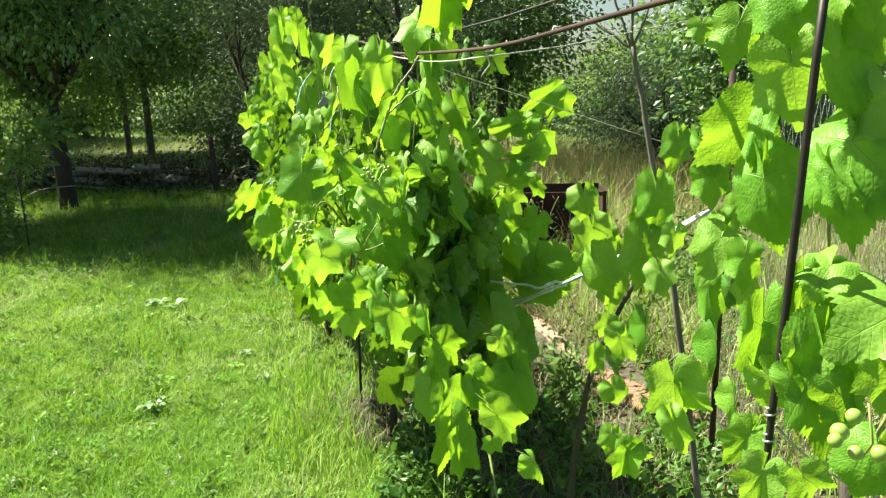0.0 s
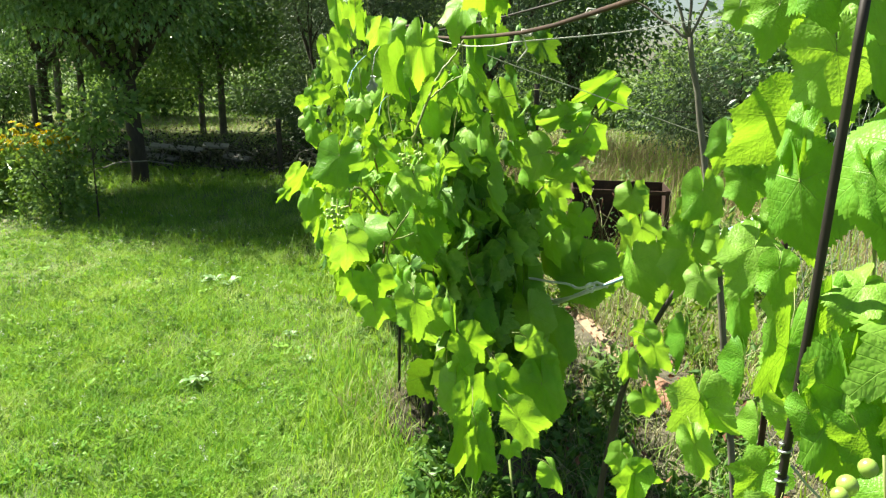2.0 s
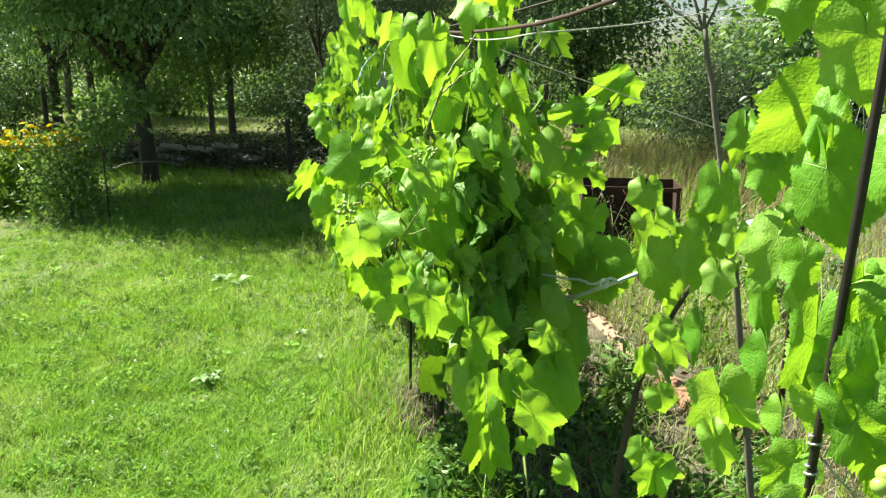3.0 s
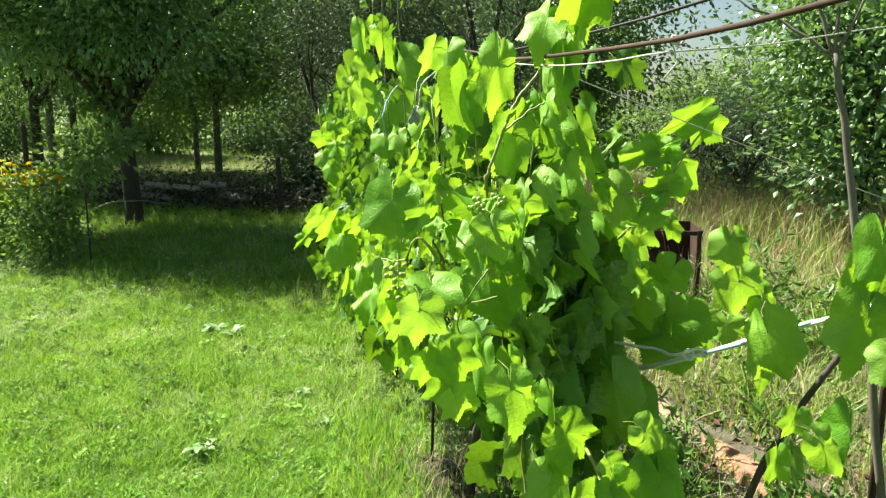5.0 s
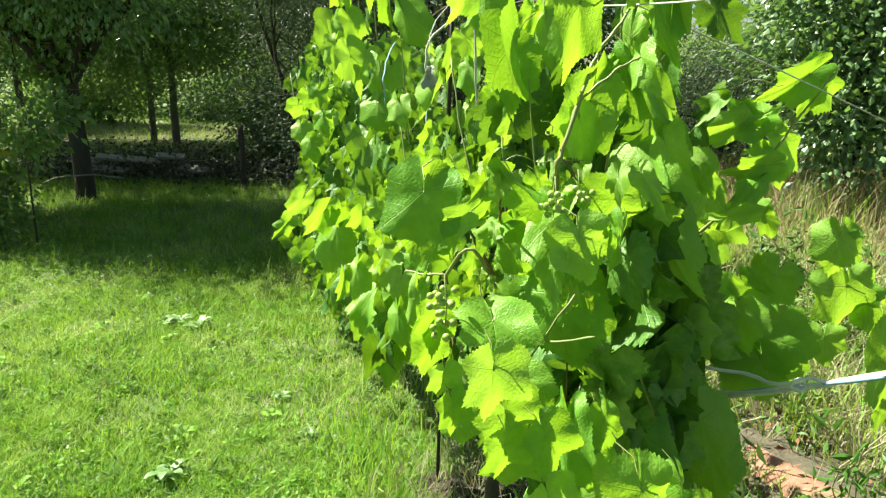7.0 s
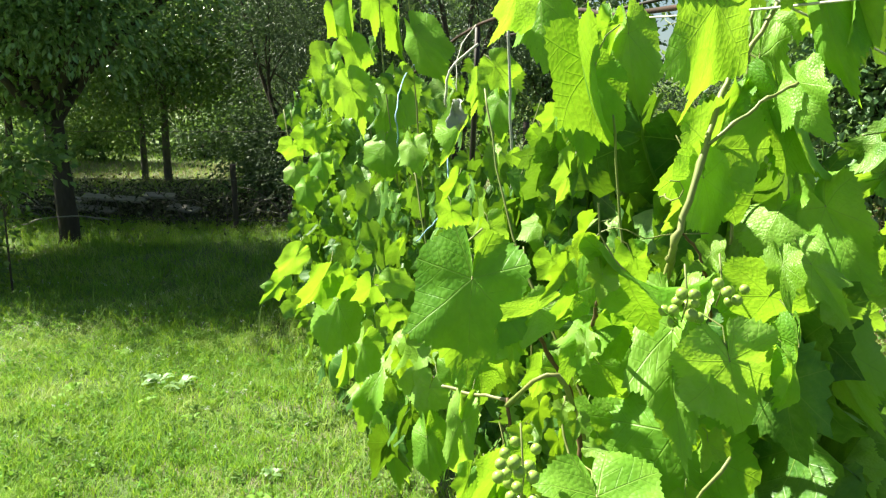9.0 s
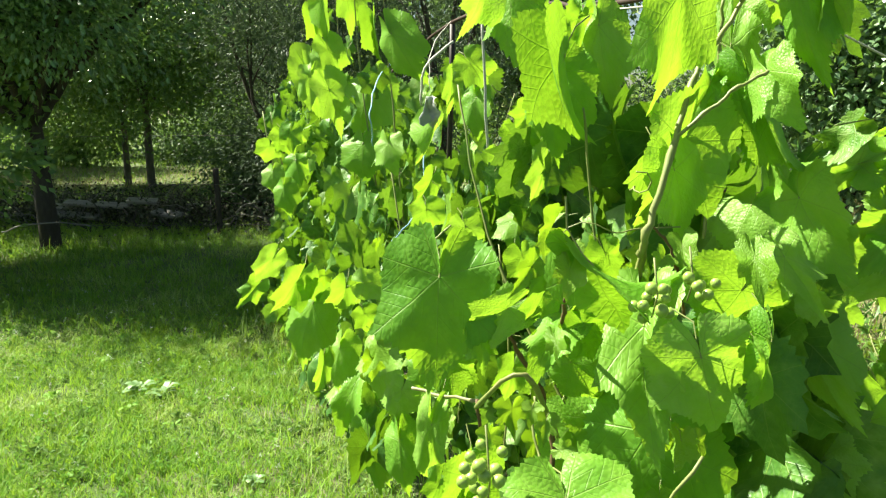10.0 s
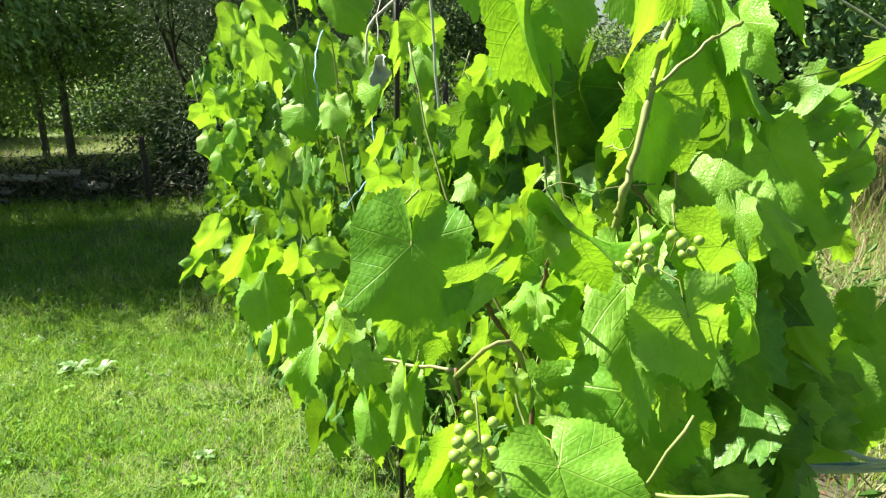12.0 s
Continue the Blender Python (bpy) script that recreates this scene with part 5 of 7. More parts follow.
tree((5.8, 12.5, 0), "dense leafy tree behind the netting", 0.12, 1.0, 6, ((0, 0, 3.4), (2.6, 2.4, 3.2)), 15000, 0.12, T1_CROWN, 153, narrow=0.6)
tree((0.9, 11.0, 0), "grey-green bush behind the dry grass", 0.05, 0.4, 8, ((0, 0, 1.0), (1.5, 1.0, 1.2)), 16000, 0.07, GREY_CROWN, 154, name="shrub", category="shrub", narrow=0.25, clump=0.2)


def brush_heap():
    rng = random.Random(81)
    heap = thing("brush_heap", (-6.4, 9.6, 0), "dark heap of cut brush under the trees", "brush heap")
    rs = np.random.RandomState(82)
    for k in range(170):
        x, y = -6.6 + rng.gauss(0, 1.5), 9.7 + rng.gauss(0, 0.35)
        p = Vector((x, y, 0))
        e = p + Vector((rng.gauss(0, 0.5), rng.gauss(0, 0.3), rng.uniform(0.15, 0.5)))
        bp = bent([p, p.lerp(e, 0.5) + Vector((0, 0, 0.1)), e], rng, 0.02)
        tube("stick", bp, taper(len(bp), 0.012, 0.004), (OLD_BARK, GREY_BARK, GREY_WOOD)[k % 3], heap, "", 4)
    c = np.stack([rs.normal(-6.7, 1.6, 9000), rs.normal(9.8, 0.45, 9000), np.abs(rs.normal(0.05, 0.17, 9000)) + 0.03], 1)
    leaf_quads("leaves", c, 0.06, 83, BRUSH, heap)
    bm = bmesh.new()
    bmesh.ops.create_cube(bm, size=1.0)
    bmesh.ops.scale(bm, vec=(0.9, 0.2, 0.035), verts=bm.verts)
    bmesh.ops.bevel(bm, geom=bm.edges[:], offset=0.006, segments=1, affect="EDGES")
    me = bpy.data.meshes.new("board")
    bm.to_mesh(me)
    bm.free()
    me.materials.append(GREY_WOOD)
    for x, y, z, turn, long in ((-6.9, 9.35, 0.3, 12, 0.9), (-7.6, 9.4, 0.26, -8, 0.55), (-6.2, 9.3, 0.36, 24, 0.4), (-7.2, 9.3, 0.16, 4, 0.7), (-5.9, 9.35, 0.2, -15, 0.5)):
        o = new("board", me)
        o.matrix_world = pose(x, y, z, 14, 4, turn) @ Matrix.Diagonal((long, 0.8, 1, 1))
        tagged(o, "weathered grey board lying on the brush", "board", "boards on the brush heap")
    stick = thing("fallen_branch", (-6.2, 7.58, 0.3), "bare pale branch leaning by the trunk", "branch")
    tube("stem", bent([(-6.75, 7.5, 0.2), (-6.4, 7.55, 0.3), (-6.0, 7.6, 0.34), (-5.7, 7.65, 0.3)], rng, 0.01), 0.008, GREY_WOOD, stick, "", 6)


brush_heap()


def flower_bed():
    rng = random.Random(91)
    group = "yellow coneflowers"
    for k in range(38):
        x, y = rng.uniform(-8.6, -5.55), rng.uniform(5.6, 7.2)
        x -= 0.45 * (y - 5.6)
        plant = thing("coneflower", (x, y, 0), "tall coneflower plant with orange-yellow blooms", "flower", group)
        h = rng.uniform(0.5, 0.85)
        c = []
        for j in range(4):
            top = Vector((x + rng.gauss(0, 0.14), y + rng.gauss(0, 0.14), h * rng.uniform(0.85, 1.1)))
            tube("stem", [(x + rng.gauss(0, .03), y, -0.02), (x + rng.gauss(0, .05), y, h * 0.5), top], [0.006, 0.005, 0.003], GREEN_CANE, plant, "", 4)
            for i in range(26):
                f = rng.uniform(0.08, 0.95)
                q = Vector((x, y, 0)).lerp(top, f) + Vector((rng.gauss(0, 0.08), rng.gauss(0, 0.08), 0))
                c.append(tuple(q))
            for _ in range(rng.choice((0, 1, 2, 3))):
                b = top + Vector((rng.gauss(0, 0.07), rng.gauss(0, 0.07), rng.uniform(-0.12, 0.05)))
                vs, fs = [], []
                m = Matrix.Translation(b) @ Euler((rng.uniform(-.7, .7), rng.uniform(-.7, .7), rng.uniform(0, 6))).to_matrix().to_4x4()
                ring = [Vector((0.012 * math.cos(math.pi * i / 11), 0.012 * math.sin(math.pi * i / 11), 0)) for i in range(22)]
                vs = [m @ q for q in ring] + [m @ Vector((0, 0, 0.014))]
                fs = [(i, (i + 1) % 22, 22) for i in range(22)]
                for i in range(11):
                    a = math.pi * (2 * i + 0.5) / 11
                    e, w = Vector((math.cos(a), math.sin(a), 0)), Vector((-math.sin(a), math.cos(a), 0))
                    o = len(vs)
                    vs += [m @ (e * 0.032 - w * 0.009), m @ (e * 0.05 - Vector((0, 0, 0.012))), m @ (e * 0.032 + w * 0.009)]
                    fs.append((2 * i, o, o + 1, o + 2, 2 * i + 1))
                piece("bloom", mesh_of("bloom", vs, fs, PETAL), plant)
        leaf_quads("leaves", np.array(c), 0.13, 93 + k, BED_LEAF if k % 3 else BRIGHT_SHRUB, plant, "", 0.42, 0.5)


flower_bed()
tree((-5.1, 5.7, 0), "thin leafy sapling at the end of the flower bed", 0.008, 0.7, 4, ((0, 0, 0.8), (0.14, 0.14, 0.6)), 640, 0.07, LIGHT_CROWN, 160, name="sapling", category="sapling", narrow=0.7, clump=0.12, floor_z=0.05)
tree((-5.45, 5.6, 0), "dark leafy bush at the end of the flower bed", 0.015, 0.2, 3, ((0, 0, 0.22), (0.26, 0.26, 0.22)), 1500, 0.055, LIGHT_CROWN, 161, name="shrub", category="shrub", narrow=0.6, clump=0.12, floor_z=0.0)


# ---- lawn weeds ----
def rosette(x, y, size, count, seed, mat, label):
    """Low weed: broad leaves spreading from one root."""
    rng = random.Random(seed)
    ob = thing("weed", (x, y, 0), label, "weed", "lawn weeds")
    for i in range(count):
        a = 2 * math.pi * i / count + rng.uniform(-0.4, 0.4)
        L, W = size * rng.uniform(0.6, 1.1), size * rng.uniform(0.16, 0.26)
        up = rng.uniform(0.15, 0.6)
        e, s = Vector((math.cos(a), math.sin(a), 0)), Vector((-math.sin(a), math.cos(a), 0))
        vs, fs = [], []
        for k, (f, g) in enumerate(((0, 0.15), (0.3, 0.7), (0.6, 1.0), (0.85, 0.7), (1.0, 0.1))):
            c = e * (L * f) + Vector((0, 0, 0.005 + L * up * math.sin(f * 2.2)))
            vs += [c - s * W * g + Vector((0, 0, 0.15 * W * g)), c, c + s * W * g + Vector((0, 0, 0.15 * W * g))]
        for k in range(4):
            o = 3 * k
            fs += [(o, o + 1, o + 4, o + 3), (o + 1, o + 2, o + 5, o + 4)]
        lf = new("leaf", mesh_of("leaf", vs, fs, mat))
        lf.parent = ob
    return ob


def lawn_weeds():
    for k, (x, y, s) in enumerate(((-1.97, 2.8, 0.1), (-2.9, 4.3, 0.11), (-2.75, 4.28, 0.1), (-1.87, 3.52, 0.06), (-1.61, 3.22, 0.06))):
        rosette(x, y, s * 0.82, 13, 200 + k, WEED_SILVER, "pale broad-leaved weed in the lawn")
    rng = random.Random(77)
    for k in range(46):
        y = rng.uniform(2.2, 6.0)
        x = row_x(y) - rng.uniform(0.3, 3.6)
        rosette(x, y, rng.uniform(0.025, 0.06), rng.randrange(5, 9), 300 + k, GRASS, "small green weed in the lawn")


lawn_weeds()


def clover_heads():
    rs = np.random.RandomState(17)
    n = 260
    y = rs.uniform(2.0, 6.5, n)
    x = 0.18 - 0.536 * (y - 0.71) - rs.uniform(0.3, 4.0, n)
    c = np.repeat(np.stack([x, y, rs.uniform(0.03, 0.075, n)], 1), 7, 0) + rs.normal(0, 0.005, (n * 7, 3))
    tagged(leaf_quads("clover_flowers", c, 0.011, 18, CLOVER), "tiny white clover heads scattered in the lawn", "flower", "", "stuff")


clover_heads()


def bed_weeds():
    """Leafy weeds between the dry stalks."""
    rng, rs = random.Random(19), np.random.RandomState(20)
    for k in range(64):
        y = rng.uniform(2.6, 9.5)
        x = row_x(y) + rng.uniform(0.5, 3.4)
        h = rng.uniform(0.15, 0.45) + 0.03 * max(0.0, y - 4.0)
        ob = thing("weed", (x, y, 0), "leafy green weed standing in the dry bed", "weed", "bed weeds")
        tops = []
        for _ in range(4):
            e = (x + rng.gauss(0, h * 0.3), y + rng.gauss(0, h * 0.3), h * rng.uniform(0.7, 1.2))
            tube("stem", bent([(x, y, -0.02), (x + rng.gauss(0, .02), y, h * 0.5), e], rng, 0.006), 0.0028, GREEN_CANE if k % 2 else STRAW, ob, "", 4)
            tops.append(e)
        f = rs.uniform(0.15, 1.0, 130)[:, None]
        t = np.array(tops)[rs.randint(0, 4, 130)]
        c = np.array([[x, y, 0]]) * (1 - f) + t * f + rs.normal(0, 0.035, (130, 3))
        leaf_quads("leaves", c, 0.035 + 0.02 * (k % 3), 400 + k, (WEED_LEAF, BRIGHT_SHRUB, WEED_PALE, BRIGHT_SHRUB)[k % 4], ob, "", 0.35, 0.2)


bed_weeds()


def small_things():
    rng, rs = random.Random(55), np.random.RandomState(56)
    film = thing("plastic_scrap", (-0.905, 2.42, 1.40), "torn scrap of milky plastic film caught on the trellis", "plastic film")
    vs, fs = [], []
    for i in range(7):
        for k in range(9):
            u, v = i / 6 - 0.5, k / 8
            q = Vector((0.032 * u, 0.0, 0.05 * v)) + Vector((0.0, 0.012 * math.sin(u * 5 + v * 4), 0)) + 0.012 * Vector((noise.noise(Vector((u * 3, v * 3, 1))), noise.noise(Vector((u * 3, v * 3, 5))), noise.noise(Vector((u * 4, v * 4, 9)))))
            vs.append(q + Vector((-0.905, 2.42, 1.38)))
    for i in range(6):
        for k in range(8):
            fs.append((i * 9 + k, (i + 1) * 9 + k, (i + 1) * 9 + k + 1, i * 9 + k + 1))
    sheet = piece("film", mesh_of("film", vs, fs, PLASTIC), film)
    thick = sheet.modifiers.new("thickness", "SOLIDIFY")
    thick.thickness = 0.0006
    tube("string", bent([(-0.905, 2.42, 1.445), (-0.92, 2.5, 1.52), (-0.93, 2.74, 1.6)], rng, 0.002), 0.0009, ROPE, film, "", 4)
    head = thing("dry_inflorescence", (-1.558, 4.0, 1.05), "dry yellow-green flower cluster standing out of the vine", "flower cluster")
    tube("stalk", bent([(-1.56, 4.02, 0.8), (-1.565, 4.01, 1.0), (-1.558, 4.0, 1.22)], rng, 0.003), 0.002, GREEN_CANE, head, "", 5)
    c = np.stack([rs.normal(-1.558, 0.035, 260), rs.normal(4.0, 0.035, 260), rs.uniform(1.0, 1.24, 260)], 1)
    leaf_quads("florets", c, 0.016, 57, YELLOW_DRY, head, "", 0.7, 0.0)
    tarp = thing("tarpaulin", (-14.6, 11.2, 0), "folded blue and white plastic sheet on the ground", "plastic sheet")
    for x0, x1, mat, nm in ((-15.0, -14.6, PLASTIC, "white_fold"), (-14.6, -14.2, BLUE_PLASTIC, "blue_fold")):
        v2, f2 = [], []
        for i in range(9):
            for k in range(7):
                x, y = x0 + (x1 - x0) * i / 8, 11.1 + 0.25 * k / 6
                v2.append((x, y, 0.3 + 0.06 * math.sin(k / 6 * math.pi) + 0.03 * noise.noise(Vector((x * 9, y * 9, 0)))))
                v2[-1] = (v2[-1][0], v2[-1][1], v2[-1][2] if 0 < k < 6 else 0.0)
        for i in range(8):
            for k in range(6):
                f2.append((i * 7 + k, (i + 1) * 7 + k, (i + 1) * 7 + k + 1, i * 7 + k + 1))
        piece(nm, mesh_of(nm, v2, f2, mat), tarp)


small_things()


# ---- single leaves of the vines ----
leaf_at(MAIN, (-1.385, 2.995, 1.280), 0.060, (0.05, -0.40, -0.92), (0.01, -0.92, 0.40), 0, 0.80)
leaf_at(MAIN, (-1.458, 3.237, 1.517), 0.112, (-0.03, -0.32, -0.95), (0.18, -0.93, 0.31), 7, 0.70)
leaf_at(MAIN, (-1.412, 2.960, 1.355), 0.063, (0.03, -0.21, -0.98), (0.03, -0.98, 0.21), 0, 0.90)
leaf_at(MAIN, (-1.311, 2.751, 1.294), 0.071, (0.34, -0.44, -0.83), (0.33, -0.78, 0.54), 8, 0.80)
leaf_at(MAIN, (-2.489, 5.795, 1.756), 0.274, (-0.08, -0.31, -0.95), (0.03, -0.95, 0.31), 1, 0.70)
leaf_at(MAIN, (-0.364, 1.810, 1.680), 0.138, (-0.15, 0.29, -0.94), (0.21, -0.92, -0.32), 6, 0.60)
leaf_at(MAIN, (-0.305, 1.785, 1.692), 0.100, (0.03, 0.39, -0.92), (0.18, -0.91, -0.37), 8, 0.70)
leaf_at(MAIN, (-1.946, 4.507, 1.865), 0.150, (0.01, 0.35, -0.94), (0.39, -0.87, -0.32), 6, 0.50)
leaf_at(MAIN, (-0.296, 2.233, 1.216), 0.107, (-0.78, -0.58, -0.22), (0.49, -0.79, 0.36), 11, 1.11)
leaf_at(MAIN, (-0.238, 2.263, 1.324), 0.130, (-0.92, -0.18, -0.34), (0.24, -0.96, -0.13), 13, 0.44)
leaf_at(MAIN, (-0.231, 2.273, 1.331), 0.063, (-0.69, 0.03, 0.73), (-0.20, -0.97, -0.14), 12, 0.85)
leaf_at(MAIN, (-0.223, 2.273, 1.323), 0.095, (0.75, 0.46, 0.48), (0.16, -0.83, 0.53), 10, 0.64)
leaf_at(MAIN, (-0.200, 2.247, 1.258), 0.047, (-0.66, -0.63, 0.41), (0.71, -0.70, 0.08), 3, 0.90)
leaf_at(MAIN, (-0.196, 2.235, 1.245), 0.093, (-0.95, -0.16, -0.25), (0.20, -0.96, -0.18), 12, 0.56)
leaf_at(MAIN, (-0.205, 2.213, 1.222), 0.085, (-0.55, -0.77, -0.34), (0.35, -0.58, 0.74), 14, 0.52)
leaf_at(MAIN, (-0.250, 2.233, 1.144), 0.096, (0.90, -0.12, 0.43), (-0.12, -0.99, -0.02), 13, 0.50)
leaf_at(MAIN, (-0.180, 2.267, 1.267), 0.091, (0.37, -0.10, -0.92), (-0.02, -0.99, 0.11), 14, 0.68)
leaf_at(MAIN, (-0.172, 2.288, 1.280), 0.099, (0.76, 0.37, -0.53), (0.49, -0.87, 0.09), 10, 0.79)
leaf_at(MAIN, (-0.267, 2.272, 1.131), 0.094, (0.80, -0.01, -0.60), (0.03, -1.00, 0.06), 11, 0.68)
leaf_at(MAIN, (-0.177, 2.291, 1.139), 0.067, (0.52, -0.04, -0.85), (0.12, -0.99, 0.12), 1, 0.58)
leaf_at(MAIN, (-0.133, 2.251, 1.416), 0.114, (-0.83, -0.18, -0.52), (0.23, -0.97, -0.03), 12, 0.52)
leaf_at(MAIN, (-0.118, 2.270, 1.409), 0.088, (-0.13, -0.13, -0.98), (0.32, -0.94, 0.08), 10, 0.62)
leaf_at(MAIN, (-0.109, 2.289, 1.402), 0.103, (0.73, 0.27, -0.63), (0.33, -0.95, -0.03), 13, 0.62)
leaf_at(MAIN, (-0.407, 2.170, 1.375), 0.133, (0.26, -0.05, -0.96), (0.14, -0.99, 0.09), 14, 0.48)
leaf_at(MAIN, (-0.280, 2.328, 1.104), 0.166, (0.15, -0.26, -0.95), (-0.10, -0.96, 0.25), 11, 0.42)
leaf_at(MAIN, (-0.339, 2.289, 1.123), 0.136, (0.24, -0.16, -0.96), (0.03, -0.99, 0.17), 14, 0.45)
leaf_at(MAIN, (-0.349, 2.302, 0.990), 0.124, (0.31, -0.20, -0.93), (-0.10, -0.98, 0.18), 10, 0.81)
leaf_at(MAIN, (-0.275, 2.339, 0.966), 0.105, (-0.06, -0.33, -0.94), (-0.07, -0.94, 0.34), 14, 0.72)
leaf_at(MAIN, (-0.226, 2.358, 0.921), 0.121, (-0.11, -0.29, -0.95), (-0.02, -0.96, 0.29), 11, 0.54)
leaf_at(MAIN, (-0.403, 2.082, 1.257), 0.128, (-0.01, -0.19, -0.98), (0.55, -0.82, 0.16), 8, 0.40)
leaf_at(MAIN, (-0.371, 2.188, 1.298), 0.082, (0.21, 0.01, -0.98), (0.47, -0.88, 0.09), 12, 0.60)
leaf_at(MAIN, (-0.032, 2.292, 1.102), 0.093, (-0.04, -0.23, -0.97), (0.04, -0.97, 0.23), 14, 0.91)
leaf_at(MAIN, (-0.007, 2.311, 1.116), 0.033, (0.89, 0.46, 0.05), (0.33, -0.71, 0.62), 12, 1.32)
leaf_at(MAIN, (0.002, 2.326, 0.993), 0.123, (0.22, 0.03, -0.98), (0.23, -0.97, 0.02), 13, 0.93)
leaf_at(MAIN, (0.051, 2.341, 0.957), 0.097, (0.34, -0.03, -0.94), (-0.08, -1.00, 0.01), 11, 0.66)
leaf_at(MAIN, (-0.071, 2.434, 0.855), 0.077, (-0.13, -0.27, -0.95), (-0.12, -0.95, 0.29), 14, 1.15)
leaf_at(MAIN, (-0.013, 2.377, 0.864), 0.074, (0.14, -0.25, -0.96), (-0.09, -0.97, 0.24), 11, 1.07)
leaf_at(MAIN, (-0.766, 1.843, 1.230), 0.129, (-0.00, -0.33, -0.94), (0.08, -0.94, 0.33), 10, 0.82)
leaf_at(MAIN, (-0.515, 1.728, 1.195), 0.082, (0.28, -0.01, -0.96), (0.19, -0.98, 0.06), 11, 0.95)
leaf_at(MAIN, (-0.558, 1.797, 1.201), 0.142, (-0.05, -0.69, -0.72), (-0.45, -0.63, 0.63), 12, 0.48)
leaf_at(MAIN, (-0.534, 1.826, 1.511), 0.136, (-0.04, -0.01, -1.00), (0.30, -0.96, -0.01), 13, 0.47)
leaf_at(MAIN, (-0.656, 2.024, 1.447), 0.113, (-0.08, -0.43, -0.90), (-0.18, -0.88, 0.44), 14, 0.63)
leaf_at(MAIN, (-0.647, 2.003, 1.465), 0.119, (0.06, -0.26, -0.96), (-0.63, -0.76, 0.16), 6, 0.35)
leaf_at(MAIN, (-0.728, 2.136, 1.561), 0.110, (0.08, -0.45, -0.89), (-0.19, -0.88, 0.43), 11, 0.70)
leaf_at(MAIN, (-0.758, 2.111, 1.565), 0.082, (-0.35, -0.07, -0.93), (0.65, -0.74, -0.18), 12, 0.65)
leaf_at(MAIN, (-0.694, 2.192, 1.553), 0.041, (0.14, -0.39, -0.91), (-0.03, -0.92, 0.39), 2, 0.63)
leaf_at(MAIN, (-0.609, 2.101, 1.510), 0.120, (0.10, -0.39, -0.91), (-0.28, -0.89, 0.35), 14, 0.45)
leaf_at(MAIN, (-0.635, 2.099, 1.521), 0.065, (-0.28, -0.09, -0.95), (0.48, -0.87, -0.06), 7, 0.66)
leaf_at(MAIN, (-0.662, 2.080, 1.492), 0.023, (0.19, -0.04, -0.98), (0.31, -0.95, 0.10), 1, 0.99)
leaf_at(MAIN, (-0.597, 2.126, 1.387), 0.044, (-0.04, -0.40, -0.91), (0.25, -0.89, 0.38), 1, 0.64, True)
leaf_at(MAIN, (-0.618, 2.106, 1.435), 0.028, (0.03, -0.31, -0.95), (0.06, -0.95, 0.31), 0, 0.70, True)
leaf_at(MAIN, (-0.519, 1.902, 1.370), 0.126, (-0.33, 0.02, -0.95), (0.31, -0.94, -0.13), 12, 0.66)
leaf_at(MAIN, (-0.577, 2.055, 1.355), 0.034, (0.23, -0.37, -0.90), (0.26, -0.87, 0.42), 3, 1.04)
leaf_at(MAIN, (-0.529, 1.881, 1.342), 0.090, (0.30, 0.16, -0.94), (0.50, -0.87, 0.01), 10, 0.56)
leaf_at(MAIN, (-0.445, 1.891, 1.439), 0.076, (0.10, -0.69, -0.71), (-0.79, -0.49, 0.37), 13, 0.70)
leaf_at(MAIN, (-0.455, 1.914, 1.427), 0.110, (0.24, 0.01, -0.97), (0.43, -0.89, 0.10), 8, 0.35)
leaf_at(MAIN, (-0.463, 1.936, 1.419), 0.086, (0.02, -0.05, -1.00), (0.40, -0.92, 0.05), 7, 0.35)
leaf_at(MAIN, (-0.425, 1.929, 1.401), 0.082, (0.18, -0.15, -0.97), (-0.80, -0.60, -0.06), 6, 0.35)
leaf_at(MAIN, (-0.429, 1.880, 1.521), 0.115, (0.13, -0.34, -0.93), (-0.55, -0.80, 0.21), 14, 0.35)
leaf_at(MAIN, (-0.406, 1.896, 1.517), 0.076, (0.11, -0.20, -0.97), (0.32, -0.92, 0.23), 6, 0.35)
leaf_at(MAIN, (-0.434, 1.942, 1.523), 0.055, (0.57, 0.15, -0.81), (0.14, -0.99, -0.08), 1, 0.51)
leaf_at(MAIN, (-0.461, 2.014, 1.472), 0.151, (-0.03, -0.19, -0.98), (-0.47, -0.87, 0.18), 11, 0.35)
leaf_at(MAIN, (-0.494, 1.920, 1.428), 0.049, (-0.36, -0.61, -0.71), (0.20, -0.79, 0.58), 9, 0.51)
leaf_at(MAIN, (-0.483, 1.997, 1.334), 0.025, (0.57, -0.06, -0.82), (-0.02, -1.00, 0.06), 2, 1.02)
leaf_at(MAIN, (-0.441, 1.946, 1.299), 0.070, (-0.46, -0.47, -0.75), (-0.32, -0.70, 0.64), 14, 1.12)
leaf_at(MAIN, (-0.400, 1.918, 1.311), 0.111, (0.19, -0.64, -0.75), (-0.76, -0.58, 0.30), 13, 0.64)
leaf_at(MAIN, (-0.329, 2.005, 1.249), 0.053, (0.43, 0.08, -0.90), (-0.10, -0.99, -0.13), 11, 0.67)
leaf_at(MAIN, (-0.471, 1.807, 1.237), 0.067, (-0.49, -0.04, -0.87), (0.35, -0.92, -0.16), 11, 1.35)
leaf_at(MAIN, (-0.467, 1.782, 1.272), 0.053, (0.02, -0.73, -0.69), (-0.19, -0.68, 0.71), 0, 0.53, True)
leaf_at(MAIN, (-0.430, 1.835, 1.264), 0.077, (0.46, -0.54, -0.70), (-0.28, -0.84, 0.47), 3, 0.47)
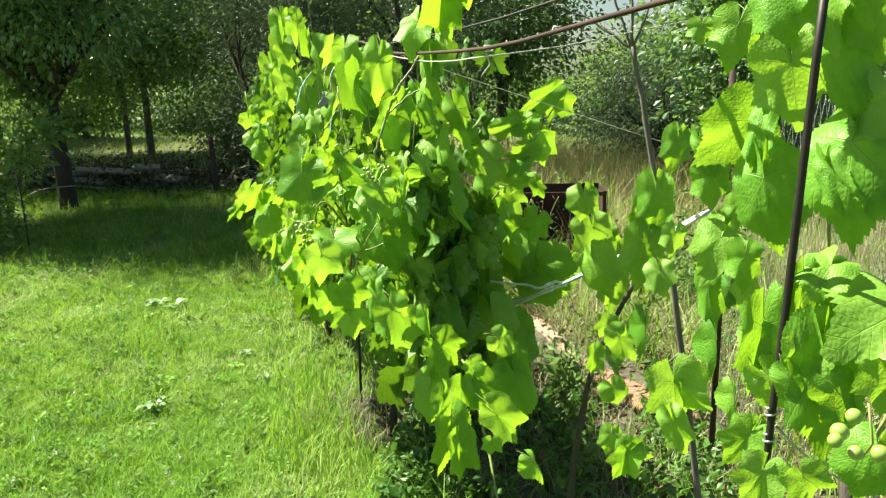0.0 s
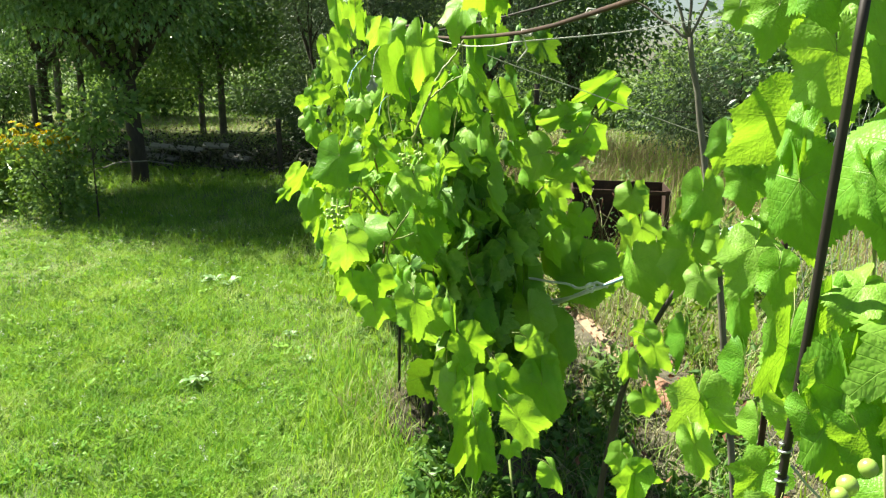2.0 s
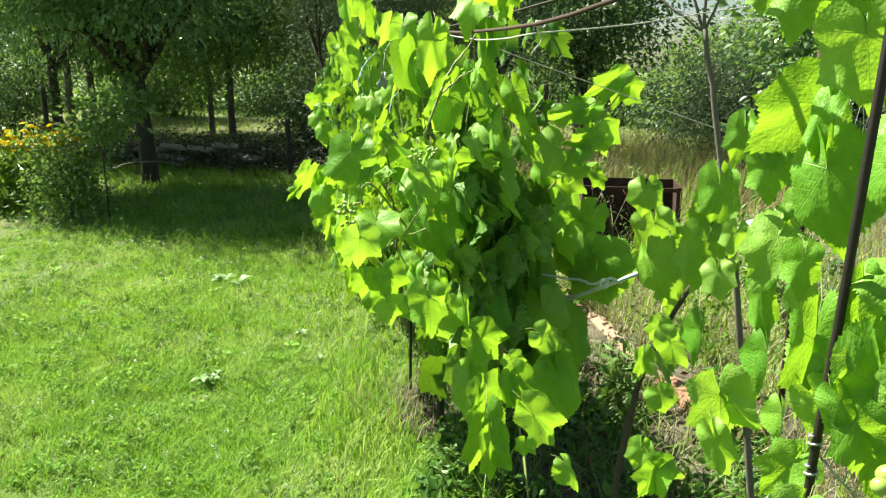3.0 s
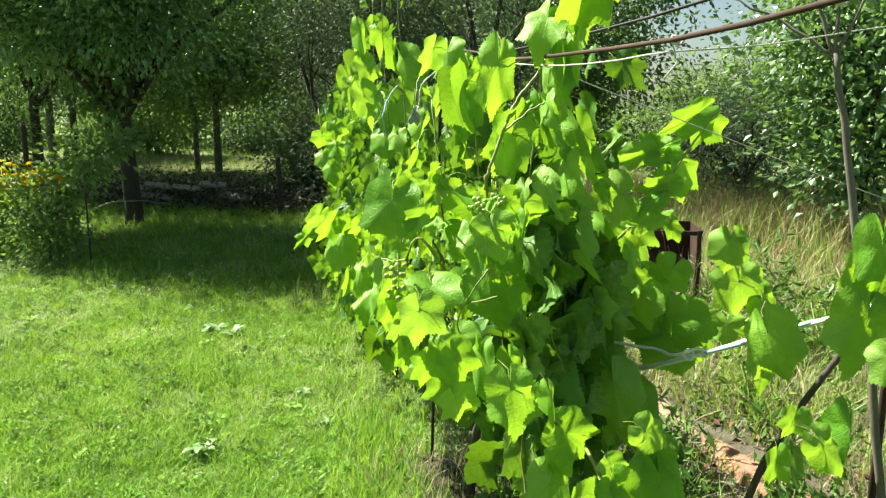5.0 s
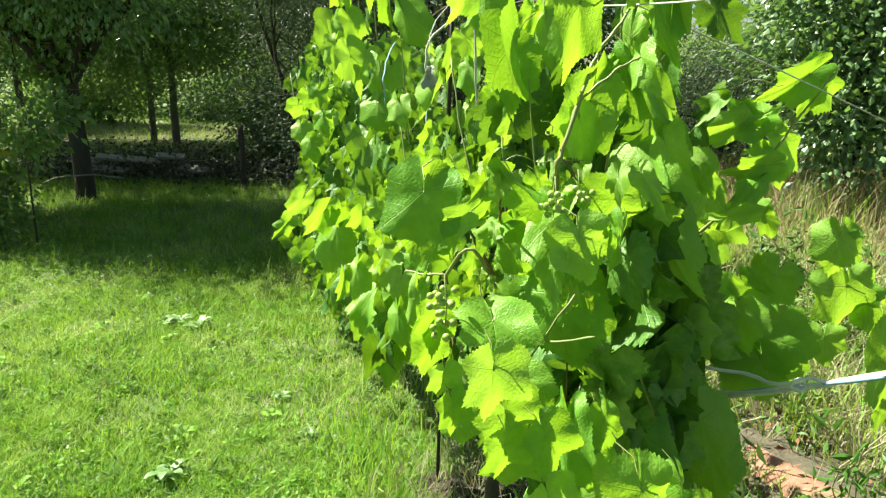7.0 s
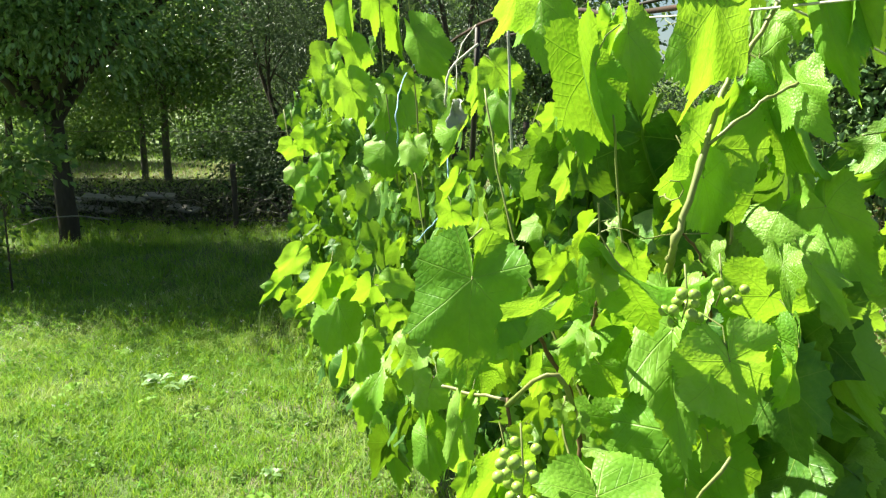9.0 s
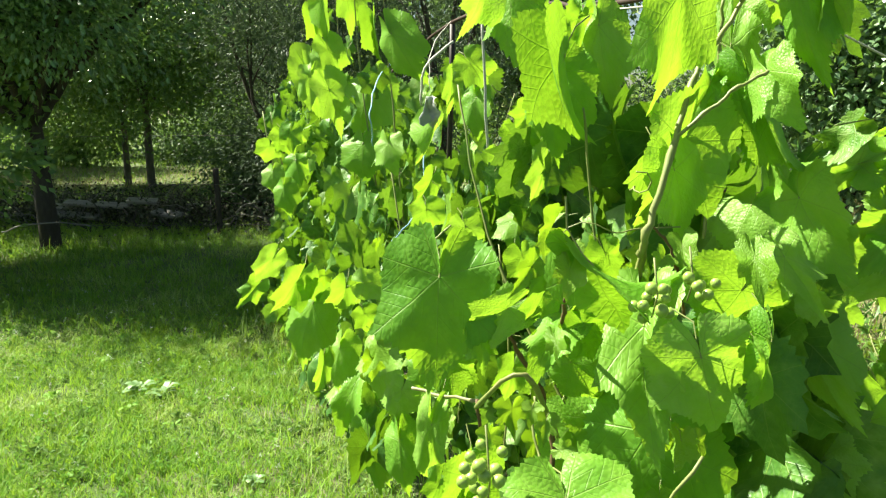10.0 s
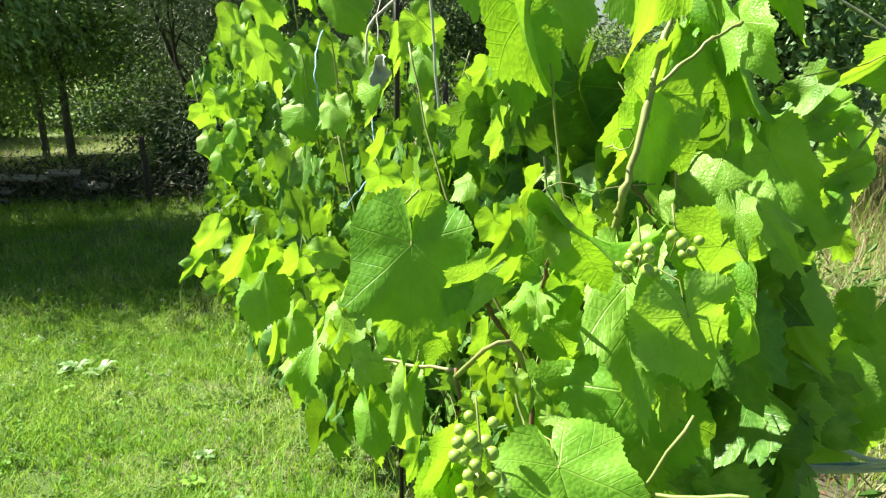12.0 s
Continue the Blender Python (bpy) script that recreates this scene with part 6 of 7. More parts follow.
leaf_at(MAIN, (-0.394, 1.857, 1.214), 0.040, (0.79, 0.28, -0.54), (0.08, -0.93, -0.36), 1, 0.70)
leaf_at(MAIN, (-0.410, 1.885, 1.227), 0.058, (-0.13, -0.40, -0.91), (-0.48, -0.77, 0.41), 14, 0.89)
leaf_at(MAIN, (-0.457, 1.743, 1.208), 0.076, (-0.07, -0.17, -0.98), (0.43, -0.89, 0.12), 8, 0.39)
leaf_at(MAIN, (-0.464, 1.729, 1.193), 0.051, (0.10, -0.11, -0.99), (0.55, -0.82, 0.15), 7, 0.35)
leaf_at(MAIN, (-0.391, 1.912, 1.184), 0.148, (0.23, -0.39, -0.89), (-0.63, -0.76, 0.17), 14, 0.35)
leaf_at(MAIN, (-0.393, 1.946, 1.087), 0.069, (0.22, -0.13, -0.97), (-0.20, -0.98, 0.09), 11, 0.65)
leaf_at(MAIN, (-0.490, 1.766, 1.194), 0.037, (0.46, 0.12, -0.88), (0.29, -0.96, 0.02), 10, 0.94)
leaf_at(MAIN, (-0.430, 1.904, 1.068), 0.086, (-0.48, -0.13, -0.87), (-0.12, -0.97, 0.22), 11, 0.79)
leaf_at(MAIN, (-0.521, 1.887, 1.049), 0.089, (0.12, 0.10, -0.99), (-0.37, -0.92, -0.13), 14, 0.95)
leaf_at(MAIN, (-0.589, 1.914, 1.053), 0.101, (0.30, -0.28, -0.91), (0.08, -0.94, 0.32), 11, 0.74)
leaf_at(MAIN, (-0.628, 1.928, 1.037), 0.080, (0.17, -0.37, -0.91), (0.10, -0.92, 0.39), 10, 0.84)
leaf_at(MAIN, (-0.627, 1.861, 1.138), 0.064, (0.59, -0.18, -0.79), (-0.17, -0.98, 0.09), 14, 0.88)
leaf_at(MAIN, (-0.578, 1.908, 1.090), 0.069, (-0.17, -0.18, -0.97), (-0.11, -0.97, 0.20), 11, 0.57)
leaf_at(MAIN, (-0.334, 1.983, 0.998), 0.080, (0.46, -0.14, -0.88), (-0.29, -0.96, 0.01), 11, 0.80)
leaf_at(MAIN, (-0.239, 2.120, 0.992), 0.098, (0.02, -0.43, -0.90), (-0.64, -0.70, 0.32), 14, 0.85)
leaf_at(MAIN, (-0.169, 2.170, 1.047), 0.086, (-0.42, -0.14, -0.90), (-0.31, -0.91, 0.29), 11, 0.99)
leaf_at(MAIN, (-0.225, 2.131, 1.034), 0.080, (0.56, 0.22, -0.80), (0.17, -0.97, -0.14), 12, 0.68)
leaf_at(MAIN, (-0.437, 1.940, 0.975), 0.067, (0.55, -0.23, -0.80), (-0.39, -0.92, -0.00), 14, 1.02)
leaf_at(MAIN, (-0.482, 1.878, 1.089), 0.053, (-0.23, -0.36, -0.90), (0.17, -0.93, 0.32), 14, 1.11)
leaf_at(MAIN, (-0.607, 1.772, 1.262), 0.112, (0.80, 0.08, -0.59), (-0.41, -0.65, -0.65), 9, 0.37)
leaf_at(MAIN, (-0.627, 1.751, 1.262), 0.036, (-0.05, -0.80, -0.60), (0.18, -0.60, 0.78), 0, 0.72, True)
leaf_at(MAIN, (-0.667, 1.827, 1.249), 0.041, (-0.39, -0.66, -0.64), (0.66, -0.69, 0.31), 1, 0.68, True)
leaf_at(MAIN, (-0.655, 1.822, 1.221), 0.048, (-0.38, -0.02, -0.92), (0.28, -0.96, -0.09), 12, 0.67)
leaf_at(MAIN, (-0.631, 1.796, 1.199), 0.080, (-0.43, -0.86, -0.29), (0.07, -0.35, 0.93), 13, 0.51)
leaf_at(MAIN, (-0.615, 1.797, 1.198), 0.046, (0.39, 0.20, -0.90), (0.49, -0.87, 0.02), 10, 0.88)
leaf_at(MAIN, (-0.605, 1.852, 1.209), 0.054, (0.26, 0.11, -0.96), (0.02, -0.99, -0.11), 11, 0.81)
leaf_at(MAIN, (-0.654, 1.788, 1.178), 0.037, (-0.12, -0.63, -0.77), (0.39, -0.74, 0.55), 1, 0.62, True)
leaf_at(MAIN, (-0.640, 1.772, 1.190), 0.031, (0.17, -0.78, -0.60), (-0.10, -0.62, 0.77), 0, 0.54, True)
leaf_at(MAIN, (-0.692, 1.833, 1.202), 0.069, (-0.86, -0.02, -0.52), (0.03, -1.00, -0.00), 12, 0.61)
leaf_at(MAIN, (-0.722, 1.870, 1.200), 0.046, (0.42, 0.18, -0.89), (0.46, -0.89, 0.04), 10, 0.84)
leaf_at(MAIN, (-0.722, 1.839, 1.166), 0.043, (0.24, -0.37, -0.90), (0.34, -0.83, 0.44), 3, 0.70)
leaf_at(MAIN, (-0.693, 1.900, 1.113), 0.050, (-0.19, -0.03, -0.98), (0.23, -0.97, -0.02), 12, 0.71)
leaf_at(MAIN, (-0.685, 1.906, 1.244), 0.036, (0.28, 0.09, -0.96), (0.42, -0.91, 0.03), 10, 0.99)
leaf_at(MAIN, (-0.594, 1.912, 1.246), 0.052, (0.39, 0.19, -0.90), (0.39, -0.92, -0.03), 11, 0.67)
leaf_at(MAIN, (-0.649, 1.940, 1.246), 0.028, (-0.62, -0.03, -0.79), (0.15, -0.98, -0.09), 12, 1.13)
leaf_at(MAIN, (-0.539, 1.840, 1.259), 0.022, (-0.51, -0.70, -0.50), (0.46, -0.71, 0.54), 1, 1.00, True)
leaf_at(MAIN, (-0.660, 1.766, 1.121), 0.020, (-0.09, -0.66, -0.75), (0.19, -0.75, 0.63), 0, 0.93, True)
leaf_at(MAIN, (-0.645, 1.745, 1.119), 0.023, (-0.07, -0.67, -0.74), (0.30, -0.72, 0.62), 1, 0.80, True)
leaf_at(MAIN, (-0.630, 1.718, 1.106), 0.019, (0.93, -0.36, 0.08), (-0.35, -0.77, 0.53), 0, 0.81, True)
leaf_at(MAIN, (-0.778, 1.851, 1.059), 0.093, (-0.10, -0.09, -0.99), (-0.15, -0.98, 0.11), 13, 0.37)
leaf_at(MAIN, (-0.766, 1.836, 1.001), 0.040, (-0.26, -0.51, -0.82), (0.32, -0.85, 0.42), 12, 0.72)
leaf_at(MAIN, (-0.806, 1.927, 1.097), 0.045, (0.01, -0.11, -0.99), (-0.16, -0.98, 0.11), 14, 0.90)
leaf_at(MAIN, (-0.765, 1.900, 1.116), 0.056, (0.12, -0.32, -0.94), (0.25, -0.91, 0.34), 11, 0.90)
leaf_at(MAIN, (-0.853, 2.001, 1.037), 0.057, (-0.19, -0.16, -0.97), (-0.05, -0.98, 0.17), 11, 0.85)
leaf_at(MAIN, (-0.851, 1.975, 0.976), 0.082, (0.15, -0.43, -0.89), (-0.01, -0.90, 0.43), 14, 0.51)
leaf_at(MAIN, (-0.919, 2.153, 1.052), 0.092, (-0.13, -0.70, -0.70), (-0.26, -0.66, 0.71), 13, 0.76)
leaf_at(MAIN, (-1.146, 2.708, 0.792), 0.171, (-0.27, -0.81, -0.52), (-0.10, -0.52, 0.85), 13, 0.58)
leaf_at(MAIN, (-1.147, 2.764, 0.653), 0.209, (0.14, -0.36, -0.92), (-0.11, -0.93, 0.34), 14, 0.64)
leaf_at(MAIN, (-1.169, 2.619, 0.877), 0.109, (-0.13, -0.42, -0.90), (-0.07, -0.90, 0.43), 14, 0.65)
leaf_at(MAIN, (-1.164, 2.509, 0.882), 0.083, (-0.08, -0.25, -0.97), (0.68, -0.72, 0.13), 1, 0.41)
leaf_at(MAIN, (-1.165, 2.464, 1.023), 0.146, (-0.17, -0.50, -0.85), (0.09, -0.87, 0.49), 14, 0.60)
leaf_at(MAIN, (-1.190, 2.444, 1.071), 0.105, (-0.55, -0.08, -0.83), (0.54, -0.80, -0.28), 12, 0.58)
leaf_at(MAIN, (-1.159, 2.456, 1.069), 0.046, (0.31, 0.15, -0.94), (0.76, -0.64, 0.15), 10, 1.28)
leaf_at(MAIN, (-1.065, 2.385, 1.078), 0.063, (-0.23, 0.03, -0.97), (0.58, -0.80, -0.16), 1, 0.91)
leaf_at(MAIN, (-1.000, 2.293, 1.055), 0.041, (0.22, 0.03, -0.97), (0.65, -0.75, 0.13), 12, 1.04)
leaf_at(MAIN, (-0.971, 2.214, 1.130), 0.050, (0.89, 0.44, -0.07), (0.42, -0.76, 0.50), 10, 0.88)
leaf_at(MAIN, (-1.443, 2.879, 1.026), 0.093, (-0.54, -0.09, -0.84), (0.50, -0.84, -0.23), 10, 0.65)
leaf_at(MAIN, (-1.522, 2.932, 0.934), 0.089, (-0.55, -0.44, -0.71), (0.43, -0.88, 0.21), 3, 0.62)
leaf_at(MAIN, (-1.116, 2.924, 1.598), 0.164, (0.49, -0.28, -0.82), (-0.26, -0.95, 0.17), 14, 0.56)
leaf_at(MAIN, (-1.406, 3.251, 1.594), 0.118, (0.41, 0.03, -0.91), (0.60, -0.77, 0.25), 12, 0.69)
leaf_at(MAIN, (-1.267, 3.200, 1.487), 0.199, (-0.09, -0.48, -0.87), (0.08, -0.88, 0.48), 14, 0.67)
leaf_at(MAIN, (-1.392, 3.210, 1.472), 0.160, (0.31, 0.03, -0.95), (0.60, -0.78, 0.17), 12, 0.59)
leaf_at(MAIN, (-1.256, 3.098, 1.320), 0.118, (0.04, -0.44, -0.90), (-0.06, -0.90, 0.44), 14, 1.06)
leaf_at(MAIN, (-1.076, 2.736, 1.335), 0.083, (0.22, -0.55, -0.80), (-0.23, -0.83, 0.51), 13, 0.79)
leaf_at(MAIN, (-0.931, 2.569, 1.382), 0.107, (-0.28, -0.11, -0.95), (0.54, -0.84, -0.06), 8, 0.49)
leaf_at(MAIN, (-0.914, 2.464, 1.278), 0.059, (-0.38, -0.29, -0.88), (0.59, -0.81, 0.01), 1, 0.70)
leaf_at(MAIN, (-0.912, 2.407, 1.226), 0.056, (0.09, -0.01, -1.00), (0.51, -0.86, 0.06), 12, 1.05)
leaf_at(MAIN, (-0.875, 2.679, 1.504), 0.078, (0.57, 0.08, -0.81), (0.35, -0.93, 0.15), 12, 0.86)
leaf_at(MAIN, (-0.864, 2.684, 1.434), 0.100, (0.01, -0.45, -0.89), (-0.25, -0.86, 0.43), 13, 0.62)
leaf_at(MAIN, (-0.923, 2.722, 1.471), 0.086, (-0.09, -0.06, -0.99), (0.42, -0.91, 0.02), 12, 0.46)
leaf_at(MAIN, (-1.312, 3.160, 1.733), 0.129, (0.18, -0.02, -0.98), (0.60, -0.79, 0.12), 12, 0.60)
leaf_at(MAIN, (-1.414, 3.230, 1.739), 0.161, (0.20, -0.02, -0.98), (0.49, -0.86, 0.12), 8, 0.35)
leaf_at(MAIN, (-1.214, 3.100, 1.640), 0.105, (0.08, -0.24, -0.97), (-0.14, -0.96, 0.23), 6, 0.35)
leaf_at(MAIN, (-1.582, 3.508, 1.548), 0.175, (0.31, 0.07, -0.95), (0.55, -0.82, 0.12), 10, 0.52)
leaf_at(MAIN, (-1.702, 3.569, 1.330), 0.097, (0.38, 0.13, -0.92), (0.59, -0.80, 0.14), 12, 0.98)
leaf_at(MAIN, (-1.747, 3.546, 1.292), 0.064, (-0.18, -0.11, -0.98), (0.65, -0.76, -0.04), 10, 1.24)
leaf_at(MAIN, (-1.698, 3.454, 1.210), 0.084, (0.14, -0.42, -0.89), (0.13, -0.89, 0.44), 14, 0.91)
leaf_at(MAIN, (-1.624, 3.373, 1.161), 0.101, (0.21, -0.37, -0.90), (0.06, -0.92, 0.39), 14, 0.74)
leaf_at(MAIN, (-0.682, 2.294, 1.249), 0.045, (-0.15, -0.65, -0.74), (-0.10, -0.74, 0.67), 13, 1.07)
leaf_at(MAIN, (-0.647, 2.347, 1.257), 0.043, (0.15, -0.45, -0.88), (-0.44, -0.83, 0.35), 14, 0.96)
leaf_at(MAIN, (-0.684, 2.251, 1.325), 0.084, (-0.26, -0.09, -0.96), (0.27, -0.96, 0.02), 12, 0.54)
leaf_at(MAIN, (-0.734, 2.298, 1.367), 0.067, (0.29, 0.10, -0.95), (0.30, -0.96, -0.00), 12, 0.74)
leaf_at(MAIN, (-0.711, 2.251, 1.403), 0.038, (-0.49, -0.07, -0.87), (0.32, -0.94, -0.10), 1, 1.10)
leaf_at(MAIN, (-0.642, 2.303, 1.327), 0.049, (0.12, -0.05, -0.99), (0.28, -0.96, 0.09), 10, 0.74)
leaf_at(MAIN, (-0.604, 2.199, 1.275), 0.023, (0.40, -0.49, -0.78), (0.02, -0.84, 0.54), 1, 1.13, True)
leaf_at(MAIN, (-0.802, 2.589, 1.308), 0.074, (0.09, -0.02, -1.00), (0.46, -0.88, 0.06), 12, 0.89)
leaf_at(MAIN, (-0.802, 2.479, 1.218), 0.060, (0.28, 0.06, -0.96), (0.40, -0.92, 0.05), 10, 1.13)
leaf_at(MAIN, (-0.832, 2.369, 1.202), 0.068, (0.30, 0.06, -0.95), (0.44, -0.89, 0.09), 12, 1.05)
leaf_at(MAIN, (-0.737, 2.335, 1.219), 0.063, (-0.07, -0.74, -0.67), (-0.14, -0.66, 0.74), 13, 0.99)
leaf_at(MAIN, (-0.623, 1.673, 1.083), 0.088, (0.28, -0.75, -0.60), (0.22, -0.67, 0.71), 12, 1.05)
leaf_at(MAIN, (-0.863, 2.580, 1.319), 0.074, (0.03, -0.68, -0.73), (-0.05, -0.73, 0.68), 0, 0.42, True)
leaf_at(MAIN, (-0.441, 1.626, 0.894), 0.099, (0.00, 0.08, -1.00), (0.19, -0.98, -0.07), 11, 0.82)
leaf_at(MAIN, (-0.601, 1.662, 0.954), 0.073, (0.29, 0.13, -0.95), (0.63, -0.77, 0.09), 12, 1.22)
leaf_at(MAIN, (-0.587, 1.660, 0.889), 0.061, (-0.14, -0.07, -0.99), (0.35, -0.94, 0.01), 12, 1.33)
leaf_at(MAIN, (-0.508, 1.614, 0.972), 0.105, (0.15, -0.43, -0.89), (-0.42, -0.84, 0.33), 13, 0.49)
leaf_at(MAIN, (-0.467, 1.670, 0.956), 0.064, (0.26, 0.02, -0.97), (0.50, -0.86, 0.12), 10, 0.61)
leaf_at(MAIN, (-0.713, 1.712, 1.077), 0.073, (-0.23, 0.04, -0.97), (0.58, -0.80, -0.17), 12, 0.71)
leaf_at(MAIN, (-0.720, 1.720, 1.037), 0.078, (-0.09, 0.00, -1.00), (0.67, -0.74, -0.07), 10, 0.68)
leaf_at(MAIN, (-0.696, 1.690, 0.990), 0.048, (-0.11, -0.01, -0.99), (0.57, -0.82, -0.05), 12, 0.97)
leaf_at(MAIN, (-0.681, 1.679, 0.947), 0.057, (0.11, -0.04, -0.99), (0.67, -0.74, 0.11), 12, 0.84)
leaf_at(MAIN, (-0.698, 1.798, 0.866), 0.049, (0.12, -0.37, -0.92), (-0.08, -0.93, 0.36), 14, 1.15)
leaf_at(MAIN, (-1.127, 2.712, 0.711), 0.246, (0.13, -0.48, -0.87), (0.07, -0.87, 0.49), 14, 0.44)
leaf_at(MAIN, (-0.605, 1.753, 0.963), 0.072, (0.29, -0.41, -0.86), (-0.23, -0.91, 0.36), 14, 1.35)
leaf_at(MAIN, (-0.449, 1.905, 1.607), 0.113, (-0.16, -0.66, -0.73), (-0.05, -0.73, 0.68), 13, 0.76)
leaf_at(MAIN, (-0.398, 1.959, 1.624), 0.074, (0.42, 0.08, -0.91), (0.36, -0.93, 0.08), 12, 0.83)
leaf_at(MAIN, (-0.395, 1.944, 1.576), 0.076, (0.02, -0.53, -0.85), (-0.40, -0.78, 0.48), 13, 0.54)
leaf_at(MAIN, (-0.423, 1.985, 1.533), 0.052, (-0.21, -0.55, -0.81), (-0.15, -0.80, 0.58), 14, 0.90)
leaf_at(MAIN, (0.005, 1.835, 1.005), 0.120, (0.27, -0.31, -0.91), (-0.43, -0.89, 0.17), 14, 0.71)
leaf_at(MAIN, (-0.172, 2.295, 0.887), 0.139, (0.25, -0.42, -0.87), (-0.37, -0.87, 0.31), 14, 1.26)
leaf_at(MAIN, (-0.351, 2.284, 1.044), 0.183, (0.15, -0.44, -0.89), (-0.26, -0.88, 0.39), 14, 0.66)
leaf_at(MAIN, (-0.455, 1.957, 1.010), 0.181, (0.22, -0.39, -0.90), (-0.29, -0.90, 0.32), 14, 0.65)
leaf_at(MAIN, (-0.363, 2.224, 0.832), 0.178, (0.15, -0.37, -0.92), (-0.39, -0.88, 0.29), 14, 0.72)
leaf_at(MAIN, (-0.253, 2.310, 0.932), 0.180, (0.14, -0.36, -0.92), (-0.36, -0.89, 0.29), 14, 0.70)
leaf_at(MAIN, (-0.418, 1.901, 0.838), 0.150, (0.24, -0.31, -0.92), (-0.15, -0.95, 0.28), 14, 0.61)
leaf_at(MAIN, (-0.547, 1.825, 1.082), 0.145, (0.25, -0.32, -0.91), (-0.13, -0.95, 0.30), 14, 0.79)
leaf_at(MAIN, (-0.344, 2.198, 0.758), 0.241, (0.13, -0.47, -0.87), (-0.23, -0.87, 0.43), 14, 0.49)
leaf_at(MAIN, (-0.249, 2.266, 0.656), 0.186, (0.14, -0.45, -0.88), (-0.32, -0.86, 0.39), 14, 0.54)
leaf_at(MAIN, (-0.372, 1.564, 0.934), 0.075, (0.24, -0.15, -0.96), (0.43, -0.87, 0.24), 8, 0.38)
leaf_at(MAIN, (-0.209, 1.641, 0.856), 0.070, (0.76, 0.31, -0.58), (0.53, -0.81, 0.25), 11, 0.81)
leaf_at(MAIN, (-0.354, 1.627, 0.841), 0.092, (0.59, 0.21, -0.78), (0.52, -0.84, 0.16), 12, 0.86)
leaf_at(MAIN, (-0.376, 1.620, 0.734), 0.123, (0.01, -0.26, -0.96), (0.24, -0.94, 0.26), 14, 0.56)
leaf_at(MAIN, (-0.285, 1.546, 0.768), 0.092, (-0.14, -0.05, -0.99), (0.29, -0.96, 0.01), 12, 0.71)
leaf_at(MAIN, (-0.330, 1.544, 0.740), 0.084, (-0.01, -0.19, -0.98), (0.40, -0.90, 0.17), 10, 0.57)
leaf_at(MAIN, (-0.250, 1.557, 0.775), 0.104, (0.28, 0.04, -0.96), (0.41, -0.91, 0.08), 12, 0.62)
leaf_at(MAIN, (-0.298, 1.455, 0.708), 0.152, (-0.15, -0.06, -0.99), (0.42, -0.91, -0.01), 12, 0.44)
leaf_at(MAIN, (-0.269, 1.419, 0.692), 0.120, (0.06, -0.00, -1.00), (0.51, -0.86, 0.03), 12, 0.46)
leaf_at(MAIN, (-0.198, 1.491, 0.733), 0.112, (0.57, 0.15, -0.80), (0.55, -0.80, 0.25), 12, 0.65)
leaf_at(MAIN, (-0.185, 1.689, 0.800), 0.082, (-0.27, -0.29, -0.92), (0.04, -0.96, 0.29), 11, 0.71)
leaf_at(MAIN, (-0.185, 1.689, 0.800), 0.086, (0.48, -0.05, -0.88), (0.27, -0.94, 0.20), 11, 0.63)
leaf_at(MAIN, (-0.179, 1.665, 0.740), 0.148, (0.23, -0.21, -0.95), (0.27, -0.92, 0.27), 14, 0.61)
leaf_at(MAIN, (-0.111, 1.413, 0.670), 0.068, (0.58, -0.08, -0.81), (0.58, -0.65, 0.48), 8, 0.69)
leaf_at(MAIN, (-0.267, 1.572, 0.818), 0.042, (0.39, 0.14, -0.91), (0.58, -0.81, 0.12), 12, 1.10)
leaf_at(MAIN, (-0.424, 1.466, 0.976), 0.095, (0.21, -0.21, -0.95), (0.41, -0.87, 0.29), 11, 0.71)
leaf_at(MAIN, (-0.577, 1.491, 0.998), 0.056, (-0.04, -0.08, -1.00), (0.72, -0.69, 0.03), 12, 0.98)
leaf_at(MAIN, (-0.532, 1.512, 1.003), 0.068, (0.38, 0.05, -0.92), (0.69, -0.68, 0.25), 12, 0.89)
leaf_at(MAIN, (-0.525, 1.493, 0.938), 0.052, (0.26, -0.01, -0.97), (0.74, -0.64, 0.21), 12, 1.27)
leaf_at(MAIN, (-0.595, 1.507, 1.082), 0.079, (0.01, -0.09, -1.00), (0.62, -0.78, 0.07), 12, 0.91)
leaf_at(MAIN, (-0.200, 1.418, 0.705), 0.037, (-0.10, -0.15, -0.98), (0.23, -0.97, 0.13), 12, 1.01)
leaf_at(MAIN, (-0.365, 1.643, 0.780), 0.059, (-0.19, -0.16, -0.97), (0.39, -0.92, 0.08), 12, 0.87)
leaf_at(MAIN, (-0.291, 2.083, 0.775), 0.140, (0.25, -0.17, -0.95), (0.12, -0.97, 0.20), 14, 0.85)
leaf_at(MAIN, (-0.387, 2.063, 0.772), 0.139, (0.14, -0.21, -0.97), (0.30, -0.92, 0.24), 14, 1.06)
leaf_at(MAIN, (-0.155, 2.279, 0.837), 0.133, (0.33, -0.10, -0.94), (0.06, -0.99, 0.12), 14, 1.16)
leaf_at(NEAR, (0.176, 0.913, 1.408), 0.083, (-0.67, -0.21, -0.71), (0.33, -0.94, -0.03), 10, 0.88)
leaf_at(NEAR, (0.149, 0.864, 1.513), 0.057, (-0.19, -0.23, -0.95), (-0.07, -0.97, 0.25), 11, 0.81)
leaf_at(NEAR, (0.184, 0.882, 1.413), 0.081, (-0.24, -0.43, -0.87), (-0.55, -0.68, 0.49), 13, 0.38)
leaf_at(NEAR, (0.184, 0.856, 1.349), 0.104, (0.12, -0.22, -0.97), (-0.40, -0.90, 0.16), 14, 0.61)
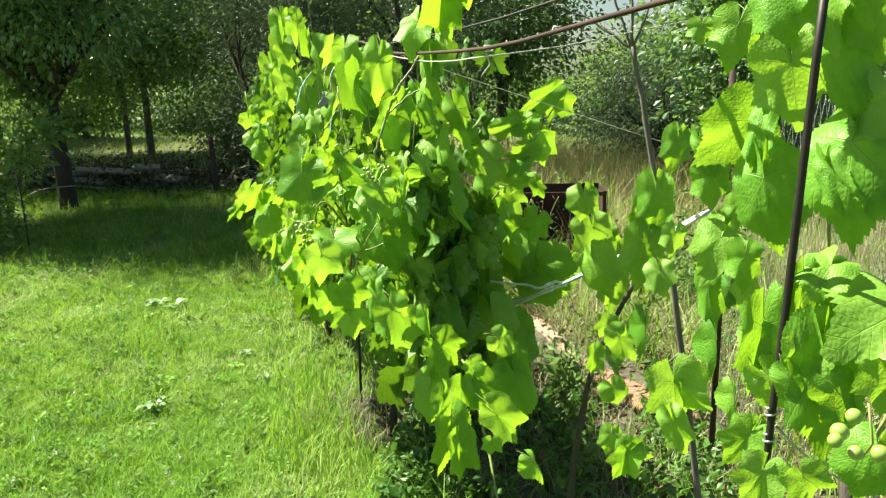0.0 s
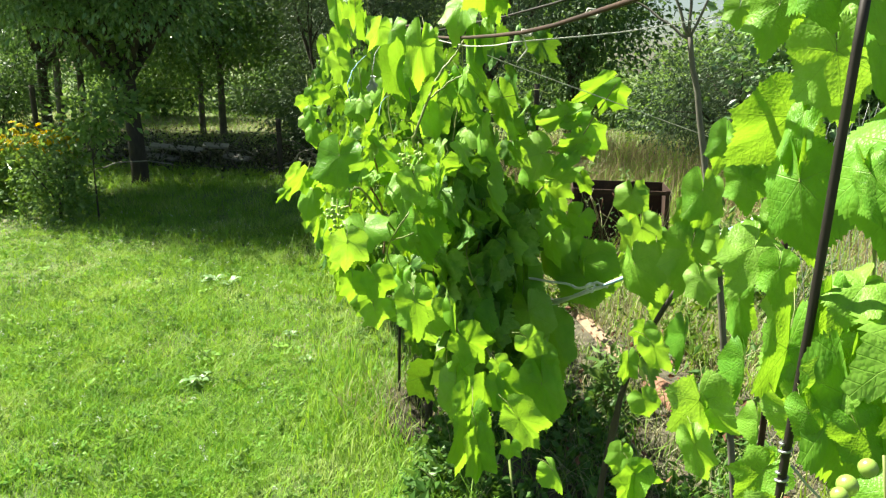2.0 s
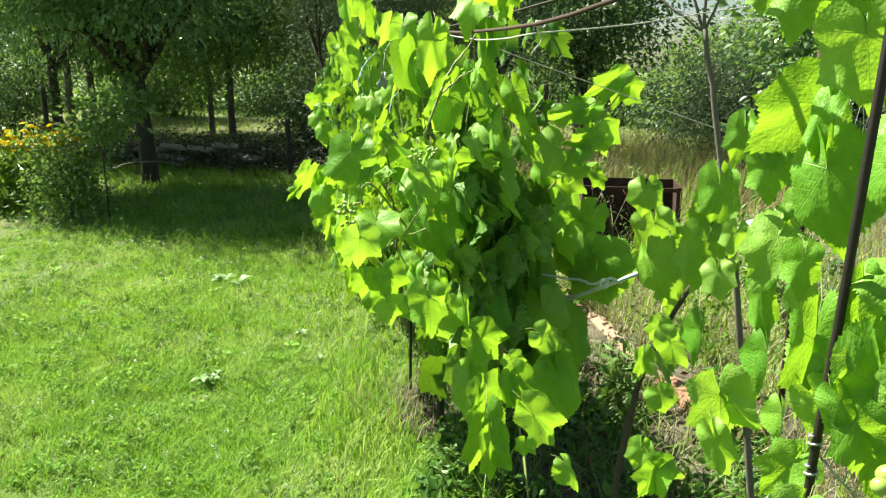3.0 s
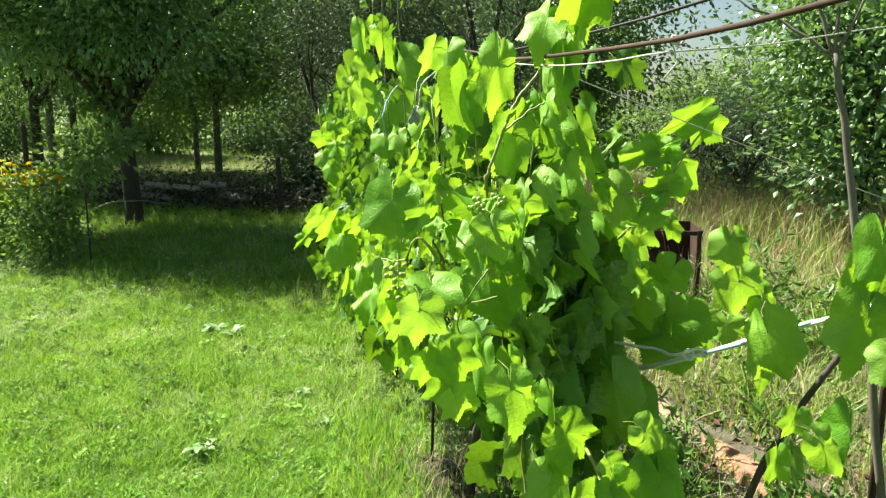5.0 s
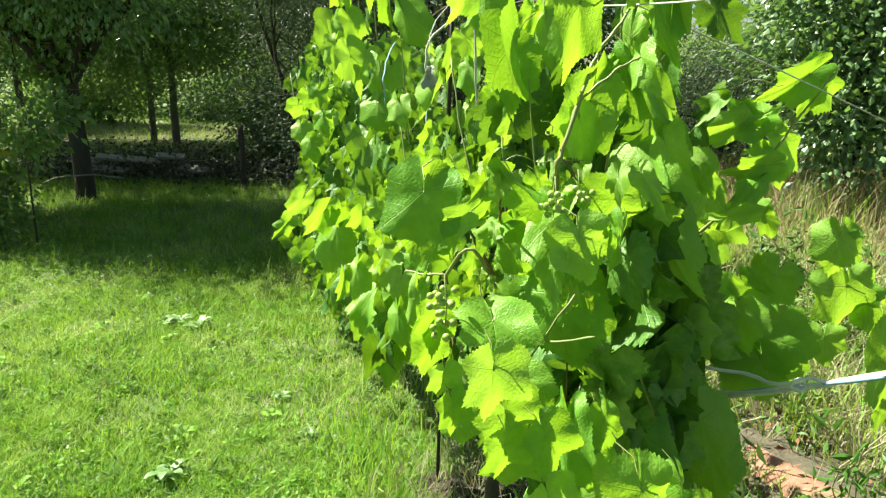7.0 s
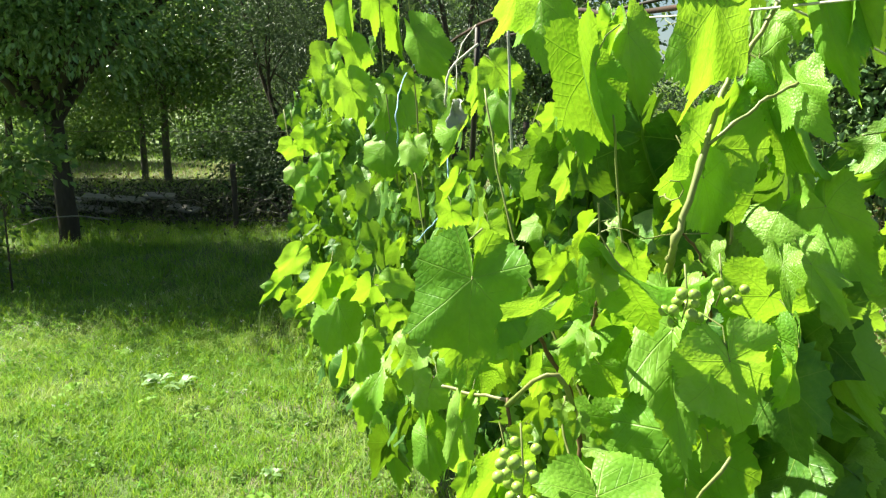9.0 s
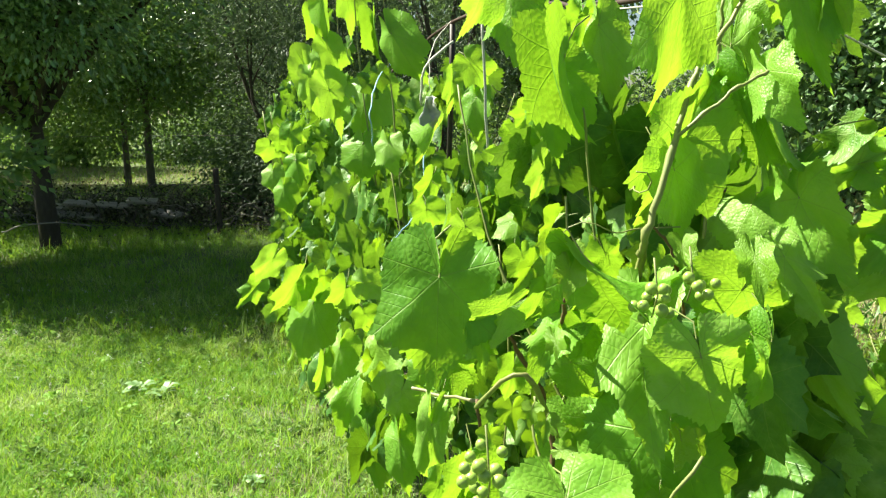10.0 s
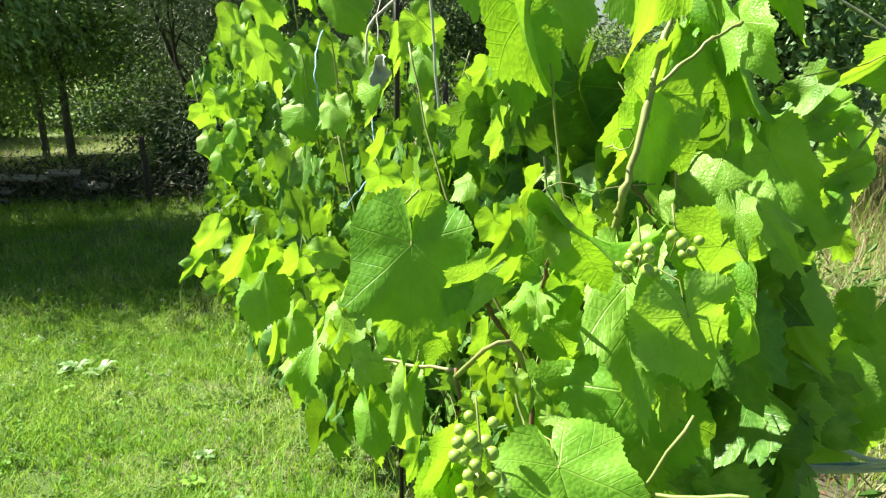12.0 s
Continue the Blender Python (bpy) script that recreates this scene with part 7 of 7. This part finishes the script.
leaf_at(NEAR, (0.141, 1.015, 1.371), 0.064, (0.33, -0.33, -0.88), (-0.44, -0.88, 0.17), 13, 0.44)
leaf_at(NEAR, (0.151, 1.010, 1.332), 0.052, (0.07, -0.19, -0.98), (-0.13, -0.97, 0.18), 11, 0.83)
leaf_at(NEAR, (0.167, 0.995, 1.251), 0.078, (-0.32, -0.66, -0.67), (0.17, -0.74, 0.65), 10, 0.69)
leaf_at(NEAR, (0.160, 1.028, 1.173), 0.080, (0.13, -0.25, -0.96), (-0.17, -0.96, 0.22), 11, 0.38)
leaf_at(NEAR, (0.191, 0.958, 1.236), 0.054, (0.01, -0.26, -0.97), (-0.00, -0.97, 0.26), 11, 0.66)
leaf_at(NEAR, (0.195, 0.975, 1.187), 0.045, (0.37, 0.12, -0.92), (0.31, -0.95, 0.01), 12, 0.71)
leaf_at(NEAR, (0.186, 0.819, 1.190), 0.105, (-0.06, -0.03, -1.00), (-0.02, -1.00, 0.03), 12, 0.42)
leaf_at(NEAR, (0.197, 0.814, 1.182), 0.075, (-0.14, -0.15, -0.98), (0.47, -0.88, 0.07), 8, 0.35)
leaf_at(NEAR, (0.132, 1.124, 0.990), 0.097, (0.10, 0.01, -1.00), (0.06, -1.00, -0.00), 12, 0.83)
leaf_at(NEAR, (0.159, 1.131, 0.987), 0.074, (0.34, 0.09, -0.94), (0.39, -0.92, 0.05), 7, 0.63)
leaf_at(NEAR, (0.127, 1.053, 0.955), 0.069, (0.39, -0.21, -0.90), (-0.07, -0.98, 0.20), 13, 0.55)
leaf_at(NEAR, (0.052, 0.899, 0.982), 0.048, (-0.42, -0.23, -0.88), (0.02, -0.97, 0.25), 12, 0.73)
leaf_at(NEAR, (0.053, 0.899, 0.982), 0.047, (0.44, 0.17, -0.88), (0.43, -0.90, 0.04), 12, 0.80)
leaf_at(NEAR, (0.032, 0.954, 0.979), 0.033, (-0.15, -0.33, -0.93), (0.08, -0.95, 0.32), 10, 0.78)
leaf_at(NEAR, (0.193, 0.796, 1.134), 0.063, (0.60, 0.07, -0.80), (0.14, -0.99, 0.01), 14, 0.63)
leaf_at(NEAR, (0.174, 0.791, 1.071), 0.048, (-0.61, -0.24, -0.76), (-0.09, -0.93, 0.36), 12, 0.93)
leaf_at(NEAR, (0.118, 0.917, 1.516), 0.025, (-0.04, -0.19, -0.98), (-0.08, -0.98, 0.19), 11, 1.09)
leaf_at(NEAR, (0.191, 1.030, 1.288), 0.045, (-0.17, -0.39, -0.91), (0.03, -0.92, 0.39), 10, 0.66)
leaf_at(NEAR, (0.168, 1.029, 1.269), 0.028, (0.43, -0.20, -0.88), (0.06, -0.97, 0.25), 9, 0.89)
leaf_at(NEAR, (0.171, 1.005, 1.106), 0.074, (0.07, -0.27, -0.96), (0.43, -0.86, 0.27), 8, 0.35)
leaf_at(NEAR, (0.184, 0.930, 1.060), 0.055, (0.07, -0.26, -0.96), (0.34, -0.90, 0.27), 8, 0.41)
leaf_at(NEAR, (0.188, 0.821, 1.069), 0.031, (-0.11, -0.26, -0.96), (0.38, -0.90, 0.20), 9, 0.75)
leaf_at(NEAR, (0.158, 0.750, 1.536), 0.062, (0.08, -0.46, -0.89), (-0.68, -0.68, 0.29), 13, 0.75)
leaf_at(NEAR, (0.195, 0.741, 1.536), 0.072, (-0.07, -0.58, -0.81), (-0.64, -0.60, 0.48), 13, 0.55)
leaf_at(NEAR, (0.236, 0.739, 1.540), 0.087, (0.15, -0.09, -0.98), (-0.21, -0.98, 0.06), 11, 0.75)
leaf_at(NEAR, (0.212, 0.740, 1.484), 0.091, (0.11, -0.38, -0.92), (-0.60, -0.76, 0.24), 14, 0.38)
leaf_at(NEAR, (0.223, 0.736, 1.505), 0.035, (0.23, -0.48, -0.85), (-0.74, -0.65, 0.16), 13, 0.75)
leaf_at(NEAR, (0.231, 0.732, 1.398), 0.107, (-0.15, -0.37, -0.92), (-0.49, -0.78, 0.39), 14, 0.77)
leaf_at(NEAR, (0.215, 0.734, 1.374), 0.058, (0.19, -0.45, -0.87), (-0.63, -0.74, 0.25), 13, 0.48)
leaf_at(NEAR, (0.275, 0.688, 1.253), 0.092, (-0.81, -0.58, -0.07), (0.21, -0.41, 0.89), 13, 1.11)
leaf_at(NEAR, (0.213, 0.701, 1.225), 0.060, (-0.63, -0.13, -0.76), (-0.08, -0.97, 0.24), 12, 0.66)
leaf_at(NEAR, (0.212, 0.692, 1.200), 0.120, (0.12, -0.06, -0.99), (-0.07, -1.00, 0.05), 10, 0.46)
leaf_at(NEAR, (0.186, 0.692, 1.181), 0.045, (0.38, -0.15, -0.91), (-0.10, -0.99, 0.12), 14, 0.63)
leaf_at(NEAR, (0.222, 0.680, 1.177), 0.049, (0.57, 0.01, -0.82), (0.16, -0.98, 0.10), 11, 0.75)
leaf_at(NEAR, (0.247, 0.651, 1.133), 0.058, (-0.26, -0.25, -0.93), (-0.26, -0.91, 0.31), 14, 0.87)
leaf_at(NEAR, (0.160, 0.661, 1.100), 0.042, (-0.47, -0.19, -0.86), (-0.06, -0.97, 0.25), 12, 0.98)
leaf_at(NEAR, (0.193, 0.653, 1.102), 0.035, (0.35, -0.01, -0.94), (0.18, -0.98, 0.08), 12, 1.07)
leaf_at(NEAR, (0.255, 0.719, 1.359), 0.034, (-0.28, -0.26, -0.92), (0.00, -0.96, 0.27), 10, 0.85)
leaf_at(NEAR, (0.254, 0.727, 1.439), 0.064, (0.11, -0.08, -0.99), (-0.06, -1.00, 0.08), 11, 0.75)
leaf_at(NEAR, (0.218, 0.717, 1.285), 0.054, (-0.55, -0.68, -0.47), (-0.11, -0.51, 0.86), 13, 0.78)
leaf_at(NEAR, (0.221, 0.710, 1.260), 0.044, (-0.05, -0.29, -0.96), (-0.32, -0.90, 0.29), 14, 0.58)
leaf_at(NEAR, (0.261, 0.678, 1.208), 0.065, (-0.01, -0.11, -0.99), (-0.15, -0.98, 0.11), 12, 0.74)
leaf_at(NEAR, (0.196, 0.719, 1.268), 0.057, (-0.03, -0.07, -1.00), (0.03, -1.00, 0.07), 12, 0.37)
leaf_at(NEAR, (0.198, 0.837, 1.471), 0.083, (0.22, 0.02, -0.97), (-0.15, -0.99, -0.06), 11, 0.82)
leaf_at(YOUNG, (0.122, 1.633, 1.102), 0.127, (-0.15, -0.16, -0.98), (0.18, -0.97, 0.13), 11, 0.67)
leaf_at(YOUNG, (0.143, 1.569, 1.054), 0.067, (0.18, -0.40, -0.90), (-0.17, -0.91, 0.38), 13, 0.85)
leaf_at(YOUNG, (0.068, 2.202, 0.898), 0.185, (0.02, -0.07, -1.00), (0.30, -0.95, 0.07), 10, 0.45)
leaf_at(YOUNG, (0.135, 1.653, 1.217), 0.110, (0.07, -0.27, -0.96), (0.09, -0.96, 0.28), 10, 0.61)
leaf_at(YOUNG, (0.112, 1.667, 1.172), 0.079, (-0.23, -0.18, -0.96), (0.23, -0.97, 0.13), 12, 0.71)
leaf_at(YOUNG, (0.167, 1.537, 1.143), 0.058, (-0.11, -0.13, -0.99), (0.16, -0.98, 0.11), 11, 0.73)
leaf_at(YOUNG, (0.065, 1.574, 0.898), 0.085, (0.62, 0.16, -0.77), (0.47, -0.86, 0.20), 11, 0.59)
leaf_at(YOUNG, (0.012, 1.653, 0.825), 0.071, (-0.04, -0.04, -1.00), (0.25, -0.97, 0.03), 12, 0.51)
leaf_at(YOUNG, (0.039, 1.680, 0.898), 0.051, (-0.31, -0.13, -0.94), (0.21, -0.98, 0.06), 12, 0.90)
leaf_at(YOUNG, (0.051, 1.533, 0.796), 0.052, (0.41, -0.16, -0.90), (0.13, -0.96, 0.23), 14, 1.02)
leaf_at(YOUNG, (0.156, 1.465, 1.341), 0.075, (-0.13, -0.26, -0.96), (0.11, -0.96, 0.25), 10, 0.62)
leaf_at(YOUNG, (0.128, 1.678, 0.896), 0.117, (0.02, -0.19, -0.98), (0.38, -0.91, 0.18), 8, 0.35)
